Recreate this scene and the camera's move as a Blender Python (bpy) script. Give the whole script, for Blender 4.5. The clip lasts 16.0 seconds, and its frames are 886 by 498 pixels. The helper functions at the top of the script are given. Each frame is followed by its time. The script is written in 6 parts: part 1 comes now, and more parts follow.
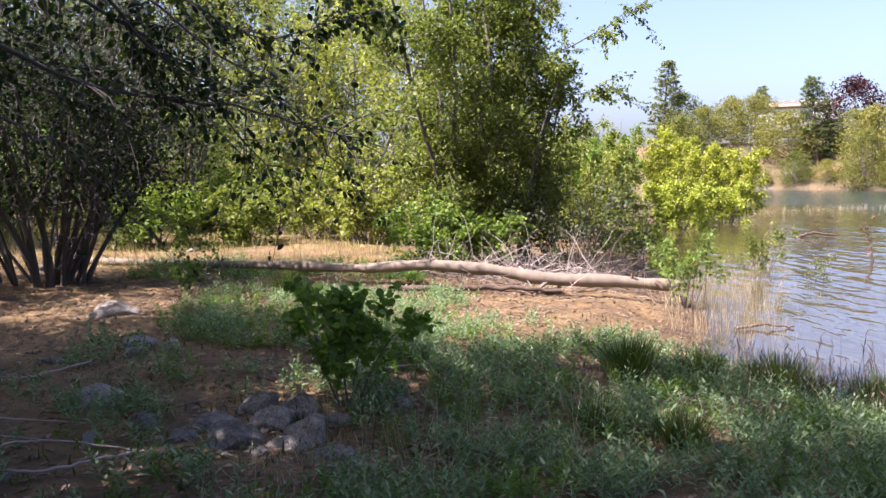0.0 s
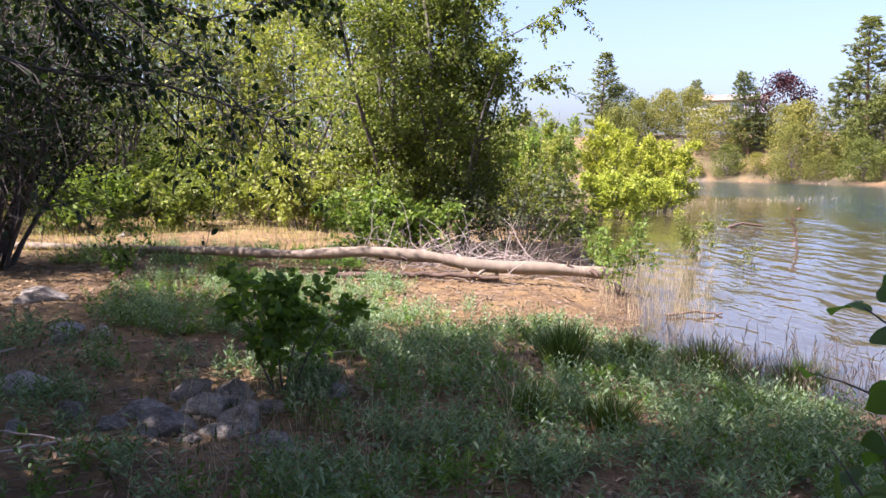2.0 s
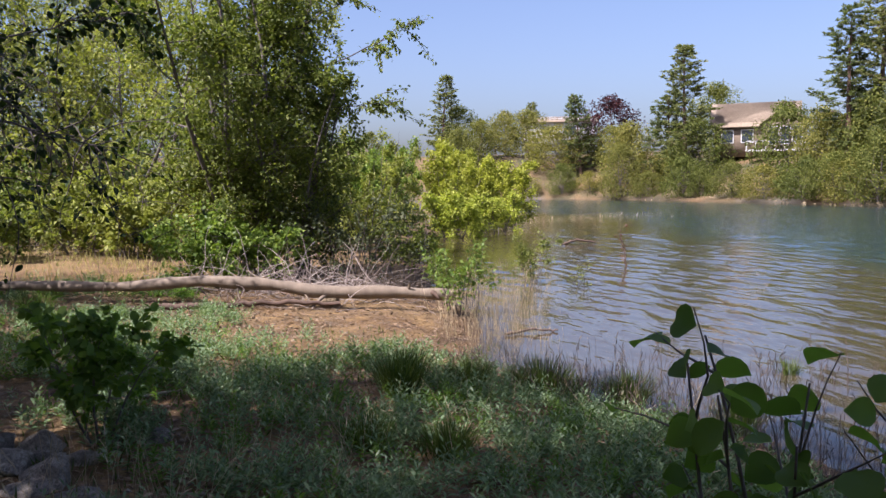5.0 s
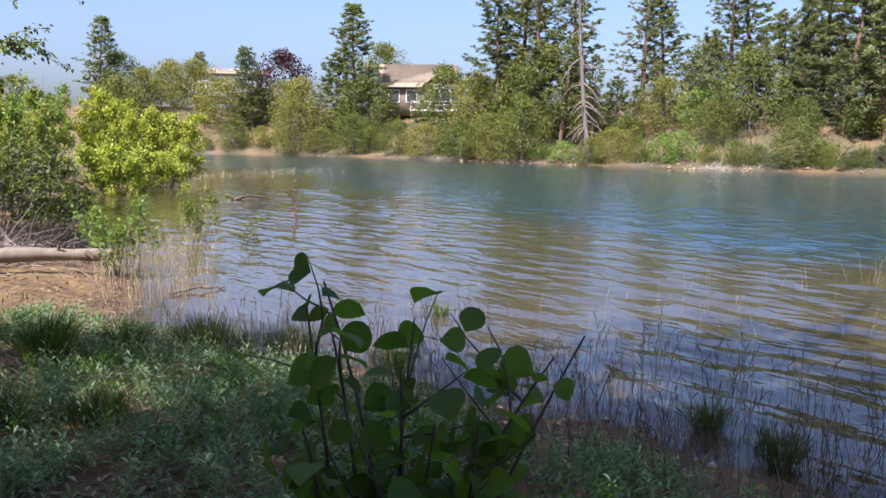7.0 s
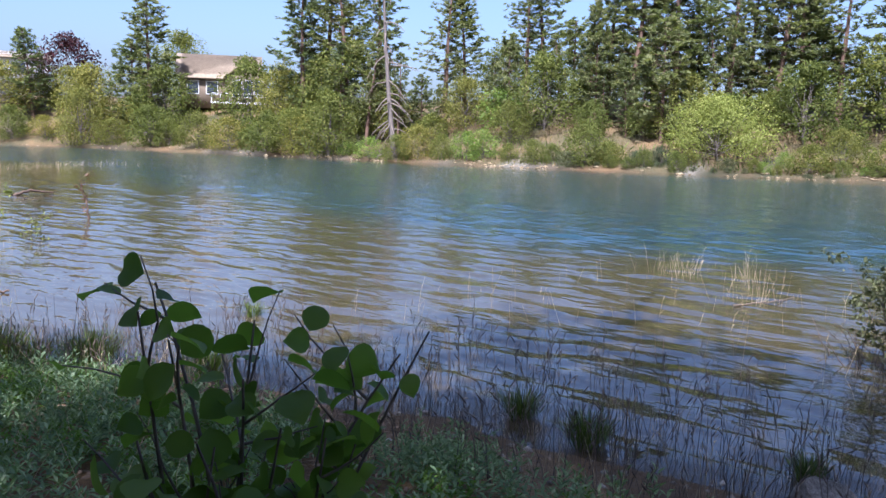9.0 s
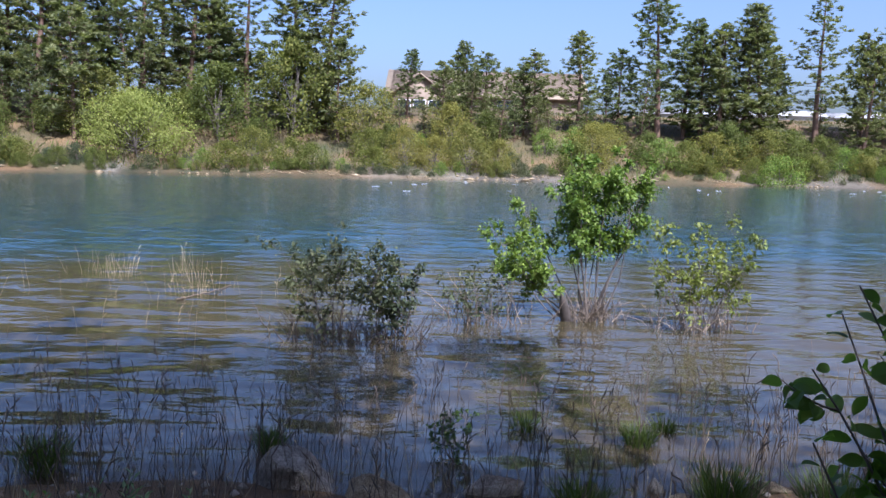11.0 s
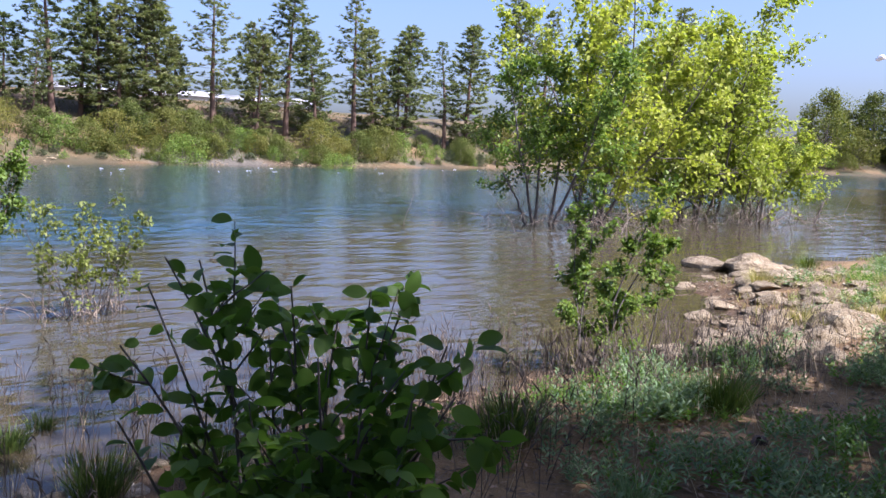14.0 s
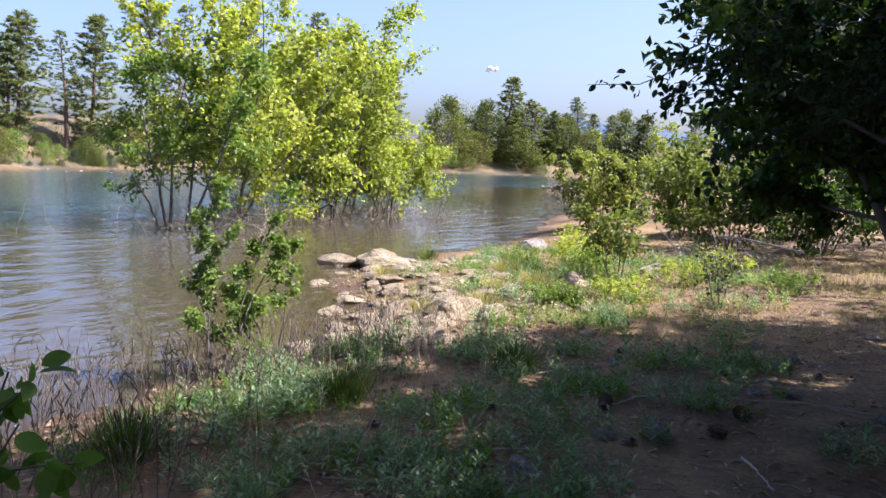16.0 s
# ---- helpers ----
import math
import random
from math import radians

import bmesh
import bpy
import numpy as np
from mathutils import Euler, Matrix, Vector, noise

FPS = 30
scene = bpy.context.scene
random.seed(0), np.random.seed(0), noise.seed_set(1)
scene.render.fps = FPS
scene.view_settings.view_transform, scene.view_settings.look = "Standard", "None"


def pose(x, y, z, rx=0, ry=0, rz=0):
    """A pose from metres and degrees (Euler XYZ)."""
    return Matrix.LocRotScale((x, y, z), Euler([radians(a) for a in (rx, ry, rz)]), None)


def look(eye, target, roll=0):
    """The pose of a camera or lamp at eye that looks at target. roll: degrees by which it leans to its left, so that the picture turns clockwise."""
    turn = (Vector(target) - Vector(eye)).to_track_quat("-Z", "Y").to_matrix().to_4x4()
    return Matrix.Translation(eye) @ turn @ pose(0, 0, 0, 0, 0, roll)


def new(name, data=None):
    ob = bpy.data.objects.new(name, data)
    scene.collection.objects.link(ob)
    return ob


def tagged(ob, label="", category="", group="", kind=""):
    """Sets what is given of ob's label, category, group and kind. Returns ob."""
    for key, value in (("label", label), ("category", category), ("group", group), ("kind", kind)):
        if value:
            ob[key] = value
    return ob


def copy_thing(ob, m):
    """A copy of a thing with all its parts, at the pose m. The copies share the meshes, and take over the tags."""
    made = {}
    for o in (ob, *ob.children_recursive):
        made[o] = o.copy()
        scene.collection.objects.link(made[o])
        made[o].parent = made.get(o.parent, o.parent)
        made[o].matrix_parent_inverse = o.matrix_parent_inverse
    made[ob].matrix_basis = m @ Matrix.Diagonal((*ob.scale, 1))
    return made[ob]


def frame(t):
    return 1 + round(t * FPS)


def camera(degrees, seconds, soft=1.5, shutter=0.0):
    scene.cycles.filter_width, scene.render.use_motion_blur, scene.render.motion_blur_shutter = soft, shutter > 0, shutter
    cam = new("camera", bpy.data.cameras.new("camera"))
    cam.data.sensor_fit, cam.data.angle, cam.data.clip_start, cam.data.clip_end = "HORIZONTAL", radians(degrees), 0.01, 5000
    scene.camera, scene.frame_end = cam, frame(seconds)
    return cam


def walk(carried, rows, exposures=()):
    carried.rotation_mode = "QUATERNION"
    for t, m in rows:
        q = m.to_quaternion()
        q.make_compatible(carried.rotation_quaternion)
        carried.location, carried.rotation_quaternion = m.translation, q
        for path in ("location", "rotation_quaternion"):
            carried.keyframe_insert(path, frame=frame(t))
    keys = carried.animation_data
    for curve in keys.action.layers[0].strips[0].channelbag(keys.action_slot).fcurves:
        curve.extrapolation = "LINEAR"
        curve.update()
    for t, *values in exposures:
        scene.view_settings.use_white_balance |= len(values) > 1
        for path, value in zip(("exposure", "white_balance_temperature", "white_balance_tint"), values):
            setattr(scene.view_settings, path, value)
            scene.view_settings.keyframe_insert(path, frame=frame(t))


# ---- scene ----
cam = camera(56.6, 16.0)
EXPOSURES = [(0.0, 2.11, 6100, 30), (2.0, 2.13, 6100, 30), (3.5, 2.2, 6700, 30), (4.0, 2.5, 6300, 31), (4.5, 2.17, 5900, 33), (5.0, 1.4, 6020, 27), (8.0, 1.68, 5620, 23), (10.5, 1.62, 5370, 22), (11.0, 1.42, 5370, 22), (12.5, 1.72, 5370, 23), (13.0, 1.78, 5370, 25), (13.5, 1.6, 5470, 26), (14.5, 1.68, 5570, 27), (16.0, 1.84, 5720, 25)]
PATH = [
    (0.0, (-0.072, 0.000, 1.586), (-0.072, 4.981, 1.153), -0.70),
    (0.5, (-0.068, -0.011, 1.585), (0.051, 4.963, 1.090), -0.35),
    (1.0, (-0.059, -0.006, 1.578), (0.254, 4.955, 1.037), 0.06),
    (1.5, (-0.060, -0.007, 1.579), (0.302, 4.951, 1.044), 0.29),
    (2.0, (-0.056, -0.004, 1.576), (0.311, 4.957, 1.067), 0.14),
    (2.5, (-0.056, -0.014, 1.575), (0.050, 4.965, 1.133), 1.56),
    (3.0, (-0.114, -0.033, 1.593), (-0.701, 4.918, 1.221), 2.50),
    (3.5, (-0.125, -0.004, 1.594), (-1.198, 4.867, 1.241), 1.08),
    (4.0, (-0.092, 0.039, 1.592), (-0.852, 4.971, 1.283), 0.57),
    (4.5, (-0.020, 0.105, 1.595), (0.223, 5.090, 1.301), 0.46),
    (5.0, (0.068, 0.088, 1.615), (1.346, 4.906, 1.227), -0.59),
    (5.2, (0.107, 0.079, 1.623), (1.691, 4.803, 1.202), -0.76),
    (7.3, (0.137, -0.057, 1.614), (3.227, 3.816, 0.937), 0.72),
    (7.5, (0.136, -0.069, 1.619), (3.275, 3.763, 0.936), 0.81),
    (8.0, (0.132, -0.072, 1.615), (3.429, 3.628, 0.954), 1.22),
    (8.2, (0.139, -0.070, 1.622), (3.511, 3.563, 0.966), 1.34),
    (10.3, (-0.001, 0.258, 1.588), (4.794, 1.528, 0.964), 1.61),
    (10.5, (0.007, 0.234, 1.591), (4.896, 1.093, 0.988), 1.57),
    (11.0, (0.031, 0.174, 1.601), (4.996, 0.217, 1.009), 1.47),
    (11.5, (0.044, 0.132, 1.592), (4.972, -0.383, 0.922), 1.33),
    (12.0, (0.093, 0.070, 1.576), (4.935, -0.930, 0.830), 1.16),
    (12.5, (0.095, 0.029, 1.577), (4.825, -1.413, 0.836), 0.80),
    (13.0, (0.081, -0.025, 1.585), (4.610, -2.032, 0.907), 1.04),
    (13.5, (0.047, -0.073, 1.592), (4.260, -2.690, 0.954), 1.76),
    (14.0, (0.031, -0.121, 1.593), (3.888, -3.245, 0.987), 2.33),
    (14.5, (0.009, -0.157, 1.599), (3.498, -3.694, 1.038), 2.28),
    (15.0, (-0.058, -0.155, 1.619), (3.020, -4.060, 1.092), 1.84),
    (15.5, (-0.114, -0.166, 1.628), (2.497, -4.398, 1.101), 1.88),
    (16.0, (-0.174, -0.163, 1.635), (2.057, -4.607, 1.116), 2.41),
]
walk(cam, [(t, look(eye, target, roll)) for t, eye, target, roll in PATH], EXPOSURES)

# ---- world and sun ----
SUN_EL, SUN_AZ = 52.0, 246.0  # degrees; azimuth clockwise from +y
world = bpy.data.worlds.new("world")
scene.world = world
world.use_nodes = True
_wn = world.node_tree.nodes
_bg = _wn["Background"]
_sky = _wn.new("ShaderNodeTexSky")
_sky.sky_type = "NISHITA"
_sky.sun_disc = False
_sky.sun_elevation = radians(SUN_EL)
_sky.sun_rotation = radians(SUN_AZ)
_sky.altitude = 600
_sky.air_density = 1.0
_sky.dust_density = 5.6
_sky.ozone_density = 2.6
world.node_tree.links.new(_sky.outputs["Color"], _bg.inputs["Color"])
_bg.inputs["Strength"].default_value = 0.078

_sd = bpy.data.lights.new("sun", "SUN")
_sd.energy = 4.2
_sd.angle = radians(0.55)
_sd.color = (1.0, 0.95, 0.87)
sun = new("sun", _sd)
_sdir = Vector((math.sin(radians(SUN_AZ)) * math.cos(radians(SUN_EL)), math.cos(radians(SUN_AZ)) * math.cos(radians(SUN_EL)), math.sin(radians(SUN_EL))))
sun.matrix_world = look(_sdir * 60, (0, 0, 0))


# ---- materials ----
def _mat(name):
    m = bpy.data.materials.new(name)
    m.use_nodes = True
    nt = m.node_tree
    return m, nt, nt.nodes["Principled BSDF"], nt.nodes["Material Output"]


def _noise(nt, scale, detail=4.0, rough=0.55, stretch=None, space="Object"):
    tc = nt.nodes.new("ShaderNodeTexCoord")
    no = nt.nodes.new("ShaderNodeTexNoise")
    no.inputs["Scale"].default_value = scale
    no.inputs["Detail"].default_value = detail
    no.inputs["Roughness"].default_value = rough
    if stretch:
        mp = nt.nodes.new("ShaderNodeMapping")
        mp.inputs["Scale"].default_value = stretch
        nt.links.new(tc.outputs[space], mp.inputs["Vector"])
        nt.links.new(mp.outputs["Vector"], no.inputs["Vector"])
    else:
        nt.links.new(tc.outputs[space], no.inputs["Vector"])
    return no.outputs["Fac"]


def _ramp(nt, fac, stops):
    r = nt.nodes.new("ShaderNodeValToRGB")
    el = r.color_ramp.elements
    while len(el) < len(stops):
        el.new(0.5)
    for e, (p, c) in zip(el, stops):
        e.position, e.color = p, (*c, 1)
    nt.links.new(fac, r.inputs["Fac"])
    return r.outputs["Color"]


def _mix(nt, fac, a, b, mode="MIX"):
    m = nt.nodes.new("ShaderNodeMix")
    m.data_type, m.blend_type = "RGBA", mode
    for sock, v in ((0, fac), (6, a), (7, b)):
        if isinstance(v, (int, float)):
            m.inputs[sock].default_value = v
        elif isinstance(v, tuple):
            m.inputs[sock].default_value = (*v, 1)
        else:
            nt.links.new(v, m.inputs[sock])
    return m.outputs[2]


def _bump(nt, bsdf, height, strength, distance):
    b = nt.nodes.new("ShaderNodeBump")
    b.inputs["Strength"].default_value = strength
    b.inputs["Distance"].default_value = distance
    nt.links.new(height, b.inputs["Height"])
    nt.links.new(b.outputs["Normal"], bsdf.inputs["Normal"])
    return b


def leaf_mat(name, a, b, c=None, glow=0.35, rough=0.5, vary=0.4):
    """Leaf surface: colour from leaf to leaf, light passing through the blade."""
    m, nt, bs, out = _mat(name)
    geo = nt.nodes.new("ShaderNodeNewGeometry")
    stops = [(0.0, a), (0.75, b), (1.0, c or b)]
    col = _ramp(nt, geo.outputs["Random Per Island"], stops)
    patch = _noise(nt, 1.3, 2.0)
    col = _mix(nt, patch, _mix(nt, 1.0, col, (0.72, 0.74, 0.7), "MULTIPLY"), col)
    oi = nt.nodes.new("ShaderNodeObjectInfo")
    tone = _ramp(nt, oi.outputs["Random"], [(0.0, (0.74, 0.8, 0.8)), (0.5, (1.0, 0.98, 0.95)), (1.0, (1.2, 1.1, 1.0))])
    col = _mix(nt, vary, col, _mix(nt, 1.0, col, tone, "MULTIPLY"))
    nt.links.new(col, bs.inputs["Base Color"])
    bs.inputs["Roughness"].default_value = rough
    bs.inputs["Specular IOR Level"].default_value = 0.22
    tr = nt.nodes.new("ShaderNodeBsdfTranslucent")
    nt.links.new(_mix(nt, 1.0, col, (1.25, 1.35, 0.55), "MULTIPLY"), tr.inputs["Color"])
    mx = nt.nodes.new("ShaderNodeMixShader")
    mx.inputs[0].default_value = glow
    nt.links.new(bs.outputs[0], mx.inputs[1])
    nt.links.new(tr.outputs[0], mx.inputs[2])
    nt.links.new(mx.outputs[0], out.inputs["Surface"])
    return m


def bark_mat(name, a, b, scale=14.0):
    m, nt, bs, out = _mat(name)
    n = _noise(nt, scale, 6, 0.65, (1, 1, 0.18))
    n2 = _noise(nt, 2.0, 3)
    col = _mix(nt, n2, _ramp(nt, n, [(0.3, a), (0.7, b)]), tuple(0.75 * x for x in b))
    nt.links.new(col, bs.inputs["Base Color"])
    bs.inputs["Roughness"].default_value = 0.85
    _bump(nt, bs, n, 0.8, 0.02)
    return m


def stalk_mat(name, a, b):
    m, nt, bs, out = _mat(name)
    geo = nt.nodes.new("ShaderNodeNewGeometry")
    nt.links.new(_ramp(nt, geo.outputs["Random Per Island"], [(0.0, a), (1.0, b)]), bs.inputs["Base Color"])
    bs.inputs["Roughness"].default_value = 0.75
    return m


def rock_mat(name, a, b, c):
    """Stone with broad blotches, dark pits and pale lichen flecks."""
    m, nt, bs, out = _mat(name)
    n = _noise(nt, 2.6, 8, 0.68)
    n2 = _noise(nt, 15.0, 6, 0.7)
    oi = nt.nodes.new("ShaderNodeObjectInfo")
    col = _ramp(nt, n, [(0.36, a), (0.5, b), (0.64, c)])
    col = _mix(nt, _ramp(nt, n2, [(0.4, (0, 0, 0)), (0.56, (1, 1, 1))]), _mix(nt, 1.0, col, (0.6, 0.58, 0.56), "MULTIPLY"), col)
    lichen = _ramp(nt, _noise(nt, 7.0, 5, 0.75), [(0.58, (0, 0, 0)), (0.63, (1, 1, 1))])
    col = _mix(nt, lichen, col, _mix(nt, 0.55, col, (0.42, 0.43, 0.36)))
    tone = _ramp(nt, oi.outputs["Random"], [(0.0, (0.72, 0.7, 0.69)), (1.0, (1.15, 1.1, 1.04))])
    nt.links.new(_mix(nt, 1.0, col, tone, "MULTIPLY"), bs.inputs["Base Color"])
    bs.inputs["Roughness"].default_value = 0.85
    _bump(nt, bs, n2, 1.0, 0.05)
    return m


def plain_mat(name, a, b, scale=6.0, rough=0.7, bump=0.2):
    m, nt, bs, out = _mat(name)
    n = _noise(nt, scale, 5)
    nt.links.new(_ramp(nt, n, [(0.3, a), (0.7, b)]), bs.inputs["Base Color"])
    bs.inputs["Roughness"].default_value = rough
    _bump(nt, bs, n, bump, 0.02)
    return m


def ground_mat():
    """Red-brown silt with paler dry patches, needle litter and grit; the far banks turn to dry grass."""
    m, nt, bs, out = _mat("silt_soil")
    big = _noise(nt, 0.45, 5, 0.6)
    mid = _noise(nt, 2.6, 6, 0.62)
    fine = _noise(nt, 26.0, 7, 0.75)
    soil = _ramp(nt, mid, [(0.3, (0.10, 0.056, 0.023)), (0.52, (0.225, 0.132, 0.047)), (0.74, (0.43, 0.275, 0.10))])
    soil = _mix(nt, _ramp(nt, fine, [(0.35, (0, 0, 0)), (0.65, (1, 1, 1))]), _mix(nt, 1.0, soil, (0.42, 0.39, 0.37), "MULTIPLY"), soil)
    soil = _mix(nt, _ramp(nt, big, [(0.4, (0, 0, 0)), (0.65, (1, 1, 1))]), soil, _mix(nt, 0.5, soil, (0.36, 0.245, 0.10)))
    dry = _ramp(nt, _noise(nt, 0.22, 6, 0.65), [(0.34, (0.042, 0.05, 0.018)), (0.5, (0.10, 0.074, 0.032)), (0.66, (0.185, 0.115, 0.05))])
    at = nt.nodes.new("ShaderNodeAttribute")
    at.attribute_name = "dry_grass"
    col = _mix(nt, at.outputs["Fac"], soil, dry)
    sand = nt.nodes.new("ShaderNodeAttribute")
    sand.attribute_name = "sand"
    pale = _ramp(nt, mid, [(0.3, (0.12, 0.112, 0.09)), (0.7, (0.25, 0.236, 0.195))])
    col = _mix(nt, sand.outputs["Fac"], col, pale)
    wet = nt.nodes.new("ShaderNodeAttribute")
    wet.attribute_name = "wet"
    col = _mix(nt, wet.outputs["Fac"], col, _mix(nt, 1.0, col, (0.5, 0.46, 0.42), "MULTIPLY"))
    nt.links.new(col, bs.inputs["Base Color"])
    bs.inputs["Roughness"].default_value = 0.9
    add = nt.nodes.new("ShaderNodeMath")
    add.operation = "ADD"
    nt.links.new(mid, add.inputs[0])
    nt.links.new(fine, add.inputs[1])
    _bump(nt, bs, add.outputs[0], 1.0, 0.05)
    return m


def water_mat():
    """River water: a glossy surface over silt-brown shallows and a blue-green channel, with fine ripples on the modelled waves."""
    m, nt, bs, out = _mat("river_water")
    at = nt.nodes.new("ShaderNodeAttribute")
    at.attribute_name = "depth"
    n = _noise(nt, 0.35, 3, 0.6)
    add = nt.nodes.new("ShaderNodeMath")
    add.operation = "MULTIPLY_ADD"
    nt.links.new(n, add.inputs[0])
    add.inputs[1].default_value = 0.2
    nt.links.new(at.outputs["Fac"], add.inputs[2])
    col = _ramp(nt, add.outputs[0], [(0.08, (0.062, 0.047, 0.026)), (0.3, (0.056, 0.045, 0.024)), (0.55, (0.042, 0.038, 0.02)), (0.8, (0.024, 0.036, 0.034)), (1.0, (0.016, 0.04, 0.048))])
    nt.links.new(col, bs.inputs["Base Color"])
    bs.inputs["IOR"].default_value = 1.6
    rg = nt.nodes.new("ShaderNodeMapRange")
    rg.inputs[1].default_value, rg.inputs[2].default_value = 0.45, 1.15
    rg.inputs[3].default_value, rg.inputs[4].default_value = 0.03, 0.09
    nt.links.new(at.outputs["Fac"], rg.inputs[0])
    nt.links.new(rg.outputs[0], bs.inputs["Roughness"])
    al = nt.nodes.new("ShaderNodeMapRange")
    al.inputs[1].default_value, al.inputs[2].default_value = 0.0, 0.09
    al.inputs[3].default_value, al.inputs[4].default_value = 0.5, 1.0
    nt.links.new(at.outputs["Fac"], al.inputs[0])
    nt.links.new(al.outputs[0], bs.inputs["Alpha"])
    w1 = _noise(nt, 5.5, 2.0, 0.5, (1.0, 0.35, 1.0))
    w2 = _noise(nt, 1.5, 3.0, 0.6, (1.0, 0.4, 1.0))
    chop = nt.nodes.new("ShaderNodeMath")
    chop.operation = "MULTIPLY"
    nt.links.new(w2, chop.inputs[0])
    nt.links.new(rg.outputs[0], chop.inputs[1])
    hs = nt.nodes.new("ShaderNodeMath")
    hs.operation = "MULTIPLY_ADD"
    nt.links.new(chop.outputs[0], hs.inputs[0])
    hs.inputs[1].default_value = 100.0
    nt.links.new(w1, hs.inputs[2])
    _bump(nt, bs, hs.outputs[0], 1.0, 0.013)
    return m


M_GROUND, M_WATER = ground_mat(), water_mat()
M_ROCK = rock_mat("river_rock", (0.17, 0.155, 0.13), (0.32, 0.295, 0.25), (0.48, 0.455, 0.4))
M_ROCK_PALE = rock_mat("pale_rock", (0.40, 0.39, 0.37), (0.56, 0.55, 0.53), (0.68, 0.67, 0.65))
M_ROCK_TAN = rock_mat("tan_rock", (0.25, 0.19, 0.108), (0.38, 0.305, 0.18), (0.52, 0.435, 0.28))
M_BARK = bark_mat("shrub_bark", (0.055, 0.045, 0.04), (0.16, 0.135, 0.115))
M_BARK_DARK = bark_mat("dark_bark", (0.03, 0.024, 0.02), (0.095, 0.078, 0.066))
M_BARK_PINE = bark_mat("pine_bark", (0.05, 0.035, 0.028), (0.17, 0.10, 0.065), 5.0)
M_TWIG = stalk_mat("grey_twigs", (0.16, 0.12, 0.10), (0.42, 0.36, 0.30))
M_DRY_TWIG = stalk_mat("dry_brown_twigs", (0.07, 0.05, 0.035), (0.30, 0.235, 0.17))
M_LOG = bark_mat("weathered_log", (0.075, 0.056, 0.038), (0.27, 0.215, 0.15), 7.0)
M_DEADWOOD = bark_mat("bleached_deadwood", (0.09, 0.07, 0.055), (0.22, 0.18, 0.145))
M_LOG_DARK = bark_mat("wet_wood", (0.05, 0.035, 0.025), (0.14, 0.09, 0.06))
M_LEAF = leaf_mat("hawthorn_leaves", (0.085, 0.118, 0.026), (0.17, 0.21, 0.05), (0.27, 0.30, 0.08), 0.42)
# Darker copy of the leaf colour, with the shade put into its tone.
M_LEAF_DARK = leaf_mat("shade_toned_leaves", (0.04, 0.075, 0.02), (0.075, 0.135, 0.03), (0.13, 0.20, 0.045), 0.42, 0.42)
# Near-black leaves: the deep shade under trees is put into the colour.
M_LEAF_SHADE = leaf_mat("shade_blackened_leaves", (0.014, 0.026, 0.009), (0.028, 0.05, 0.014), (0.054, 0.08, 0.024), 0.25, 0.75)
M_LEAF_CANOPY = leaf_mat("canopy_leaves", (0.035, 0.06, 0.018), (0.06, 0.10, 0.03), (0.10, 0.15, 0.04), 0.3)
M_LEAF_BRIGHT = leaf_mat("young_leaves", (0.105, 0.175, 0.034), (0.19, 0.27, 0.052), (0.29, 0.36, 0.085), 0.38)
M_LEAF_YELLOW = leaf_mat("yellow_green_leaves", (0.235, 0.285, 0.042), (0.385, 0.425, 0.07), (0.52, 0.53, 0.13), 0.46)
M_LEAF_GOLD = leaf_mat("golden_green_leaves", (0.23, 0.265, 0.035), (0.385, 0.405, 0.06), (0.5, 0.505, 0.11), 0.42)
M_LEAF_ALDER = leaf_mat("alder_leaves", (0.09, 0.165, 0.032), (0.15, 0.25, 0.048), (0.21, 0.32, 0.075), 0.55, 0.5)
M_LEAF_OLIVE = leaf_mat("willow_leaves", (0.15, 0.18, 0.042), (0.26, 0.29, 0.068), (0.37, 0.385, 0.105), 0.4)
M_LEAF_FAR = leaf_mat("far_willow_leaves", (0.12, 0.13, 0.03), (0.21, 0.21, 0.05), (0.30, 0.285, 0.08), 0.36, 0.75, 0.9)
M_LEAF_WILLOW = leaf_mat("round_willow_leaves", (0.19, 0.23, 0.05), (0.29, 0.32, 0.08), (0.38, 0.39, 0.12), 0.38, 0.75)
M_LEAF_BANK = leaf_mat("bank_leaves", (0.072, 0.096, 0.022), (0.14, 0.164, 0.038), (0.225, 0.235, 0.062), 0.36, 0.75, 0.9)
M_LEAF_DULL = leaf_mat("grey_green_leaves", (0.05, 0.065, 0.035), (0.10, 0.12, 0.06), (0.17, 0.18, 0.10), 0.3, 0.7, 0.9)
M_LEAF_PURPLE = leaf_mat("purple_leaves", (0.025, 0.008, 0.012), (0.05, 0.016, 0.02), (0.09, 0.03, 0.03), 0.25)
M_NEEDLE = leaf_mat("pine_needles", (0.105, 0.13, 0.058), (0.19, 0.215, 0.1), (0.29, 0.3, 0.145), 0.42, 0.7, 0.8)
M_HERB = leaf_mat("silver_herb_leaves", (0.13, 0.205, 0.105), (0.24, 0.335, 0.175), (0.40, 0.475, 0.30), 0.33, 0.65)
M_HERB_SUN = leaf_mat("pale_yellow_herb_leaves", (0.20, 0.215, 0.09), (0.33, 0.345, 0.15), (0.46, 0.45, 0.24), 0.3, 0.65)
M_GRASS = leaf_mat("green_grass", (0.055, 0.085, 0.02), (0.10, 0.145, 0.032), (0.18, 0.21, 0.06), 0.35)
M_GRASS_DRY = leaf_mat("dry_grass_blades", (0.22, 0.22, 0.08), (0.42, 0.36, 0.15), (0.56, 0.47, 0.25), 0.3)
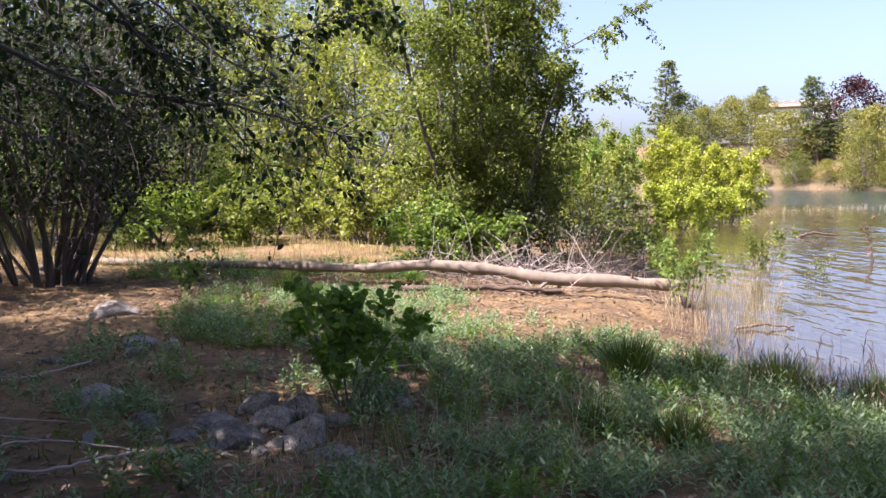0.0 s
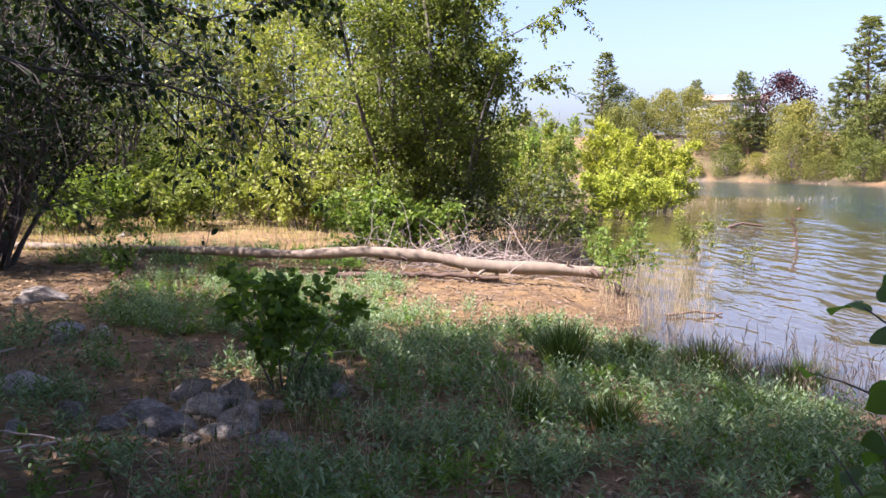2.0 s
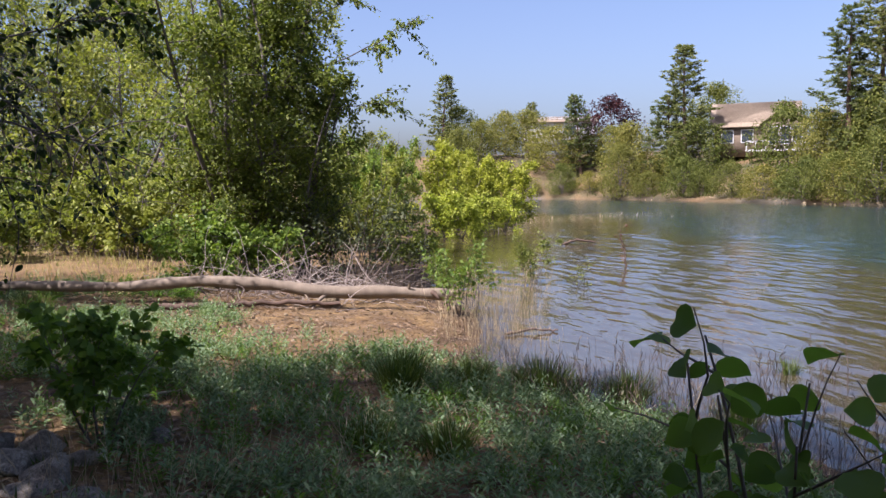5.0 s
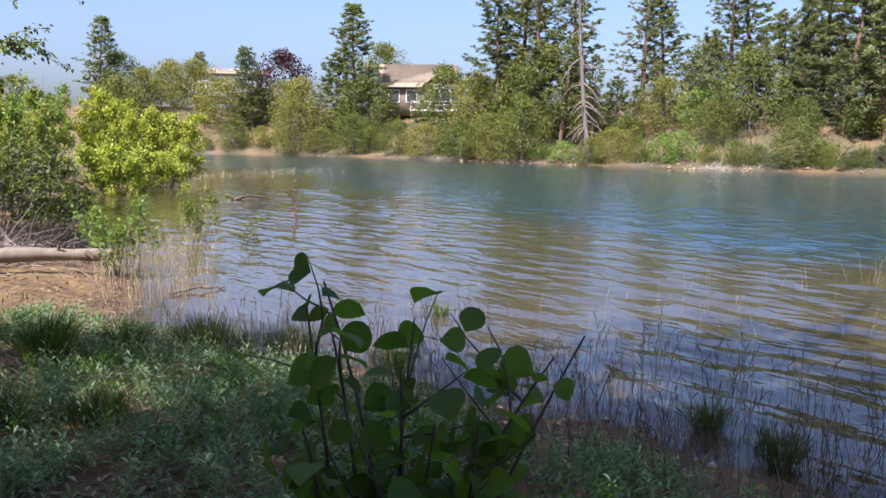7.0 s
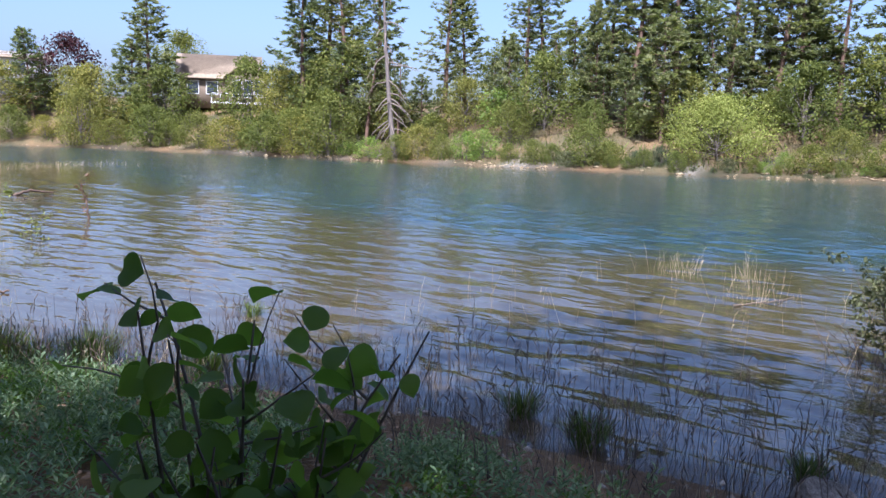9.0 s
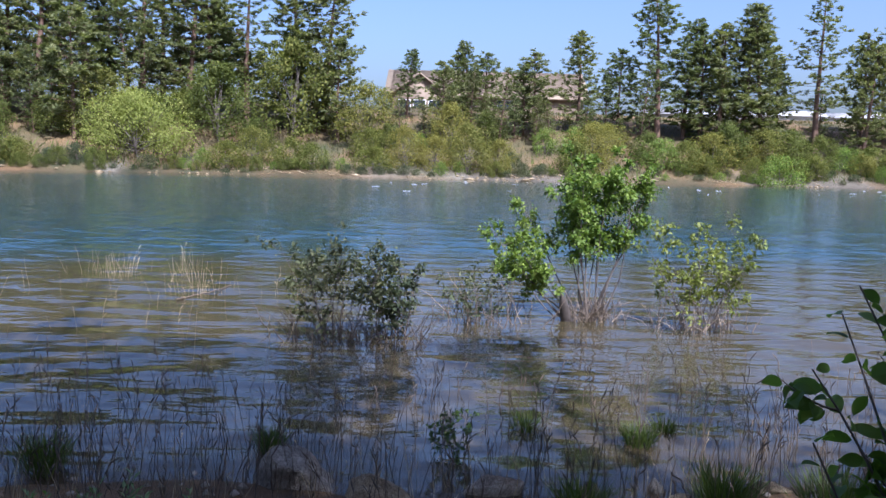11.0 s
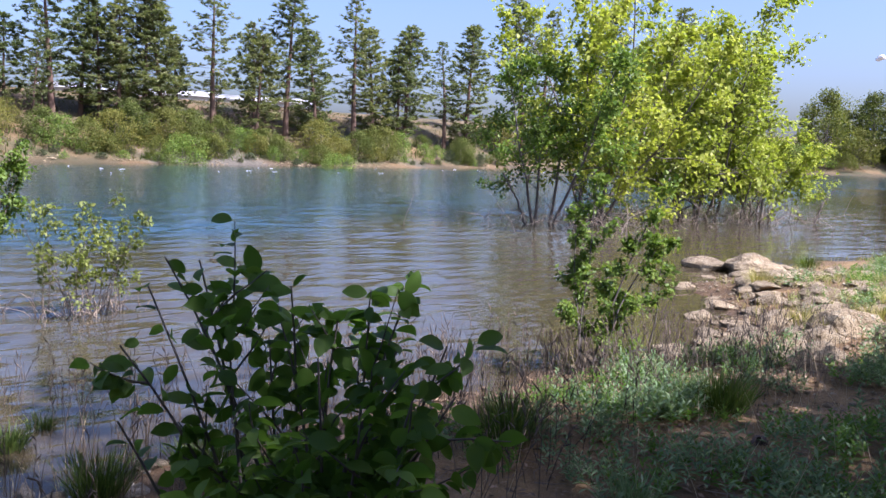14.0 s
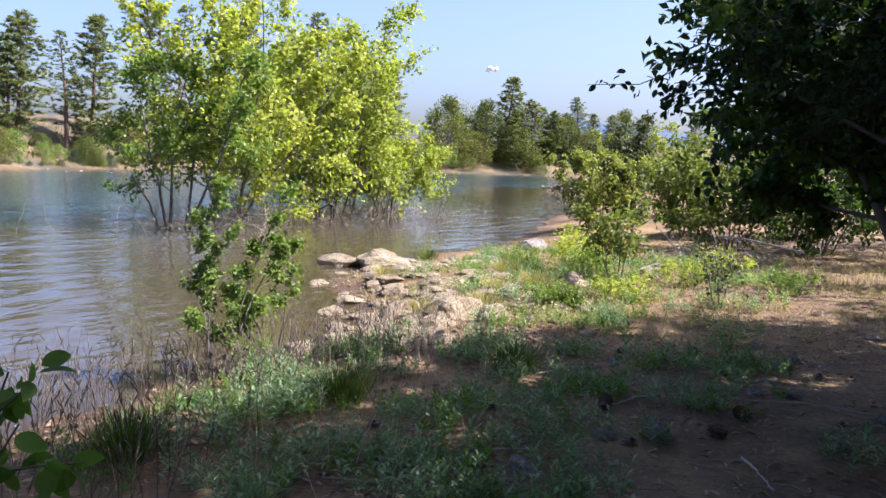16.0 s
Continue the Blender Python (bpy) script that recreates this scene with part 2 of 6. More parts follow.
M_GRASS_FAR = leaf_mat("far_slope_grass", (0.09, 0.095, 0.035), (0.17, 0.15, 0.06), (0.26, 0.2, 0.09), 0.3)
M_STRAW = stalk_mat("straw", (0.30, 0.225, 0.115), (0.56, 0.46, 0.275))
M_WEED = stalk_mat("dead_weed_stalks", (0.035, 0.028, 0.02), (0.15, 0.11, 0.075))
M_LITTER = stalk_mat("leaf_litter", (0.08, 0.05, 0.028), (0.34, 0.23, 0.13))
M_CONE = plain_mat("cone_scales", (0.035, 0.022, 0.016), (0.11, 0.065, 0.04), 40)


# ---- mesh helpers ----
class Acc:
    """Collects pieces of quads (or triangles as quads with a doubled corner) into one mesh."""

    def __init__(self):
        self.v, self.f, self.n = [], [], 0

    def add(self, v, f):
        if len(v):
            self.v.append(np.asarray(v, float))
            self.f.append(np.asarray(f, int) + self.n)
            self.n += len(v)

    def mesh(self, name, mat, smooth=True):
        return make_mesh(name, np.concatenate(self.v), np.concatenate(self.f), mat, smooth)


def make_mesh(name, v, f, mat, smooth=True):
    me = bpy.data.meshes.new(name)
    v, f = np.asarray(v, np.float32), np.asarray(f, np.int32)
    k = f.shape[1]
    me.vertices.add(len(v))
    me.vertices.foreach_set("co", v.ravel())
    me.loops.add(f.size)
    me.loops.foreach_set("vertex_index", f.ravel())
    me.polygons.add(len(f))
    me.polygons.foreach_set("loop_start", np.arange(0, f.size, k, dtype=np.int32))
    if smooth:
        me.polygons.foreach_set("use_smooth", np.ones(len(f), bool))
    me.materials.append(mat)
    me.update(calc_edges=True)
    return me


def unit(a):
    return a / np.maximum(np.linalg.norm(a, axis=-1, keepdims=True), 1e-9)


def tube(acc, pts, radii, sides=5):
    """A tapered limb along pts."""
    pts, radii = np.asarray(pts, float), np.asarray(radii, float)
    n = len(pts)
    tan = unit(np.gradient(pts, axis=0))
    ref = np.array([0.0, 0.0, 1.0]) if abs(tan[:, 2]).max() < 0.95 else np.array([1.0, 0.13, 0.0])
    a = unit(np.cross(tan, ref))
    b = np.cross(tan, a)
    ang = np.arange(sides) * 2 * np.pi / sides
    ring = np.cos(ang)[None, :, None] * a[:, None] + np.sin(ang)[None, :, None] * b[:, None]
    v = (pts[:, None] + ring * radii[:, None, None]).reshape(-1, 3)
    i, j = np.meshgrid(np.arange(n - 1), np.arange(sides), indexing="ij")
    j2 = (j + 1) % sides
    f = np.stack([i * sides + j, i * sides + j2, (i + 1) * sides + j2, (i + 1) * sides + j], -1).reshape(-1, 4)
    acc.add(v, f)


def blades(acc, base, direction, normal, length, width, fold=0.25, belly=0.45):
    """Leaves: folded kites from base along direction. Arrays of n."""
    base, d, nn = np.asarray(base, float), unit(np.asarray(direction, float)), np.asarray(normal, float)
    side = unit(np.cross(d, nn))
    up = np.cross(side, d)
    L, W = np.broadcast_to(length, len(base))[:, None], np.broadcast_to(width, len(base))[:, None]
    mid = base + d * L * belly
    p0, p2 = base, base + d * L - up * L * 0.12
    p1, p3 = mid + side * W / 2 + up * W * fold, mid - side * W / 2 + up * W * fold
    v = np.stack([p0, p1, p2, p3], 1).reshape(-1, 3)
    f = np.arange(4 * len(base)).reshape(-1, 4)
    acc.add(v, f)


def leaves6(acc, base, direction, normal, length, width, rng):
    """Broader leaves for plants close by: rounded outline, folded and drooping, two quads by a midrib."""
    base, d, nn = np.asarray(base, float), unit(np.asarray(direction, float)), np.asarray(normal, float)
    side = unit(np.cross(d, nn))
    up = np.cross(side, d)
    n = len(base)
    L, W = np.broadcast_to(length, n)[:, None], np.broadcast_to(width, n)[:, None]
    rows = [(0.12, 0.27, 0.015), (0.3, 0.46, 0.03), (0.5, 0.5, 0.035), (0.7, 0.42, 0.01), (0.87, 0.25, -0.05)]
    pts = [base]
    for a, w, z in rows:
        c = base + d * L * a + up * L * z
        pts += [c + side * W * w + up * W * 0.1, c - up * W * 0.02, c - side * W * w + up * W * 0.1]
    pts.append(base + d * L - up * L * 0.13)
    v = np.stack(pts, 1).reshape(-1, 3)
    tri = [(0, 1, 2), (0, 2, 3), (13, 16, 14), (14, 16, 15)]
    for r in range(4):
        o = 1 + 3 * r
        for k in (0, 1):
            tri += [(o + k, o + 3 + k, o + 4 + k), (o + k, o + 4 + k, o + 1 + k)]
    f = (np.array(tri)[None] + 17 * np.arange(n)[:, None, None]).reshape(-1, 3)
    acc.add(v, f)


def rand_dirs(rng, n):
    return unit(rng.normal(size=(n, 3)))


def limb(rng, start, direction, length, steps=6, wiggle=0.12, lift=0.0):
    """Points of a growing limb."""
    p, d = np.array(start, float), unit(np.array(direction, float))
    out, s = [p], length / steps
    for _ in range(steps):
        d = unit(d + rng.normal(size=3) * wiggle + np.array([0, 0, lift]))
        p = p + d * s
        out.append(p)
    return np.array(out)


def along(pts, s):
    """Place and direction at fraction s of a polyline."""
    k = s * (len(pts) - 1)
    i = min(int(k), len(pts) - 2)
    return pts[i] + (pts[i + 1] - pts[i]) * (k - i), unit(pts[i + 1] - pts[i])


def part(name, me, parent, label=""):
    ob = new(name, me)
    ob.parent = parent
    if label:
        ob["label"] = label
    return ob


def thing(name, label, category, group="", kind=""):
    return tagged(new(name), label, category, group, kind)


def woody(rng, height, spread, stems=5, nb=9, nt=4, r0=0.04, base=0.15, lift=0.06, low=0.25, sides=5, lean=(0, 0), lobes=1.0, clear=None, splay=0.9):
    """A many-stemmed woody skeleton: limbs and the twigs that carry the leaves."""
    wood, twigs = [], []
    for k in range(stems):
        acc = Acc()
        wood.append(acc)
        a = 2 * np.pi * (k + rng.uniform(-0.3, 0.3)) / stems
        out = rng.uniform(0.35, 1.0) * spread / height * splay
        st = np.array([math.cos(a), math.sin(a), 0]) * base * rng.uniform(0.2, 1) + (0, 0, -0.06)
        d = np.array([math.cos(a) * out + lean[0], math.sin(a) * out + lean[1], 1.0])
        L = height * rng.uniform(0.75, 1.05)
        p = limb(rng, st, d, L, 9, 0.08, 0.02)
        r = r0 * rng.uniform(0.7, 1.1)
        tube(acc, p, np.linspace(r, r * 0.18, len(p)), sides + 1)
        for b in range(nb):
            s = low + (0.97 - low) * (b + rng.uniform(0, 1)) / nb
            q, t = along(p, s)
            bd = unit(t * 0.6 + unit(rng.normal(size=3) * (1, 1, 0.45)) * 1.0)
            bl = lobes * spread * rng.uniform(0.35, 0.75) * (1.1 - 0.65 * s)
            bp = limb(rng, q, bd, bl, 5, 0.16, lift)
            if clear is not None and not clear(bp).all():
                continue
            br = max(r * (1 - 0.8 * s) * 0.55, 0.003)
            tube(acc, bp, np.linspace(br, br * 0.3, len(bp)), 3)
            twigs.append(bp[2:])
            for c in range(nt):
                q2, t2 = along(bp, rng.uniform(0.3, 1))
                td = unit(t2 + rand_dirs(rng, 1)[0] * 0.9)
                tp = limb(rng, q2, td, bl * rng.uniform(0.3, 0.6), 3, 0.2, lift)
                if clear is not None and not clear(tp).all():
                    continue
                tube(acc, tp[[0, 2, 3]], [br * 0.45, br * 0.25, br * 0.15], 3)
                twigs.append(tp)
    return wood, twigs


def foliage(rng, acc, twigs, per, length, width, jitter=0.05, droop=0.2, near=False, keep=None, level=1.0):
    """Leaves on the twigs."""
    b, d = [], []
    for t in twigs:
        s = rng.uniform(0.1, 1.0, per) * (len(t) - 1)
        i = np.minimum(s.astype(int), len(t) - 2)
        p = t[i] + (t[i + 1] - t[i]) * (s - i)[:, None]
        b.append(p + rng.normal(size=(per, 3)) * jitter)
        d.append(unit((unit(t[i + 1] - t[i]) * 0.6 + rng.normal(size=(per, 3)) * 0.7) * (1, 1, level) - np.array([0, 0, droop])))
    b, d = np.concatenate(b), np.concatenate(d)
    if keep is not None:
        k = keep(b)
        b, d = b[k], d[k]
    n = unit(rng.normal(size=b.shape) * 0.6 + np.array([0, 0, 1.0]))
    L = length * rng.uniform(0.6, 1.2, len(b))
    if near:
        leaves6(acc, b, d, n, L, L * width, rng)
    else:
        blades(acc, b, d, n, L, L * width)


def shrub(name, label, category, seed, loc, height, spread, leaf, per, leaf_len, leaf_w=0.55, bark=None, near=False, group="", jitter=0.05, keep=None, cut=True, **kw):
    rng = np.random.default_rng(seed)
    limbs, twigs = woody(rng, height, spread, clear=cut if callable(cut) else keep if cut else None, **kw)
    ob = thing(name, label, category, group)
    for one in limbs:
        part("stem", one.mesh("stem", bark or M_BARK), ob)
    acc = Acc()
    foliage(rng, acc, twigs, per, leaf_len, leaf_w, jitter, near=near, keep=keep)
    part("crown", acc.mesh("crown", leaf, False), ob)
    ob.matrix_basis = Matrix.Translation(loc)
    return ob

# ---- terrain ----
WATER_Z = -0.35
NEAR_Y = [-1500, -300, -232, -215, -200, -150, -100, -76, -70, -66, -60, -45, -40, -27, -19.5, -16.3, -13.3, -11.3, -9.2, -7.3, -6.2, -5.2, -4, -2, -0.4, 0.5, 2, 3, 4.4, 6, 7.5, 8.4, 10, 11.1, 13.3, 16, 20, 27, 36, 46, 60, 75, 90, 110, 225, 1500]
NEAR_X = [-900, -500, -400, -70, -5, 2, 8, 13, 21, 23, 16, 13.5, 12.3, 9.2, 7.3, 8.1, 8.0, 7.5, 5.6, 4.85, 4.95, 5.1, 5.05, 4.5, 4.42, 4.42, 4.45, 4.25, 4.15, 3.6, 3.3, 2.75, 3.2, 3.5, 3.85, 4.3, 5.1, 6.4, 9.0, 10.5, 7.5, -5, -30, -80, -500, -900]
FAR_Y = [-1500, -300, -232, -215, -200, -185, -150, -90, -62, -50, -33, -15, 0, 15, 28, 40, 55, 75, 92, 104, 118, 135, 160, 225, 1500]
FAR_X = [-880, -480, -380, -30, 30, 60, 78, 72, 68, 65, 62, 60, 58, 57, 54, 51, 50, 50, 46, 37, 10, -20, -80, -480, -880]


def wob(x, y, s, amp):
    """Smooth uneven ground, without a grid to it."""
    return amp * (np.sin(x * s + 1.7 * np.sin(y * s * 0.7 + 0.4)) * np.cos(y * s * 1.13 - 1.2 * np.cos(x * s * 0.63 + 2.0)))


def ground_z(x, y):
    x, y = np.asarray(x, float), np.asarray(y, float)
    d = x - np.interp(y, NEAR_Y, NEAR_X) - wob(x, y, 2.3, 0.12) - wob(y, x, 0.9, 0.15)
    e = np.interp(y, FAR_Y, FAR_X) - x - wob(y, x, 0.35, 0.8)
    near = np.interp(d, [-80, -14, -6, -3.6, -1.4, 0, 1.2, 5, 9, 16], [1.2, 0.25, 0.06, -0.02, -0.14, -0.35, -0.48, -0.62, -0.82, -1.9])
    far = np.interp(e, [-400, -40, -22, -13, -7, -2.4, 0, 2, 10], [9.0, 6.2, 5.6, 4.6, 2.2, 0.15, -0.35, -0.8, -1.8])
    z = np.maximum(near, far)
    dist = np.hypot(x, y)
    rough = wob(x, y, 1.1, 0.03) + wob(y, x, 3.1, 0.015) + wob(x, y, 6.7, 0.008)
    return z + rough + wob(x, y, 0.11, 0.12) * np.clip((dist - 12) / 20, 0, 1)


def steps(lo, hi, fine, grow, end):
    mid = np.arange(lo, hi + fine / 2, fine)
    up, s = [hi], fine
    while up[-1] < end:
        s = fine + grow * (up[-1] - hi)
        up.append(up[-1] + s)
    dn = [lo]
    while dn[-1] > -end:
        s = fine + grow * (lo - dn[-1])
        dn.append(dn[-1] - s)
    return np.concatenate([np.array(dn[:0:-1]), mid, np.array(up[1:])])


def sheet(name, xs, ys, zf, mat):
    X, Y = np.meshgrid(xs, ys, indexing="ij")
    v = np.stack([X, Y, zf(X, Y)], -1).reshape(-1, 3)
    nx, ny = len(xs), len(ys)
    i, j = np.meshgrid(np.arange(nx - 1), np.arange(ny - 1), indexing="ij")
    f = np.stack([i * ny + j, (i + 1) * ny + j, (i + 1) * ny + j + 1, i * ny + j + 1], -1).reshape(-1, 4)
    return make_mesh(name, v, f, mat), v


def attribute(me, name, values):
    me.attributes.new(name, "FLOAT", "POINT").data.foreach_set("value", np.asarray(values, np.float32))


_me, _v = sheet("ground", steps(-13, 12, 0.32, 0.06, 2600), steps(-17, 24, 0.32, 0.06, 2600), ground_z, M_GROUND)
_e = _v[:, 0] - np.interp(_v[:, 1], FAR_Y, FAR_X) + wob(_v[:, 1], _v[:, 0], 0.35, 0.8)
_grassy = np.clip((_e + 2.5) / 0.5, 0, 1)
_up = np.clip((_v[:, 1] - 16) / 12, 0, 1) * 0.4
attribute(_me, "dry_grass", np.maximum(_grassy, _up))
_n = 0.35 * np.sin(_v[:, 1] * 0.31 + 1.3 * np.sin(_v[:, 1] * 0.11))
attribute(_me, "sand", np.clip(1.25 - np.abs(_e - 0.25 - _n) / 0.36, 0, 1) * (_v[:, 0] > 30))
attribute(_me, "wet", np.clip((-0.22 - _v[:, 2]) / 0.1, 0, 1))
ground = tagged(new("ground", _me), "red-brown silty river bank with grit and needle litter", "ground", kind="structure")


def gz(x, y):
    return float(ground_z(x, y))


# ---- river ----
WAVE_RNG = np.random.default_rng(66)
WAVES = [(math.exp(WAVE_RNG.uniform(math.log(0.2), math.log(1.15))), WAVE_RNG.normal() * 0.38, WAVE_RNG.uniform(0, 6.3)) for _ in range(64)]


def waves(x, y, gap):
    """Long-crested ripples that run towards the bank, calmer in the shallows; gap is the grid's spacing."""
    z = np.zeros_like(x)
    for lam, turn, phase in WAVES:
        k = 2 * math.pi / lam
        size = 0.086 * math.sqrt(2 / len(WAVES)) / k * np.clip(lam / gap - 2.2, 0, 1)
        z += size * np.sin(k * (x * math.cos(turn) + y * math.sin(turn)) + phase + 0.6 * np.sin(y * 0.5 + lam * 9))
    depth = np.clip(WATER_Z - ground_z(x, y), 0, 1.2)
    patch = np.clip(0.75 + wob(x, y, 0.31, 0.45) + wob(y, x, 0.83, 0.3), 0.15, 1.5)
    patch = patch * (1 + 0.6 * np.clip((depth - 0.55) / 0.5, 0, 1))
    return WATER_Z + z * patch * np.interp(depth, [0.0, 0.1, 0.35], [0.2, 0.6, 1.0])


_xs, _ys = steps(3, 14, 0.06, 0.03, 620), steps(-14, 20, 0.17, 0.045, 620)
_xs = np.concatenate([[-620, -320, -160, -80, -40, -20, -10, -5, -1, 1], _xs[_xs > 2]])
_gap = np.maximum(np.gradient(_xs)[:, None], 0.25 * np.gradient(_ys)[None, :])
_me, _v = sheet("water", _xs, _ys, lambda x, y: waves(x, y, _gap), M_WATER)
attribute(_me, "depth", np.clip(WATER_Z - ground_z(_v[:, 0], _v[:, 1]), 0, 1.2))
water = tagged(new("water", _me), "blue-green river water with ripples and brown shallows", "river", kind="structure")


# ---- rocks ----
def rock_mesh(seed, mat, flat=0.6, detail=3, rough=0.22, cut=0.42):
    bm = bmesh.new()
    bmesh.ops.create_icosphere(bm, subdivisions=detail, radius=1.0)
    off = Vector((seed * 7.3, seed * 3.1, seed * 1.7))
    rng = random.Random(seed)
    cuts = [(Vector((rng.uniform(-1, 1), rng.uniform(-1, 1), rng.uniform(-0.6, 1))).normalized(), rng.uniform(cut, cut + 0.3)) for _ in range(11)]
    for v in bm.verts:
        c = v.co.copy()
        for n, reach in cuts:
            over = c.dot(n) - reach
            if over > 0:
                c -= n * over * 0.94
        c *= 1 + rough * noise.noise(c * 1.3 + off) + 0.35 * rough * noise.noise(c * 4.5 + off) + 0.2 * rough * noise.noise(c * 10 + off)
        v.co = (c.x, c.y, c.z * flat)
    me = bpy.data.meshes.new("rock")
    bm.to_mesh(me)
    bm.free()
    me.materials.append(mat)
    return me


ROCKS = [rock_mesh(k, M_ROCK, 0.5 + 0.1 * (k % 4), 4) for k in range(6)]
TAN_ROCKS = [rock_mesh(20 + k, M_ROCK_TAN, 0.45 + 0.1 * (k % 3), 3, 0.22, 0.56) for k in range(6)]


PALE_ROCKS = [rock_mesh(40 + k, M_ROCK_PALE, 0.5, 3, 0.22, 0.52) for k in range(2)]


def rock(x, y, sx, sy, sz, label, k=0, tan=False, turn=0.0, sink=0.35, group="", pale=False):
    ob = new("rock", PALE_ROCKS[k % 2] if pale else (TAN_ROCKS if tan else ROCKS)[k % 6])
    z = gz(x, y)
    if group == "boulder pile":
        sx, sy, sz = sx * 1.12, sy * 1.12, sz * 0.66
    ob.matrix_basis = pose(x, y, z + sz * (0.55 - sink), 0, 0, turn) @ Matrix.Diagonal((sx, sy, sz / 0.6, 1))
    return tagged(ob, label, "rock", group)


SHADE = "grey lichen-flecked boulder half sunk in shaded soil"
rock(-1.55, 5.05, 0.2, 0.15, 0.17, SHADE, 0, turn=20, group="boulder pile")
rock(-1.2, 5.15, 0.28, 0.18, 0.17, "cracked grey boulder in a pile", 1, turn=70, group="boulder pile")
rock(-0.93, 5.0, 0.22, 0.2, 0.18, SHADE, 2, turn=130, group="boulder pile")
rock(-1.32, 4.78, 0.22, 0.16, 0.13, "flat grey stone at the foot of a boulder pile", 3, turn=10, group="boulder pile")
rock(-1.02, 4.80, 0.16, 0.13, 0.12, "angular grey stone at the foot of a boulder pile", 4, turn=200, group="boulder pile")
rock(-1.05, 5.42, 0.2, 0.16, 0.18, SHADE, 5, turn=300, group="boulder pile")
rock(-1.62, 4.8, 0.14, 0.1, 0.09, "small angular grey stone at the foot of a boulder pile", 5, turn=70, group="boulder pile")
rock(-1.35, 5.5, 0.2, 0.14, 0.16, SHADE, 3, turn=210, group="boulder pile")
rock(-0.78, 5.3, 0.15, 0.13, 0.14, SHADE, 4, turn=20, group="boulder pile")
rock(-1.15, 4.6, 0.12, 0.08, 0.07, "small angular grey stone at the foot of a boulder pile", 1, turn=140, group="boulder pile")
rock(-0.72, 4.66, 0.22, 0.13, 0.11, "flat grey stone beside a sapling", 1, turn=350, group="boulder pile")
rock(-0.60, 4.38, 0.14, 0.11, 0.09, "small grey stone among silvery herbs", 2, turn=40, group="boulder pile")
rock(-0.38, 5.6, 0.12, 0.10, 0.10, "small grey stone among silvery herbs", 4, turn=40)
rock(-2.36, 5.42, 0.20, 0.14, 0.14, "pale whitish rounded stone on shaded soil", 3, turn=340, pale=True)
rock(-1.98, 5.05, 0.14, 0.11, 0.11, "grey stone on shaded soil", 0, turn=80)
rock(-2.15, 4.72, 0.10, 0.07, 0.05, "small pale stone on shaded soil", 2, turn=80, pale=True)
rock(-2.85, 7.45, 0.17, 0.12, 0.11, "pale stone in a low cluster", 5, turn=20, group="stone cluster", pale=True)
rock(-2.55, 7.35, 0.2, 0.12, 0.10, "pale stone in a low cluster", 1, turn=100, group="stone cluster")
rock(-2.75, 7.05, 0.15, 0.1, 0.08, "grey stone in a low cluster", 2, turn=60, group="stone cluster")
rock(-3.75, 9.2, 0.4, 0.2, 0.12, "long grey boulder lying in shaded soil", 3, turn=355)
rock(-3.3, 6.7, 0.17, 0.1, 0.08, "small pale stone on shaded soil", 4, turn=20)
rock(-4.15, 4.8, 0.3, 0.26, 0.3, "grey boulder on bare soil", 0, turn=60)
rock(-4.3, 4.1, 0.3, 0.24, 0.22, "grey boulder on bare soil", 4, turn=160)
rock(-7.3, 8.3, 0.55, 0.3, 0.24, "flat grey boulder on bare soil", 1, turn=30)
rock(-7.4, 11.4, 0.34, 0.26, 0.24, "pale boulder with sunlit flecks beside a shrub", 2, turn=60)
rock(-6.75, 11.3, 0.24, 0.2, 0.16, "pale boulder with sunlit flecks beside a shrub", 3, turn=10)
rock(-13.2, 16.9, 0.5, 0.4, 0.5, "pale boulder under dark trees", 5, turn=10)
rock(-11.7, 18.9, 0.8, 0.4, 0.4, "pale boulder under dark trees", 1, turn=70)
rock(-10.2, 17.0, 0.7, 0.4, 0.3, "pale boulder under dark trees", 0, turn=20)
rock(-2.9, 4.4, 0.12, 0.1, 0.07, "small grey stone on bare soil", 3)
rock(-2.4, 4.05, 0.17, 0.13, 0.1, "small grey stone on bare soil", 1, turn=50)
rock(1.50, 12.0, 0.20, 0.15, 0.17, "tan rounded stone beside a fallen log", 0, True, 20)
for _k, (_x, _y, _s) in enumerate([(1.25, 8.5, 0.1), (1.45, 8.35, 0.12), (1.75, 8.55, 0.09), (1.95, 8.9, 0.1), (1.7, 8.15, 0.07)]):
    rock(_x, _y, _s * 1.4, _s, _s * 0.6, "tan flat stone on sunlit red silt", _k, True, 40 * _k)
rock(4.72, 1.08, 0.36, 0.28, 0.17, "grey rounded boulder at the edge of the water", 3, turn=20)
rock(4.5, 0.55, 0.2, 0.16, 0.12, "brown wet stone at the edge of the water", 1, True, 60)
rock(4.62, -0.1, 0.3, 0.14, 0.12, "grey wet stone at the edge of the water", 3, turn=90)
for _k in range(16):
    _r = random.Random(50 + _k)
    _y = -0.2 - _k * 0.17 + _r.uniform(-0.05, 0.05)
    rock(4.42 + _r.uniform(-0.22, 0.3), _y, _r.uniform(0.05, 0.13), _r.uniform(0.05, 0.1), _r.uniform(0.04, 0.08), "small grey stone on wet shore silt", _k, _k % 3 == 0, _r.uniform(0, 360))

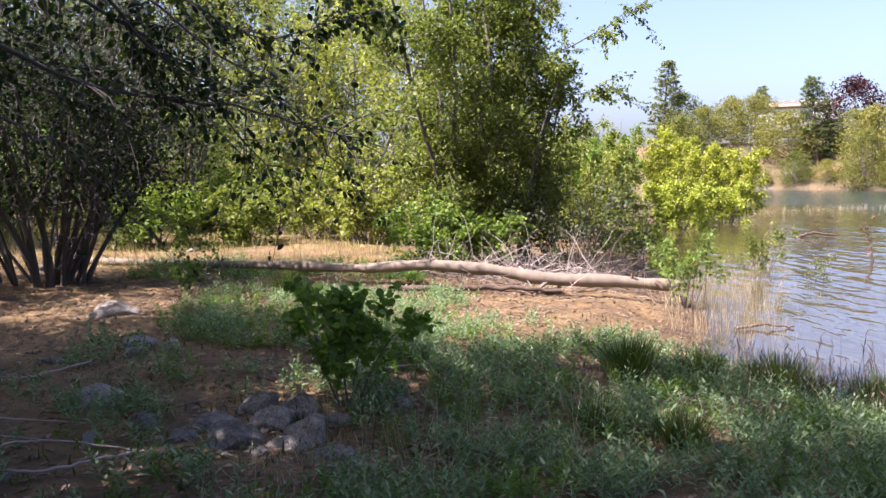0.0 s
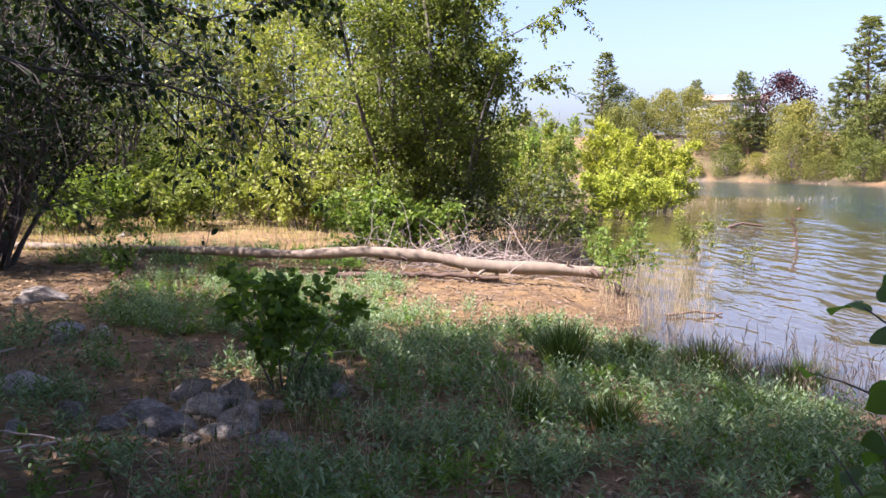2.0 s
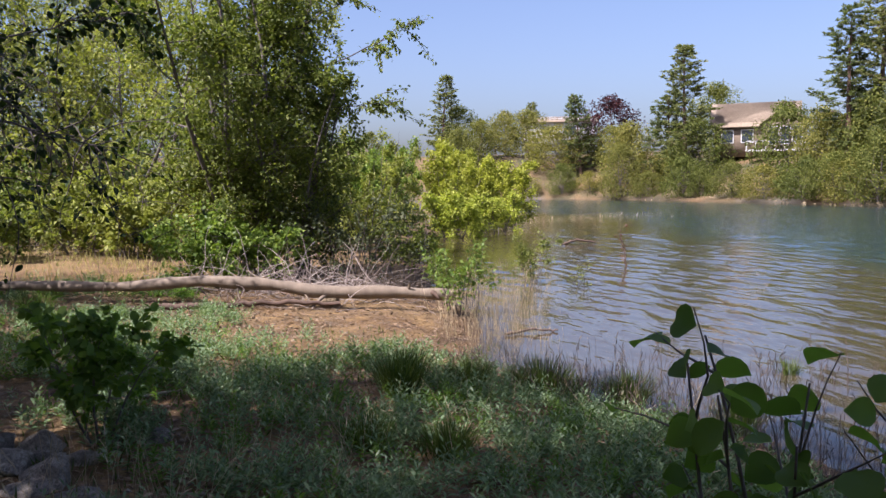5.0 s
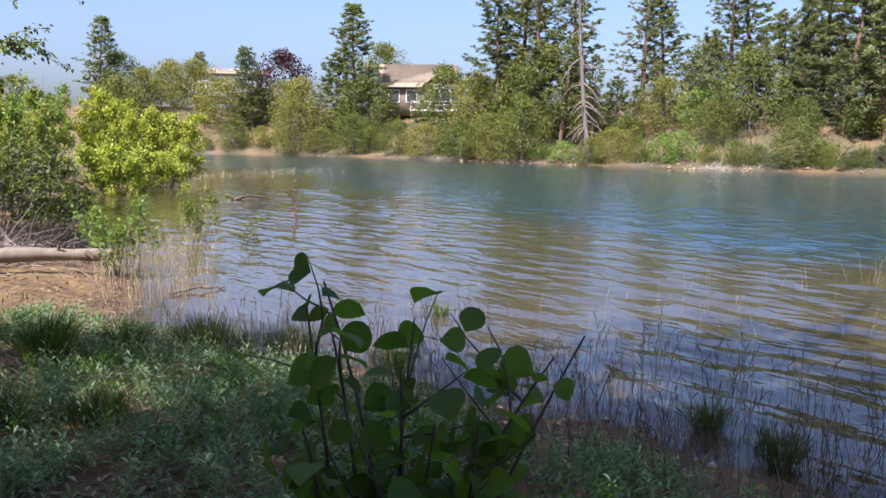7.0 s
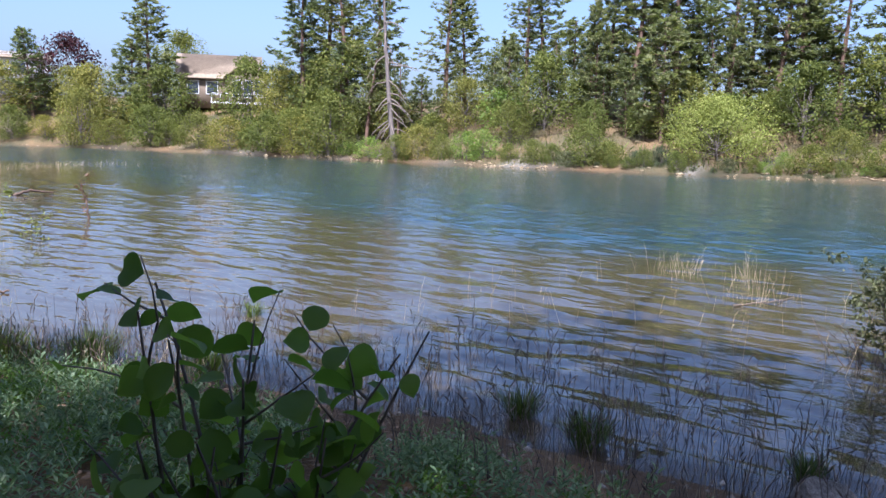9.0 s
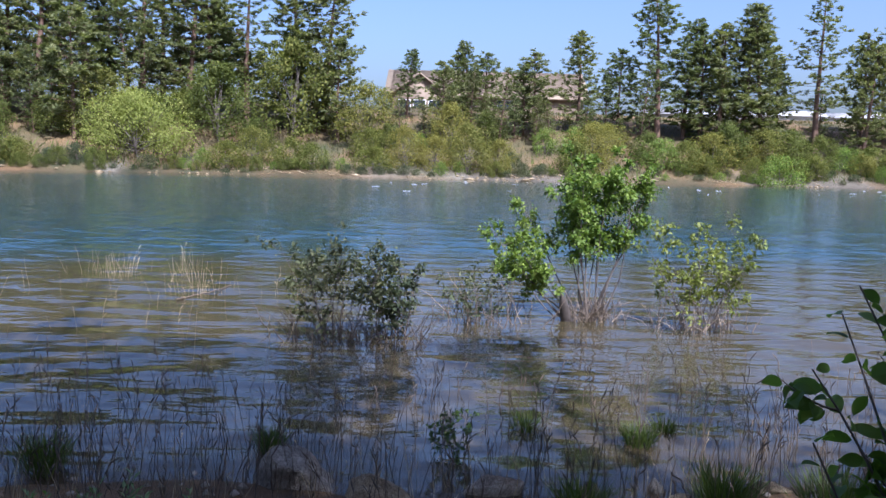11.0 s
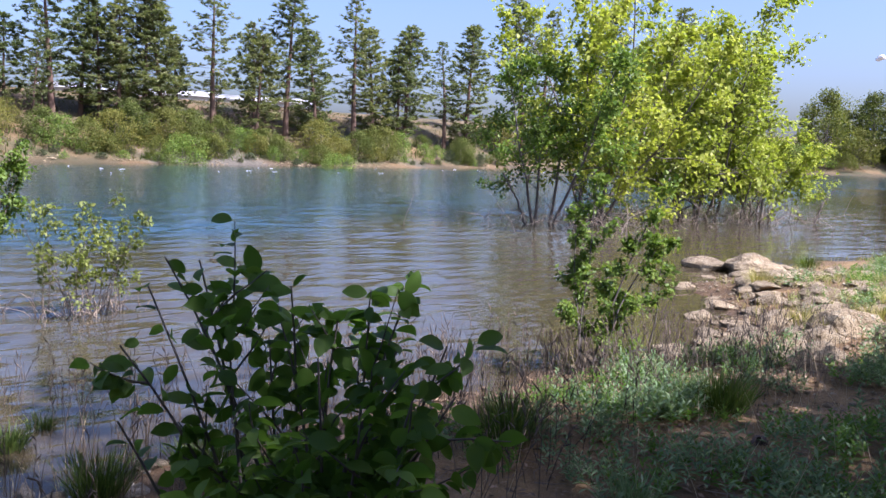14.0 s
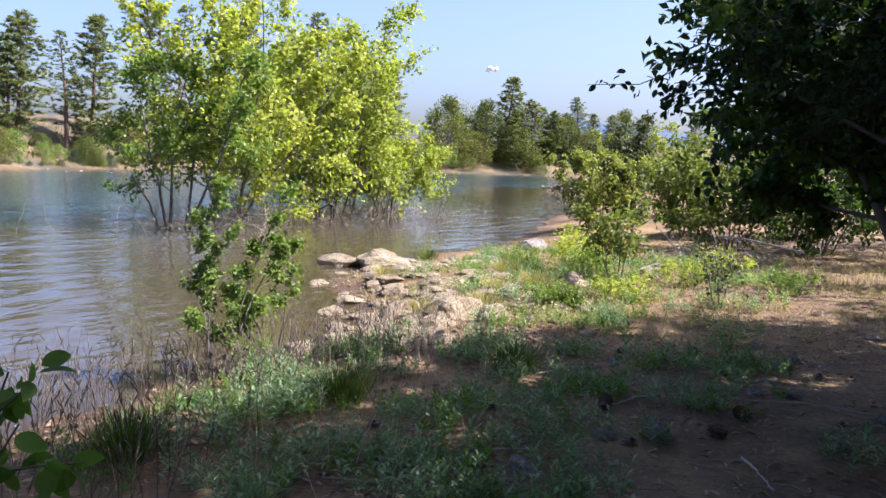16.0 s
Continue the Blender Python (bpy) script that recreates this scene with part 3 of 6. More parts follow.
SUNNY = "tan sunlit stone on the river shore"
rock(8.45, -13.1, 0.50, 0.30, 0.28, "tan boulder standing in shallow water", 0, True, 10)
rock(7.55, -13.15, 0.55, 0.32, 0.3, "tan boulder at the edge of the water", 1, True, 30)
rock(3.85, -8.6, 0.42, 0.3, 0.24, "large pale tan boulder among stones", 2, True, 15)
rock(3.35, -8.5, 0.22, 0.2, 0.18, SUNNY, 4, True, 50)
rock(4.75, -8.9, 0.34, 0.26, 0.25, "tan angular boulder among shore stones", 3, True, 75)
rock(4.95, -5.95, 0.14, 0.11, 0.11, "pale rounded stone on the shore", 5, True, 75)
rock(5.9, -16.6, 0.4, 0.3, 0.22, "grey boulder on the grassy shore", 2, False, 75)
rock(2.6, -13.2, 0.3, 0.26, 0.24, "grey-brown boulder among herbs", 0, False, 75)
rock(4.3, -10.7, 0.3, 0.22, 0.16, SUNNY, 3, True, 0)
rock(3.2, -11.0, 0.34, 0.24, 0.16, SUNNY, 5, True, 120)
for _k in range(120):
    _r = random.Random(100 + _k)
    _y = _r.uniform(-13.5, -6.8)
    _edge = float(np.interp(_y, NEAR_Y, NEAR_X))
    _x = _edge + _r.uniform(-3.4, 0.35) * (1 if _y < -8 else 0.5)
    _s = _r.uniform(0.07, 0.22)
    rock(_x, _y, _s * _r.uniform(1, 1.6), _s, _s * _r.uniform(0.35, 0.7), SUNNY, _k, True, _r.uniform(0, 360), _r.uniform(0.25, 0.42), "shore stones")
for _k in range(22):
    _r = random.Random(300 + _k)
    _a, _d = radians(_r.uniform(160, 200)), _r.uniform(4.5, 9.5)
    rock(math.sin(_a) * _d, math.cos(_a) * _d, _r.uniform(0.06, 0.18), _r.uniform(0.05, 0.13), _r.uniform(0.05, 0.1), "grey stone on shaded soil", _k, False, _r.uniform(0, 360))
for _k in range(26):
    _r = random.Random(400 + _k)
    _x, _y = _r.uniform(-16, -4.5), _r.uniform(5, 20)
    rock(_x, _y, _r.uniform(0.1, 0.3), _r.uniform(0.08, 0.22), _r.uniform(0.06, 0.16), "grey stone on soil flecked with sunlight", _k, False, _r.uniform(0, 360), group="stones under the trees")


for _k in range(30):
    _r = random.Random(600 + _k)
    _u = _r.random()
    _x, _y = -7.4 - 4.4 * _u + _r.gauss(0, 0.7), 9.6 + 8.6 * _u + _r.gauss(0, 0.8)
    _s = _r.uniform(0.08, 0.22) * (1 + _u)
    rock(_x, _y, _s * _r.uniform(1.0, 1.5), _s, _s * _r.uniform(0.5, 0.9), "grey stone in a loose jumble beside the shrub", _k, False, _r.uniform(0, 360), 0.4, "stone jumble", _k % 7 == 0)


def far_stones():
    """Pale stones along the water on the far shore."""
    rng = np.random.default_rng(8)
    v, f, n = [], [], 0
    base = np.array([[1, 0, 0], [-1, 0, 0], [0, 1, 0], [0, -1, 0], [0, 0, 1], [0, 0, -0.6]], float)
    tri = np.array([[0, 2, 4], [2, 1, 4], [1, 3, 4], [3, 0, 4], [2, 0, 5], [1, 2, 5], [3, 1, 5], [0, 3, 5]])
    spots = rng.uniform(-65, 100, 60)
    for _ in range(900):
        y = spots[rng.integers(60)] + rng.normal() * 3.0
        e = rng.uniform(-0.3, 1.7)
        x = np.interp(y, FAR_Y, FAR_X) + e
        s = rng.uniform(0.04, 0.13) * (2.2 if rng.random() < 0.04 else 1)
        b = base * rng.uniform(0.7, 1.4, (6, 1)) * s * (1.5, 1.5, 0.45)
        v.append(b + (x, y, max(ground_z(x, y), WATER_Z) + 0.01))
        f.append(tri + n)
        n += 6
    return make_mesh("shore_stones", np.concatenate(v), np.concatenate(f), M_ROCK_TAN, False)


tagged(new("shore_stones", far_stones()), "pale stones along the far waterline", "stones", kind="stuff")


# ---- far bank: pines, broadleaf trees, bushes ----
def pine(seed, height, spread, bare=0.2, ragged=0.3, dense=1.0, whorl=0.5):
    """A ponderosa pine: a straight bole, uneven whorls of limbs, and needle tufts at the ends of their side twigs."""
    rng = np.random.default_rng(seed)
    ob = thing("pine_tree", "tall dark green ponderosa pine on the river bank", "pine tree", "pines on the far bank")
    acc = Acc()
    p = limb(rng, (0, 0, -0.4), (0, 0, 1), height + 0.4, 12, 0.012)
    r = height * 0.0125
    tube(acc, p, np.linspace(r, 0.02, len(p)), 8)
    tips, ways = [], []
    z = height * bare
    side = rng.uniform(0, 6.28)
    while z < height * 0.99:
        fr = (z / height - bare) / (1 - bare)
        prof = min(1.0, 0.45 + 1.7 * fr) * (1 - fr) ** 0.62
        q, _ = along(p, (z + 0.4) / (height + 0.4))
        for k in range(int(rng.integers(2, 5))):
            side += 2.4 + rng.uniform(-0.5, 0.5)
            L = spread * prof * rng.uniform(1 - ragged * 1.5, 1 + ragged * 0.6) + 0.2
            d = np.array([math.cos(side), math.sin(side), rng.uniform(-0.3, 0.2) + 0.55 * fr])
            bp = limb(rng, q, d, L, 4, 0.1, 0.09)
            tube(acc, bp, np.linspace(0.016 + 0.02 * (1 - fr), 0.008, 5), 3)
            for s in np.linspace(0.35, 1.0, max(3, int(L * 3.4 * dense))):
                c, t = along(bp, s)
                w = unit(t * 0.7 + rng.normal(size=3) * (0.8, 0.8, 0.35) + (0, 0, 0.25))
                tips.append(c + w * rng.uniform(0.08, 0.5) * (1.15 - 0.5 * s))
                ways.append(w)
        z += whorl * rng.uniform(0.5, 1.6) * (1 - 0.45 * fr)
    n = 14
    tips, ways = np.repeat(np.array(tips), n, 0), np.repeat(np.array(ways), n, 0)
    dirs = unit(rand_dirs(rng, len(tips)) * (1, 1, 0.8) + ways * 0.75 + np.array([0, 0, 0.3]))
    lf = Acc()
    blades(lf, tips - dirs * 0.05 + rng.normal(size=tips.shape) * 0.05, dirs, rand_dirs(rng, len(tips)) + (0, 0, 0.3), rng.uniform(0.2, 0.42, len(tips)), rng.uniform(0.06, 0.12, len(tips)), 0.1)
    part("trunk", acc.mesh("trunk", M_BARK_PINE), ob)
    part("crown", lf.mesh("crown", M_NEEDLE, False), ob)
    return ob


def lobed_tree(name, label, category, group, seed, height, spread, leaf, n, leaf_len, trunk=0.25, lobes=9, bark=None, flat=0.85, foot=0.12):
    """A broadleaf tree or bush seen from afar: trunk, limbs into each lobe, and leaf clumps with gaps between lobes."""
    rng = np.random.default_rng(seed)
    ob = thing(name, label, category, group)
    acc, lf = Acc(), Acc()
    z0 = height * trunk
    tr = limb(rng, (0, 0, -0.3), (0, 0, 1), z0 + 0.3 + height * 0.25, 5, 0.05)
    r = max(0.05, height * 0.016)
    tube(acc, tr, np.linspace(r, r * 0.5, len(tr)), 6)
    for k in range(lobes):
        a, u = 2 * np.pi * (k * 0.381 + rng.uniform(-0.1, 0.1)), (k + 0.5) / lobes
        zc = height * foot + (height * (0.98 - foot)) * u
        rad = spread * (0.35 + 0.65 * math.sin(math.pi * min(1, 0.22 + 0.72 * u)) ** 1.0) * 0.62
        R = spread * rng.uniform(0.30, 0.46) * (1.0 if u < 0.8 else 0.75)
        c = np.array([math.cos(a) * rad, math.sin(a) * rad, min(zc, height - R * flat * 0.8)])
        if u > 0.82:
            c[:2] *= 0.35
        c[2] = max(c[2], R * 0.5)
        st = tr[min(len(tr) - 1, 1 + k % 4)]
        lp = np.array([st, st * 0.5 + c * 0.5 + rng.normal(size=3) * 0.08 * spread, c])
        tube(acc, lp, [r * 0.5, r * 0.3, r * 0.1], 4)
        m = int(n / lobes)
        dirs = rand_dirs(rng, m)
        sh = rng.uniform(0.45, 1.0, m) ** 0.5
        bumps = 1 + 0.22 * np.sin(dirs @ rng.normal(size=3) * 5 + rng.uniform(0, 6)) + 0.12 * np.sin(dirs @ rng.normal(size=3) * 11)
        pos = c + dirs * (R * sh * bumps)[:, None] * (1, 1, flat)
        nn = unit(dirs + (0, 0, 0.35) + rand_dirs(rng, m) * 0.5)
        d = unit(rand_dirs(rng, m) + dirs * 0.2 - (0, 0, 0.25))
        L = leaf_len * rng.uniform(0.6, 1.3, m)
        ok = pos[:, 2] > 0.02
        blades(lf, pos[ok], d[ok], nn[ok], L[ok], L[ok] * 0.55, 0.15)
    part("trunk", acc.mesh("trunk", bark or M_BARK), ob)
    part("crown", lf.mesh("crown", leaf, False), ob)
    return ob


def put(ob, x, y, turn=0.0, s=1.0, z=None, sz=None):
    ob.matrix_basis = pose(x, y, (gz(x, y) if z is None else z), 0, 0, turn) @ Matrix.Diagonal((s, s, sz or s, 1))
    return ob


def put_copy(ob, x, y, turn=0.0, s=1.0, sz=None):
    base = ob.scale.copy()
    ob.scale = (1, 1, 1)
    m = pose(x, y, gz(x, y), 0, 0, turn) @ Matrix.Diagonal((s, s, sz or s, 1))
    c = copy_thing(ob, m)
    ob.scale = base
    return c


def bearing(az, dist):
    return dist * math.sin(radians(az)), dist * math.cos(radians(az))


def far_dist(az):
    """Distance to the far waterline along a bearing."""
    for d in range(30, 260):
        x, y = bearing(az, d)
        if x > np.interp(y, FAR_Y, FAR_X):
            return d
    return 260


PINES = [pine(1, 16, 2.6, 0.1, 0.35, 1.2, 0.33), pine(2, 18, 2.9, 0.2, 0.42, 1.15, 0.42), pine(3, 13, 2.1, 0.1, 0.38, 1.15, 0.35), pine(4, 20, 2.9, 0.3, 0.5, 0.9, 0.56), pine(5, 9, 1.8, 0.08, 0.35, 1.0, 0.36), pine(6, 14, 2.3, 0.22, 0.5, 0.8, 0.5)]
PINE_H = [16, 18, 13, 20, 9, 14]
_used = [0]


def pine_at(az, dist, top_z, k, wide=1.75):
    dist = max(dist, far_dist(az) + 5.0 + (az * 13) % 4)
    x, y = bearing(az, dist)
    s = (top_z - gz(x, y)) / PINE_H[k]
    turn = (az * 37) % 360
    if not _used[0] & (1 << k):
        _used[0] |= 1 << k
        return put(PINES[k], x, y, turn, s * wide, None, s)
    return put_copy(PINES[k], x, y, turn, s * wide, s)


# bearing, distance, height of the tip, shape
PINES_UPSTREAM = (
    (14.9, 118, 17.0, 0), (17.6, 140, 12.5, 2), (18.6, 138, 12.0, 4), (20.8, 135, 14.6, 2), (8.3, 125, 9.6, 3), (10.6, 190, 11, 4),
    (11.6, 190, 10.5, 4), (24.4, 112, 13.2, 2), (30.2, 104, 12.0, 4), (31.3, 98, 17.2, 0), (41.0, 84, 17.0, 1), (42.6, 86, 19.5, 0),
    (43.9, 82, 18.5, 3), (46.2, 82, 18.0, 1), (50.6, 78, 16.5, 3), (52.0, 80, 15.5, 2), (56.2, 76, 17.0, 3), (57.4, 77, 18.0, 1),
    (59.3, 74, 12.0, 4), (61.6, 72, 16.5, 0), (63.2, 70, 18.5, 1),
)
PINES_OPPOSITE = (
    (64.6, 73, 17.5, 3), (66.0, 70, 19.0, 0), (67.6, 72, 17.5, 1), (69.3, 70, 18.0, 3), (70.6, 72, 16.5, 0), (72.2, 69, 17.5, 1),
    (73.8, 70, 16.5, 2), (75.9, 68, 15.8, 3), (79.2, 68, 17.0, 0), (81.0, 67, 16.0, 1), (86.6, 70, 9.8, 2), (90.0, 70, 9.5, 4),
    (90.9, 70, 10.6, 2), (92.0, 69, 9.6, 4), (95.4, 68, 9.6, 4), (98.3, 69, 11.4, 2), (101.0, 71, 10.2, 4), (103.6, 66, 15.5, 1),
    (105.2, 69, 12.5, 2), (106.3, 71, 11.0, 4),
)
PINES_DOWNSTREAM = (
    (107.4, 70, 12.0, 2), (109.0, 69, 13.4, 0), (110.2, 71, 12.3, 2), (113.3, 68, 14.4, 3), (116.0, 72, 10.5, 2), (118.0, 68, 15.5, 1),
    (120.1, 70, 11.8, 2), (122.6, 69, 15.6, 3), (123.9, 70, 13.0, 0), (126.0, 69, 13.8, 2), (128.8, 74, 13.0, 3), (130.2, 77, 15.0, 0),
    (134.2, 88, 19.5, 1), (135.4, 90, 18.5, 3), (139.2, 92, 20.5, 0), (141.4, 96, 16.5, 2), (142.6, 98, 17.0, 1), (144.0, 100, 18.5, 0),
    (145.2, 102, 14.5, 2),
)
for _az, _d, _t, _k in PINES_UPSTREAM:
    pine_at(_az, _d, _t, _k, 1.75)
for _az, _d, _t, _k in PINES_OPPOSITE + PINES_DOWNSTREAM:
    pine_at(_az, _d, _t, _k)
for _az, _d, _t, _k, _w in ((152.6, 190, 13, 4, 2.4), (153.6, 195, 15, 2, 2.2), (154.6, 188, 12.5, 4, 2.4), (155.6, 190, 14, 2, 2.2), (157.4, 180, 21, 0, 1.9), (158.4, 184, 14, 2, 2.2), (159.3, 190, 16.5, 2, 2.2), (160.5, 188, 14.5, 2, 2.2), (162.4, 200, 18.5, 1, 2.0), (164.5, 210, 15, 2, 2.2), (167, 200, 15, 2, 2.2), (170, 190, 16, 0, 2.0), (154.1, 200, 13, 2, 2.4), (156.4, 200, 13.5, 2, 2.4), (158.0, 196, 15, 1, 2.2), (159.8, 198, 15.5, 0, 2.2), (161.2, 202, 14.5, 2, 2.4), (163.4, 208, 15, 0, 2.2), (144.6, 118, 24, 1, 1.5), (147.0, 125, 19, 2, 1.6), (148.4, 128, 17, 0, 1.6), (149.6, 132, 19, 2, 1.6)):
    pine_at(_az, _d, _t, _k, _w)

FB = "bushes along the far bank"
BUSHES = [
    lobed_tree("bush", "leafy green bush crowding the far waterline", "bush", FB, 11, 4.0, 3.0, M_LEAF_BANK, 5600, 0.19, 0.1, 15, foot=0.05),
    lobed_tree("bush", "olive willow bush leaning over the far waterline", "bush", FB, 12, 5.5, 3.6, M_LEAF_FAR, 6600, 0.2, 0.1, 18, foot=0.05),
    lobed_tree("bush", "low dull green bush on the dry far slope", "bush", FB, 13, 2.2, 2.2, M_LEAF_DULL, 2800, 0.17, 0.1, 10, foot=0.05),
    lobed_tree("broadleaf_tree", "rounded green broadleaf tree on the far bank", "tree", "far broadleaf trees", 14, 8.0, 4.2, M_LEAF_BANK, 7000, 0.25, 0.2, 20),
    lobed_tree("broadleaf_tree", "olive green broadleaf tree on the far bank", "tree", "far broadleaf trees", 15, 7.0, 4.2, M_LEAF_FAR, 7000, 0.25, 0.18, 20),
    lobed_tree("bush", "bright green shrub on the far bank", "bush", FB, 16, 3.2, 2.4, M_LEAF_BRIGHT, 3000, 0.17, 0.1, 11, foot=0.05),
]
_first = set()


def bush_at(k, az, dist, s, sz=None):
    x, y = bearing(az, dist)
    turn = (az * 71) % 360
    if k not in _first:
        _first.add(k)
        return put(BUSHES[k], x, y, turn, s, None, sz or s)
    return put_copy(BUSHES[k], x, y, turn, s, sz)


_r = random.Random(5)
def growth(a0, a1, step, back, kinds, size):
    """A loose belt of bushes along the far bank between two bearings."""
    az = a0
    while az < a1:
        k = _r.choice(kinds)
        s = _r.uniform(*size)
        bush_at(k, az, far_dist(az) + _r.uniform(*back), s, s * _r.uniform(0.75, 1.3))
        az += _r.uniform(step * 0.6, step * 1.4)


def young_pines(a0, a1, step, back, tip):
    az = a0
    while az < a1:
        pine_at(az, far_dist(az) + _r.uniform(*back), _r.uniform(*tip), _r.choice([4, 2, 4, 5]), _r.uniform(1.1, 1.7))
        az += _r.uniform(step * 0.5, step * 1.5)


growth(16, 44, 1.7, (0.6, 2.0), [0, 1, 4, 3], (0.55, 1.0))
growth(16, 27, 1.7, (6, 12), [3, 4, 4, 1], (0.75, 1.15))
growth(27.5, 34, 2.0, (5, 10), [3, 4, 1], (0.7, 1.0))
growth(37.5, 45, 1.8, (5, 10), [3, 4, 1], (0.75, 1.05))
growth(44, 62, 1.5, (0.6, 2.0), [0, 2, 5, 0, 1], (0.25, 0.7))
growth(45, 62, 2.4, (4.5, 9), [0, 3, 1, 4], (0.4, 0.85))
growth(62, 100, 1.8, (0.6, 2.0), [0, 2, 0, 1, 5], (0.22, 0.6))
growth(64, 84, 2.2, (4, 9), [0, 1, 3, 4, 2], (0.45, 0.9))
growth(84, 101, 2.2, (3, 8), [0, 1, 5, 2], (0.3, 0.6))
growth(102, 133, 1.5, (0.8, 2.6), [0, 2, 2, 5, 1, 0], (0.2, 0.55))
growth(103, 131, 1.3, (1.8, 4.5), [5, 0, 1, 0], (0.4, 0.75))
growth(103, 131, 3.2, (7, 12), [2, 2, 0], (0.3, 0.5))
growth(130, 148, 2.0, (2, 8), [0, 3, 1, 4], (0.6, 1.0))
growth(146, 166, 0.9, (2, 9), [0, 3, 0, 3, 1], (0.9, 1.5))
growth(60, 101, 0.9, (0.15, 0.7), [2, 5, 2, 0], (0.12, 0.3))
growth(103, 131, 1.0, (0.3, 1.0), [2, 5, 2], (0.12, 0.28))
young_pines(40, 62, 1.8, (4, 11), (6, 12))
young_pines(60, 84, 1.2, (3.5, 12), (5, 14))
young_pines(84, 103, 1.0, (2.5, 11), (4.0, 9))
young_pines(103, 130, 4.5, (6, 16), (7, 12))
# bushes closing the glade upstream
_glade = lobed_tree("bush", "sunlit green bush at the back of the glade", "bush", "bushes behind the glade", 33, 4.6, 3.2, M_LEAF_BRIGHT, 5200, 0.15, 0.09, 18, foot=0.05)
put(_glade, *bearing(-34, 36), 40)
for _a in range(-30, 5, 3):
    put_copy(_glade, *bearing(_a, 33 + (_a * 7) % 8), _a * 67 % 360, 0.8 + (_a * 3 % 5) * 0.08, 0.75 + (_a * 7 % 6) * 0.07)
# rounded willow at the water
_wx, _wy = bearing(68.4, 61.5)
put(lobed_tree("willow_bush", "rounded yellow-green willow bush at the far waterline", "bush", "", 31, 4.6, 4.4, M_LEAF_WILLOW, 14000, 0.15, 0.08, 20, flat=0.75, foot=0.06), _wx + 1.5, _wy, 20, 1.0)
_wx, _wy = bearing(26.4, 122)
put(lobed_tree("purple_plum_tree", "dark purple-leaved ornamental tree behind the bank", "tree", "", 32, 7.5, 4.2, M_LEAF_PURPLE, 3600, 0.34, 0.2, 14), _wx, _wy, 0, 1.1)
for _a, _d, _s in ((33.2, 118, 1.15), (54.8, 80, 0.75), (62.0, 82, 0.9), (9.9, 180, 0.7), (4, 140, 1.1), (6, 150, 1.0)):
    bush_at(3, _a, _d, _s)
# Low bright bushes stand in for a light green meadow downstream.
for _a in (150.6, 151.4, 152.3, 153.1):
    bush_at(5, _a, far_dist(_a) + 4, 1.7, 1.5)
bush_at(5, 54.6, 72, 1.1)
bush_at(5, 111.5, 64, 0.8)
bush_at(5, 121.5, 66, 0.7)


# ---- a dead pine on the far bank ----
def dead_tree():
    rng = np.random.default_rng(77)
    ob = thing("dead_tree", "bare grey dead pine with drooping broken branches", "dead tree")
    acc = Acc()
    p = limb(rng, (0, 0, -0.3), (0.1, -0.1, 1), 18, 9, 0.015)
    tube(acc, p, np.linspace(0.26, 0.05, len(p)), 7)
    part("trunk", acc.mesh("trunk", M_BARK), ob)
    for k in range(56):
        br = Acc()
        q, _ = along(p, rng.uniform(0.08, 0.98) ** 1.7)
        a = rng.uniform(0, 2 * np.pi)
        bp = limb(rng, q, (math.cos(a), math.sin(a), rng.uniform(-0.7, 0.3)), rng.uniform(1.0, 3.4), 5, 0.15, -0.2)
        tube(br, bp, np.linspace(0.065, 0.02, len(bp)), 4)
        part("branch", br.mesh("branch", M_DEADWOOD), ob)
    return ob


put(dead_tree(), *bearing(47.3, far_dist(47.3) + 2.2), 150)


# ---- houses ----
M_ROOF = plain_mat("brown_shingles", (0.20, 0.155, 0.105), (0.29, 0.23, 0.16), 3.0, 0.85, 0.4)
M_WALL = plain_mat("tan_siding", (0.17, 0.13, 0.09), (0.22, 0.17, 0.12), 2.0, 0.8)
M_WALL_PALE = plain_mat("white_siding", (0.5, 0.5, 0.5), (0.6, 0.6, 0.59), 1.0, 0.7)
M_TRIM = plain_mat("white_trim", (0.5, 0.5, 0.48), (0.6, 0.6, 0.58), 4.0, 0.6)
M_GLASS, _nt, _bs, _ = _mat("window_glass")
_bs.inputs["Base Color"].default_value = (0.03, 0.04, 0.05, 1)
_bs.inputs["Roughness"].default_value = 0.08


def box_mesh(name, lo, hi, mat, bevel=0.0):
    bm = bmesh.new()
    bmesh.ops.create_cube(bm, size=1.0)
    for v in bm.verts:
        v.co = [lo[i] + (hi[i] - lo[i]) * (v.co[i] + 0.5) for i in range(3)]
    if bevel:
        bmesh.ops.bevel(bm, geom=bm.edges[:], offset=bevel, segments=1, affect="EDGES")
    me = bpy.data.meshes.new(name)
    bm.to_mesh(me)
    bm.free()
    me.materials.append(mat)
    return me


def gable_roof(name, L, W, z, rise, over, mat):
    """Two sloping slabs with thickness, ridge along x."""
    a, b, t = L / 2 + over, W / 2 + over, 0.16
    ze = z - rise * over / (W / 2)
    prof = [(-b, ze), (0, z + rise), (b, ze), (b, ze - t), (0, z + rise - t), (-b, ze - t)]
    v = [(x, y, h) for x in (-a, a) for y, h in prof]
    f = [(i, (i + 1) % 6, 6 + (i + 1) % 6, 6 + i) for i in range(6)] + [(0, 5, 4, 1), (1, 4, 3, 2), (6, 7, 10, 11), (7, 8, 9, 10)]
    return make_mesh(name, v, f, mat, False)


def gable_wall(name, L, W, z, rise, mat):
    v = [(x, y, h) for x in (-L / 2, L / 2) for y, h in ((-W / 2, -0.6), (W / 2, -0.6), (W / 2, z), (0, z + rise), (-W / 2, z))]
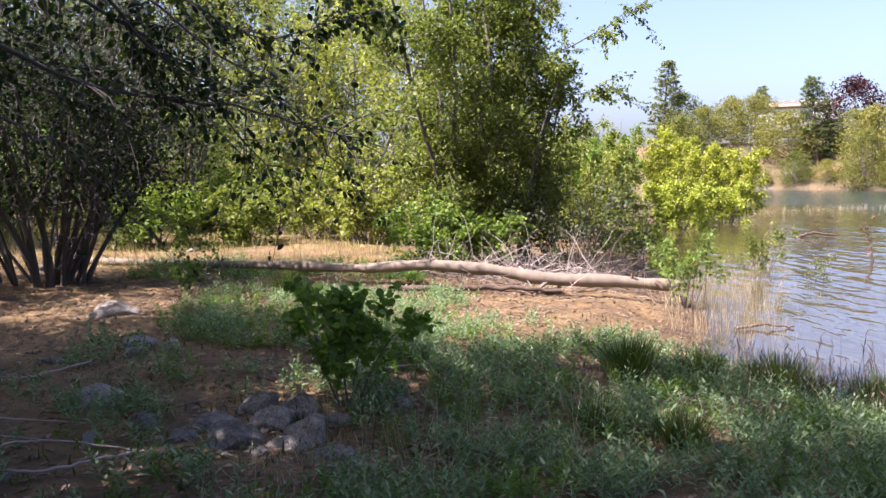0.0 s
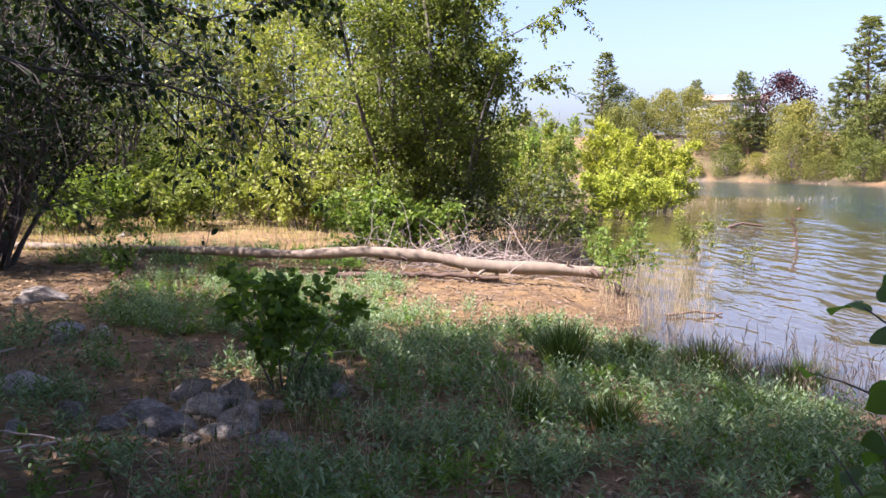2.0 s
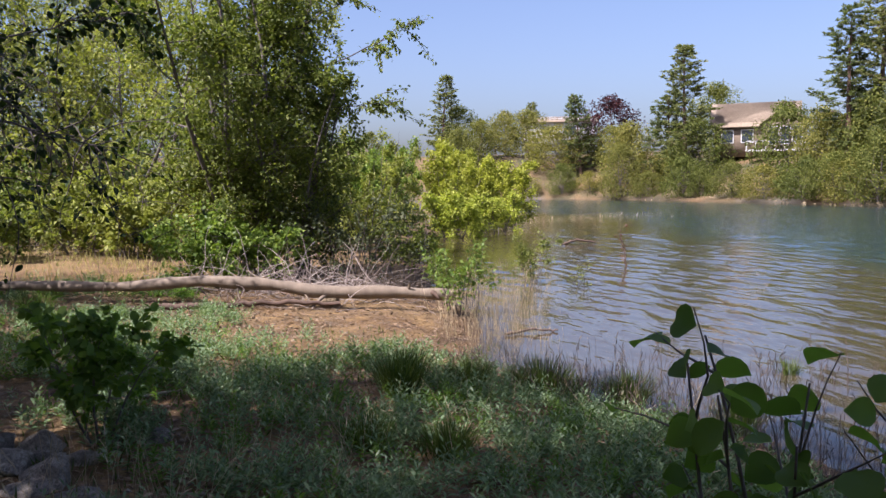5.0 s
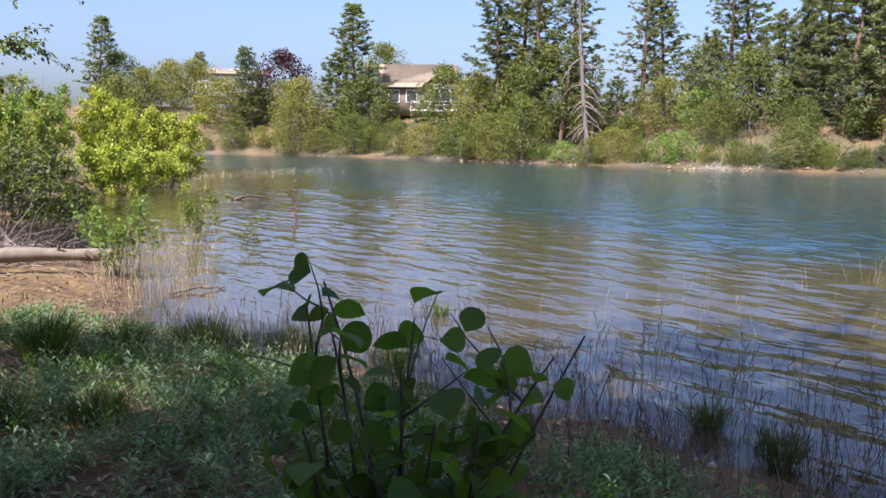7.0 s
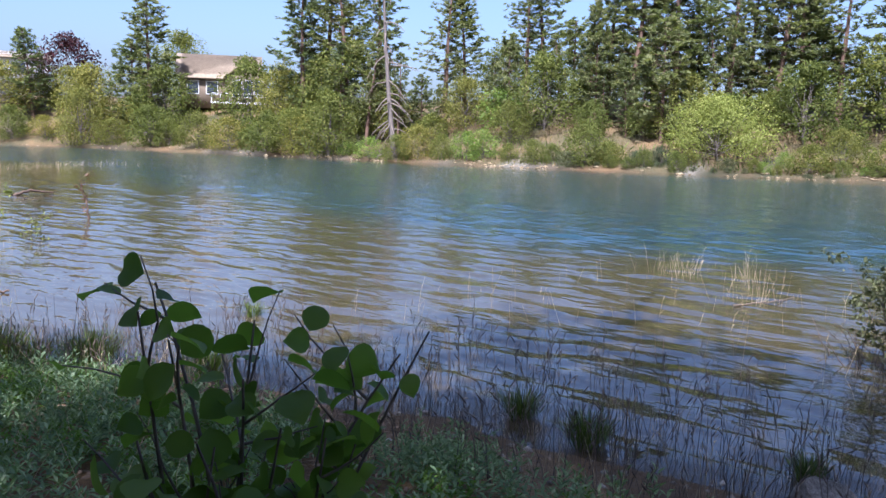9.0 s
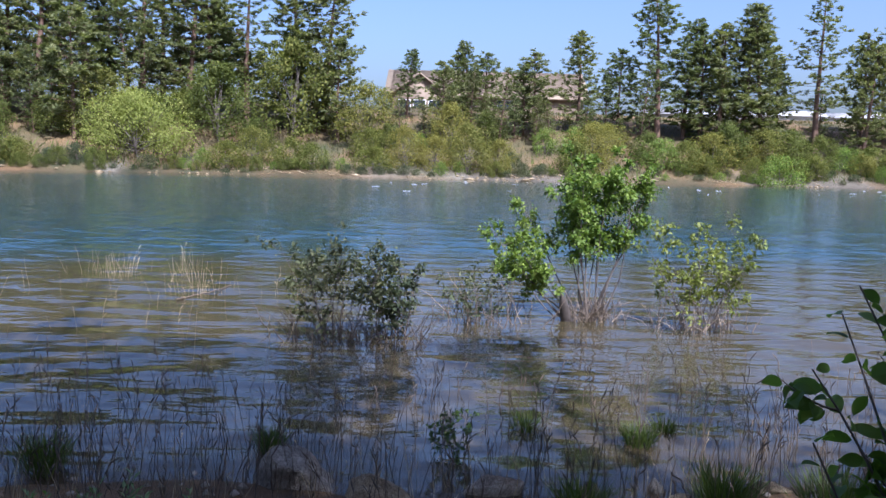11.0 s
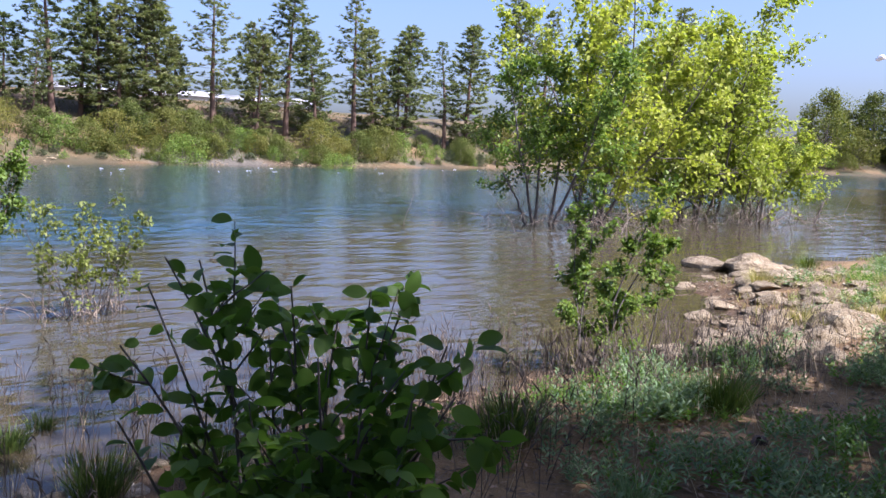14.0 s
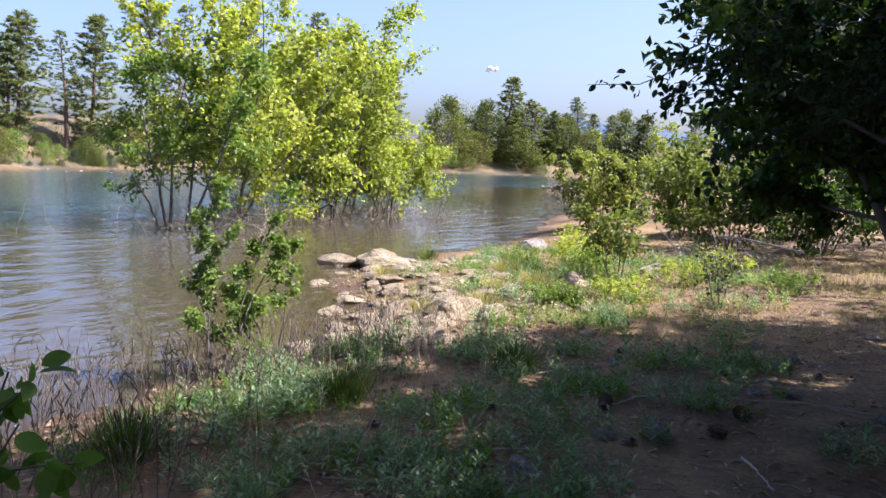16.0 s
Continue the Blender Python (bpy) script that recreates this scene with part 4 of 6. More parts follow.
    f = [(0, 1, 6, 5), (1, 2, 7, 6), (2, 3, 8, 7), (3, 4, 9, 8), (4, 0, 5, 9), (0, 4, 3, 2), (0, 2, 1, 1), (5, 6, 7, 8), (5, 8, 9, 9)]
    tri = []
    for q in f:
        tri.append(q[:3])
        if q[3] != q[2]:
            tri.append((q[0], q[2], q[3]))
    return make_mesh(name, v, tri, mat, False)


def window_part(parent, cx, y, cz, w, h):
    win = part("window", box_mesh("window", (cx - w / 2 - 0.1, y - 0.1, cz - h / 2 - 0.1), (cx + w / 2 + 0.1, y + 0.02, cz + h / 2 + 0.1), M_TRIM), parent)
    part("pane", box_mesh("pane", (cx - w / 2, y - 0.13, cz - h / 2), (cx + w / 2, y - 0.09, cz + h / 2), M_GLASS), win)


def house(label, x, y, turn, L, W, z, rise, wall, roof, windows, base=None, wing=None):
    ob = thing("house", label, "house")
    part("wall", gable_wall("wall", L, W, z, rise, wall), ob)
    part("roof", gable_roof("roof", L, W, z, rise, 0.6, roof), ob)
    for cx, cz, w, h in windows:
        window_part(ob, cx, -W / 2, cz, w, h)
    if wing:
        cx, wl, ww, wz, wr = wing
        m = pose(cx, -W / 2 - wl / 2 + 1.5, 0, 0, 0, 90)
        for nm, me in (("wing_wall", gable_wall("wing_wall", wl, ww, wz, wr, wall)), ("wing_roof", gable_roof("wing_roof", wl, ww, wz, wr, 0.5, roof))):
            w = part(nm, me, ob)
            w.matrix_basis = m
        yf = -W / 2 - wl + 1.5
        for k in (-1, 0, 1):
            window_part(ob, cx + k * ww * 0.27, yf, wz * 0.5, ww * 0.2, wz * 0.55)
        deck = part("deck", box_mesh("deck", (cx - ww * 0.9, yf - 2.6, -0.15), (cx + ww * 0.9, yf - 0.02, 0.05), M_TRIM), ob)
        for k in range(9):
            px = cx - ww * 0.88 + k * ww * 0.22
            part("post", box_mesh("post", (px - 0.05, yf - 2.6, 0.06), (px + 0.05, yf - 2.5, 0.95), M_TRIM), deck)
        part("rail", box_mesh("rail", (cx - ww * 0.9, yf - 2.62, 0.955), (cx + ww * 0.9, yf - 2.48, 1.03), M_TRIM), deck)
    ob.matrix_basis = pose(x, y, (gz(x, y) if base is None else base), 0, 0, turn)
    return ob


_x, _y = bearing(35.6, 108)
house("tan riverside house with brown roof, gable wing and white deck", _x, _y, -38, 9, 7, 3.4, 2.6, M_WALL, M_ROOF, [(-3, 1.8, 1.2, 1.4), (-0.8, 1.8, 1.2, 1.4)], 5.2, (3.4, 3.5, 4.6, 3.4, 1.8))
_x, _y = bearing(22.9, 145)
house("grey flat-looking house behind olive trees", _x, _y, -22, 12, 8, 4.2, 1.0, M_WALL_PALE, M_ROOF, [(-2, 2.6, 1.6, 1.3), (2, 2.6, 1.6, 1.3)], 8.0)
_x, _y = bearing(7.3, 120)
house("low tan house with brown roof beyond the river bend", _x, _y, -8, 9, 7, 2.6, 1.6, M_WALL, M_ROOF, [(-2, 1.5, 1.4, 1.2), (2, 1.5, 1.4, 1.2)], 3.6)
_x, _y = bearing(92.0, 96)
house("wide tan house with a long brown roof behind pines", _x, _y, -90, 21, 11, 3.4, 2.9, M_WALL, M_ROOF, [(-6, 2.0, 1.6, 1.4), (-2, 2.0, 1.6, 1.4), (2, 2.0, 1.6, 1.4)], 4.4, (-7.2, 3.0, 6.0, 3.2, 2.2))
for _a, _d, _L in ((108, 132, 24), (116.5, 140, 13)):
    _x, _y = bearing(_a, _d)
    house("long white building on the plateau behind the pines", _x, _y, -_a + 8, _L, 10, 3.6, 0.8, M_WALL_PALE, M_WALL_PALE, [(-_L * 0.3, 2.0, 2.4, 1.4), (0, 2.0, 2.4, 1.4), (_L * 0.3, 2.0, 2.4, 1.4)], 4.4)


# ---- hills on the skyline, tinted blue for haze ----
def hills():
    az = np.linspace(120, 215, 140)
    R = 2300.0
    prof = 95 + 34 * np.sin(np.radians(az * 9 + 40)) + 16 * np.sin(np.radians(az * 23)) + 6 * np.sin(np.radians(az * 61))
    prof *= np.clip((az - 140) / 10, 0.25, 1)
    v, f = [], []
    for k, (a, h) in enumerate(zip(az, prof)):
        s, c = math.sin(radians(a)), math.cos(radians(a))
        v += [(R * s * 0.9, R * c * 0.9, 0), (R * s, R * c, h), (R * s * 1.12, R * c * 1.12, 0)]
    for k in range(len(az) - 1):
        f += [(3 * k, 3 * k + 3, 3 * k + 4, 3 * k + 1), (3 * k + 1, 3 * k + 4, 3 * k + 5, 3 * k + 2)]
    # The blue of distance haze is put into the hills' colour.
    return make_mesh("hills", v, f, plain_mat("haze_tinted_hills", (0.045, 0.075, 0.135), (0.06, 0.095, 0.16), 0.004, 1.0, 0.0))


tagged(new("backdrop_hills", hills()), "wooded hills far downstream, tinted blue for haze", "hills", kind="structure")


# ---- one small fair-weather cloud far downstream ----
def cloud():
    bm = bmesh.new()
    rng = random.Random(12)
    for k in range(14):
        m = Matrix.Translation((rng.uniform(-16, 16), rng.gauss(0, 4), rng.gauss(0, 1.4))) @ Matrix.Diagonal((rng.uniform(7, 11), 6, rng.uniform(4, 7), 1))
        bmesh.ops.create_icosphere(bm, subdivisions=2, radius=1.0, matrix=m)
    for v in bm.verts:
        v.co += Vector((1, 0, 0.7)) * 2.5 * noise.noise(v.co * 0.12)
    me = bpy.data.meshes.new("cloud")
    bm.to_mesh(me)
    bm.free()
    me.polygons.foreach_set("use_smooth", np.ones(len(me.polygons), bool))
    me.materials.append(plain_mat("white_cloud", (0.86, 0.86, 0.87), (0.92, 0.92, 0.92), 0.05, 1.0, 0.0))
    return me


_x, _y = bearing(156.2, 2000)
tagged(new("backdrop_cloud", cloud()), "small white fair-weather cloud over far hills", "cloud", kind="structure").matrix_basis = pose(_x, _y, 229, 0, 0, -156) @ Matrix.Diagonal((0.6, 0.6, 0.8, 1))


# ---- canopy trees that shade the place where the camera stands ----
def canopy_tree(name, label, seed, x, y, height, spread, stems, leaf, per, leaf_len, r0, low, keep=None, nb=12, nt=5, base=0.3, lean=(0, 0), lobes=1.0, splay=0.9, cut=True, jitter=0.14):
    def keep_world(b):
        return keep(b + np.array([x, y, gz(x, y)]))

    return shrub(name, label, "tree", seed, (x, y, gz(x, y)), height, spread, leaf, per, leaf_len, 0.6, jitter=jitter, keep=keep_world if keep else None, cut=cut, stems=stems, nb=nb, nt=nt, r0=r0, base=base, low=low, lift=0.03, lean=lean, lobes=lobes, splay=splay)


# Outline of the shaded ground; canopy crowns are trimmed to cast it.
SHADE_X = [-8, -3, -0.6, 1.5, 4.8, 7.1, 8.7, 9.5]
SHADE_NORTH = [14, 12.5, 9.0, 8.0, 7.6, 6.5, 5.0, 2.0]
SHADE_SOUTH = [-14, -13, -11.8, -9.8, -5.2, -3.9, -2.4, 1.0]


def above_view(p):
    """Keeps leaves above the camera's view whose shadows land inside the shade outline."""
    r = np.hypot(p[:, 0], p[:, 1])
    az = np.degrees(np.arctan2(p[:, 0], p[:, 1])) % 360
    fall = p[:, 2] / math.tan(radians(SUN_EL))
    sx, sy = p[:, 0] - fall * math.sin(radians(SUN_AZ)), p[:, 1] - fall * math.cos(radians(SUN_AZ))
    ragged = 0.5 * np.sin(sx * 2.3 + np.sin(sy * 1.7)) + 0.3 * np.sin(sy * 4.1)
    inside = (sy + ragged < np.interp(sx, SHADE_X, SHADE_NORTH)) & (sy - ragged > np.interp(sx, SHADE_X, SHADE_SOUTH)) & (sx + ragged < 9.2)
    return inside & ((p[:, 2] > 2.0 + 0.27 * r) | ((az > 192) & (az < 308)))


def right_side(p):
    """Trims the hanging crown to a slanting edge as the camera sees it."""
    az = np.degrees(np.arctan2(p[:, 0], p[:, 1])) % 360
    r = np.hypot(p[:, 0], p[:, 1])
    el = np.degrees(np.arctan2(p[:, 2] - 1.6, r))
    edge = 167.2 - 0.32 * np.clip(el - 3, 0, 9) + 0.8 * np.sin(p[:, 2] * 7) + np.clip(3.0 - el, 0, 20) * 1.6
    return (az > edge) & (az < 250) & (r > 4.3)


def hanging_wood(p):
    """Keeps limbs right of the crown's edge in the view and off the ground."""
    az = np.degrees(np.arctan2(p[:, 0] - 1.15, p[:, 1] - 6.8)) % 360
    r = np.hypot(p[:, 0] - 1.15, p[:, 1] - 6.8)
    return (az > 168) & ((p[:, 2] > 1.0) | (r > 9))


OVER = "dark leafy tree over the bank, crown trimmed to the view"
# Unseen trees added to cast the shade, with crowns cut to its outline.
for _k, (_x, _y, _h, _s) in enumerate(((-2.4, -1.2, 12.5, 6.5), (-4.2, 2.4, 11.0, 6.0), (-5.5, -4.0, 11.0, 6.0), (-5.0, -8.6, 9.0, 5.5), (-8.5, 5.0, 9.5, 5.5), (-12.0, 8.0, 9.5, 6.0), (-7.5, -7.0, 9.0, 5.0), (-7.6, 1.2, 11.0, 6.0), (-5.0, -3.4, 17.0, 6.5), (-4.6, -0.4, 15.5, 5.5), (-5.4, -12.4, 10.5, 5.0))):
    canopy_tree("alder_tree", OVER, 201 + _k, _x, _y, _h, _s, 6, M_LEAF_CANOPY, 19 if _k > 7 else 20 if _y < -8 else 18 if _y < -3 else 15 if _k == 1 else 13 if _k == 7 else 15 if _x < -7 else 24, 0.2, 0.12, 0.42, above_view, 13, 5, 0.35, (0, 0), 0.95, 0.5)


# Unseen trees added behind the camera to block low sky light.
for _k, (_x, _y, _h, _s) in enumerate(((-11, -3, 11, 5), (-12.5, -9, 11, 5), (-10, -16, 9, 4.5), (-14, 2, 11, 5), (-16, -4, 12, 5.5), (-15, -13, 11, 5), (-18, 7, 11, 5))):
    canopy_tree("alder_tree", "dense unseen tree added to block light from the west", 241 + _k, _x, _y, _h, _s, 6, M_LEAF_CANOPY, 12, 0.3, 0.1, 0.06, None, 12, 4, 0.4)


def upper_left(p):
    """Trims the crowns to a leafy fringe at the view's upper left."""
    az = np.degrees(np.arctan2(p[:, 0], p[:, 1]))
    r = np.hypot(p[:, 0], p[:, 1])
    el = np.degrees(np.arctan2(p[:, 2] - 1.6, r))
    return (r > 3.8) & (el > 5.5 + 2.0 * np.sin(az * 0.5) + 0.25 * np.clip(az + 22, 0, 40)) & (az > -70) & (az < 3)


# The fringe's shade is put into its near-black leaf colour.
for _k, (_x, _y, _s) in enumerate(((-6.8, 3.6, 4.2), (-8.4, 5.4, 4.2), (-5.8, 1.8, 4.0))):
    canopy_tree("alder_tree", OVER, 231 + _k, _x, _y, 5.6, _s, 5, M_LEAF_SHADE, 26, 0.1, 0.05, 0.35, upper_left, 12, 5, 0.25, (0.3, 0.42), 1.0, 0.7)
# The crown's shade is put into its dark leaf colour.
canopy_tree("hanging_tree", "tree with low hanging leafy branches, toned for shade", 213, -1.15, -6.8, 5.2, 3.1, 9, M_LEAF_DARK, 120, 0.1, 0.06, 0.12, right_side, 15, 6, cut=hanging_wood, jitter=0.05)


# ---- left: grey many-stemmed shrub, dark trees behind ----
def stem_clump(seed, x, y, height, n, spread, label):
    rng = np.random.default_rng(seed)
    ob = thing("stem_clump", label, "shrub")
    twigs = []
    for k in range(n):
        acc = Acc()
        a, rr = rng.uniform(0, 2 * np.pi), 0.62 * math.sqrt(rng.uniform(0.02, 1))
        st = (math.cos(a) * rr, math.sin(a) * rr * 0.7, -0.05)
        d = (math.cos(a) * rng.uniform(0.1, 0.55), math.sin(a) * rng.uniform(0.1, 0.5), 1)
        L = height * rng.uniform(0.6, 1.05)
        p = limb(rng, st, d, L, 10, 0.07, 0.0)
        r = rng.uniform(0.016, 0.05)
        tube(acc, p, np.linspace(r, r * 0.2, len(p)), 6)
        for b in range(16):
            q, t = along(p, rng.uniform(0.2, 1.0))
            bp = limb(rng, q, unit(t * 0.35 + rand_dirs(rng, 1)[0]), rng.uniform(0.5, spread * 0.5), 5, 0.2, -0.01)
            tube(acc, bp, np.linspace(0.011, 0.004, len(bp)), 3)
            twigs.append(bp)
            for c in range(3):
                q2, t2 = along(bp, rng.uniform(0.3, 1))
                tp = limb(rng, q2, unit(t2 + rand_dirs(rng, 1)[0]), rng.uniform(0.3, 0.8), 3, 0.2)
                tube(acc, tp, np.linspace(0.006, 0.003, len(tp)), 3)
                twigs.append(tp)
        part("stem", acc.mesh("stem", M_BARK_DARK), ob)
    lf = Acc()
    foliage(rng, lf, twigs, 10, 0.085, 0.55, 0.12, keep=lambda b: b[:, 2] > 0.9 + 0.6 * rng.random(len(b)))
    # Shade inside the crown is put into the leaf colour.
    part("crown", lf.mesh("crown", M_LEAF_SHADE, False), ob)
    ob.matrix_basis = Matrix.Translation((x, y, gz(x, y)))
    return ob


stem_clump(301, -5.75, 11.7, 6.2, 34, 3.0, "many-stemmed grey shrub with tangled crown toned for shade")
stem_clump(302, -11.0, 16.8, 6.5, 22, 3.6, "many-stemmed shrub under trees, crown toned for shade")
stem_clump(303, -14.8, 14.8, 6.5, 18, 3.4, "many-stemmed shrub under trees, crown toned for shade")
stem_clump(304, -13.0, 12.0, 7, 18, 3.6, "many-stemmed shrub under trees, crown toned for shade")

WOOD = "trees behind the glade"
# Shaded trees get near-black leaves, so their shade is in the colour.
for _k, (_x, _y, _h, _s, _m) in enumerate(((-15, 24, 8.5, 5.0, M_LEAF_SHADE), (-15.5, 18.5, 9, 5, M_LEAF_SHADE), (-17, 16, 9, 5.5, M_LEAF_SHADE), (-20, 24, 10, 6, M_LEAF_SHADE), (-23, 17, 10, 6, M_LEAF_SHADE), (-16, 11, 8, 5, M_LEAF_SHADE), (-26, 30, 12, 7, M_LEAF_SHADE), (-19, 35, 12, 7, M_LEAF_SHADE), (-22, 9, 9, 5.5, M_LEAF_SHADE), (-8.5, 27, 8.5, 5.0, M_LEAF), (-3.2, 26, 8.5, 4.6, M_LEAF_OLIVE), (-6, 33, 11, 6, M_LEAF_OLIVE), (-13, 31, 11, 6, M_LEAF), (-1, 36, 12, 6, M_LEAF_OLIVE), (-5, 41, 14, 7, M_LEAF), (-11, 38, 14, 7, M_LEAF))):
    shrub("broadleaf_tree", "sunlit olive green tree beyond the glade" if _m is not M_LEAF_SHADE else "tree in the shade of others, leaves toned for shade", "tree", 320 + _k, (_x, _y, gz(_x, _y)), _h, _s, _m, 16 if _m is M_LEAF_SHADE else 28, 0.18 if _m is M_LEAF_SHADE else 0.155, 0.6, group=WOOD, jitter=0.2, stems=6, nb=13, nt=4, r0=0.07, base=0.4, low=0.08 if _m is M_LEAF_SHADE else 0.2)
# Bushes under the trees take the leaf colour toned for shade.
for _k, (_x, _y, _h, _s, _m) in enumerate(((-9.6, 22.5, 1.8, 1.7, M_LEAF_BRIGHT), (-6.4, 18.0, 1.6, 1.5, M_LEAF_BRIGHT), (-4.8, 19.0, 1.5, 1.3, M_LEAF), (-7.8, 23.5, 1.7, 1.5, M_LEAF), (-11.5, 20.5, 1.6, 1.8, M_LEAF_DARK), (-5.0, 22.8, 2.0, 1.6, M_LEAF), (-3.2, 20.8, 2.2, 1.5, M_LEAF_OLIVE), (-1.9, 19.5, 1.9, 1.4, M_LEAF_OLIVE), (-6.6, 27, 2.4, 2, M_LEAF_BRIGHT), (-1.4, 23, 3.4, 2.2, M_LEAF_OLIVE), (-14.5, 22, 2.4, 2.4, M_LEAF_DARK), (-17.5, 20, 2.4, 2.6, M_LEAF_DARK), (-20, 18, 2.6, 2.8, M_LEAF_DARK), (-12, 25, 2.4, 2.4, M_LEAF), (-3.5, 29, 3.0, 2.6, M_LEAF_OLIVE), (0.3, 22, 2.6, 1.8, M_LEAF_OLIVE), (-9, 30, 3, 2.8, M_LEAF))):
    shrub("bush", "leafy undergrowth bush at the edge of the glade", "bush", 350 + _k, (_x, _y, gz(_x, _y)), _h * 0.85, _s * 0.85, _m, 17, 0.12, 0.62, group="undergrowth", jitter=0.07, stems=8, nb=7, nt=3, r0=0.02, base=0.5, low=0.05)

# ---- hawthorn and its neighbours by the log ----
shrub("hawthorn_tree", "dense green hawthorn with tangled dark limbs", "tree", 401, (0.45, 16.0, gz(0.45, 16)), 6.4, 2.7, M_LEAF, 64, 0.085, 0.62, stems=8, nb=14, nt=5, r0=0.07, base=0.5, low=0.16, jitter=0.12, lobes=1.0, splay=0.5)
shrub("hawthorn_tree", "dark twiggy hawthorn behind the log", "tree", 402, (1.25, 15.6, gz(1.25, 15.6)), 4.0, 1.6, M_LEAF, 44, 0.075, 0.6, stems=8, nb=12, nt=4, r0=0.05, base=0.4, low=0.1, jitter=0.08)
shrub("bush", "bright green broad-leaved bush behind the log", "bush", 403, (0.15, 14.1, gz(0.15, 14.1)), 1.25, 1.5, M_LEAF_BRIGHT, 24, 0.085, 0.75, stems=9, nb=7, nt=3, r0=0.014, base=0.3, low=0.2)
shrub("bush", "dull green twiggy bush behind the log", "bush", 404, (2.2, 14.5, gz(2.2, 14.5)), 1.7, 1.3, M_LEAF_DULL, 8, 0.08, 0.6, stems=9, nb=7, nt=3, r0=0.016, base=0.35, low=0.15)
shrub("bush", "light green willow bush at the water", "bush", 405, (3.45, 20.0, gz(3.45, 20)), 3.2, 1.4, M_LEAF_OLIVE, 26, 0.1, 0.42, stems=10, nb=8, nt=3, r0=0.016, base=0.5, low=0.1)
shrub("bush", "light green willow bush at the water", "bush", 406, (4.5, 23.5, gz(4.5, 23.5)), 3.2, 1.3, M_LEAF_BRIGHT, 24, 0.1, 0.42, stems=10, nb=8, nt=3, r0=0.016, base=0.5, low=0.1)
shrub("bush", "leafy green bush standing in shallow water", "bush", 407, (3.4, 11.7, WATER_Z - 0.05), 1.3, 0.5, M_LEAF_BRIGHT, 6, 0.07, 0.55, stems=7, nb=6, nt=3, r0=0.01, base=0.2, low=0.4)
shrub("bush", "leafy green bush standing in shallow water", "bush", 408, (3.3, 14.9, WATER_Z), 1.5, 0.8, M_LEAF, 12, 0.08, 0.55, stems=7, nb=6, nt=3, r0=0.01, base=0.2, low=0.4)
shrub("bush", "small green bush standing in the river", "bush", 409, (5.95, 15.4, WATER_Z - 0.1), 1.15, 0.5, M_LEAF_OLIVE, 9, 0.07, 0.55, stems=6, nb=5, nt=2, r0=0.009, base=0.12, low=0.35)
shrub("bush", "thin green sprig standing in the river", "bush", 410, (6.6, 14.5, WATER_Z - 0.1), 0.75, 0.2, M_LEAF_OLIVE, 7, 0.06, 0.5, stems=2, nb=5, nt=1, r0=0.007, base=0.04, low=0.3)
for _k, (_x, _y, _h, _s) in enumerate(((9.7, 35.5, 4.3, 2.1), (12.7, 36.2, 3.2, 1.7), (10.9, 39.5, 3.8, 2.2), (8.3, 29.5, 1.9, 1.1), (11.2, 33.0, 1.7, 1.2))):
    shrub("bush", "glowing yellow-green cottonwood bush at the water", "bush", 420 + _k, (_x, _y, WATER_Z), _h, _s, M_LEAF_GOLD if _k < 3 else M_LEAF_YELLOW, 22 if _k < 3 else 12, 0.13, 0.62, group="yellow bushes upstream", stems=6, nb=12, nt=5, r0=0.03, base=0.6, low=0.12, jitter=0.08, splay=1.25, lobes=0.85)
for _k, (_x, _y) in enumerate(((3.7, 22.5), (4.2, 26), (5.2, 30))):
    shrub("bush", "light green willow bush on the bank", "bush", 430 + _k, (_x, _y, gz(_x, _y)), 3.2, 1.7, M_LEAF_BRIGHT, 34, 0.11, 0.5, group="willows upstream", stems=8, nb=8, nt=3, r0=0.02, base=0.5, low=0.1)


# ---- fallen log ----
def log_thing():
    rng = np.random.default_rng(500)
    ob = thing("fallen_log", "long weathered grey-tan fallen log lying across the bank", "log")
    acc = Acc()
    pts = np.array([(-7.2, 14.75, 0.16), (-5.4, 14.1, 0.2), (-3.6, 13.3, 0.22), (-2.2, 12.6, 0.25), (-1.1, 12.05, 0.27), (-0.2, 11.85, 0.33), (0.6, 11.8, 0.26), (1.2, 11.75, 0.14), (1.9, 11.7, 0.1), (2.6, 11.68, 0.06), (3.3, 11.63, 0.02)])
    t = np.linspace(0, 1, 44)
    k = np.linspace(0, 1, len(pts))
    p = np.stack([np.interp(t, k, pts[:, i]) for i in range(3)], 1)
    p[:, 2] += np.sin(t * 31) * 0.008
    rad = np.interp(t, [0, 0.5, 0.8, 1], [0.06, 0.08, 0.092, 0.078]) * (1 + 0.1 * np.sin(t * 47) + rng.normal(size=44) * 0.05)
    tube(acc, p, rad, 14)
    for e, q in ((0, p[0]), (-1, p[-1])):
        tube(acc, np.array([p[e], p[e] + (p[e] - p[1 if e == 0 else -2]) * 0.05]), [rad[e], 0.001], 14)
    part("trunk", acc.mesh("trunk", M_LOG), ob)
    for (s, d, L, r) in ((0.74, (-0.5, -0.45, -0.55), 0.42, 0.035), (0.55, (0.3, -0.5, -0.6), 0.3, 0.02), (0.9, (0.15, -0.3, 0.6), 0.18, 0.03), (0.68, (0.3, -0.6, -0.5), 0.35, 0.015), (0.62, (-0.6, 0.5, 0.35), 0.5, 0.015)):
        q, _ = along(p, s)
        a = Acc()
        b = limb(rng, q, d, L, 4, 0.1)
        tube(a, b, np.linspace(r, r * 0.5, 5), 7)
        part("branch_stub", a.mesh("branch_stub", M_LOG), ob)
    a = Acc()
    q, _ = along(p, 0.955)
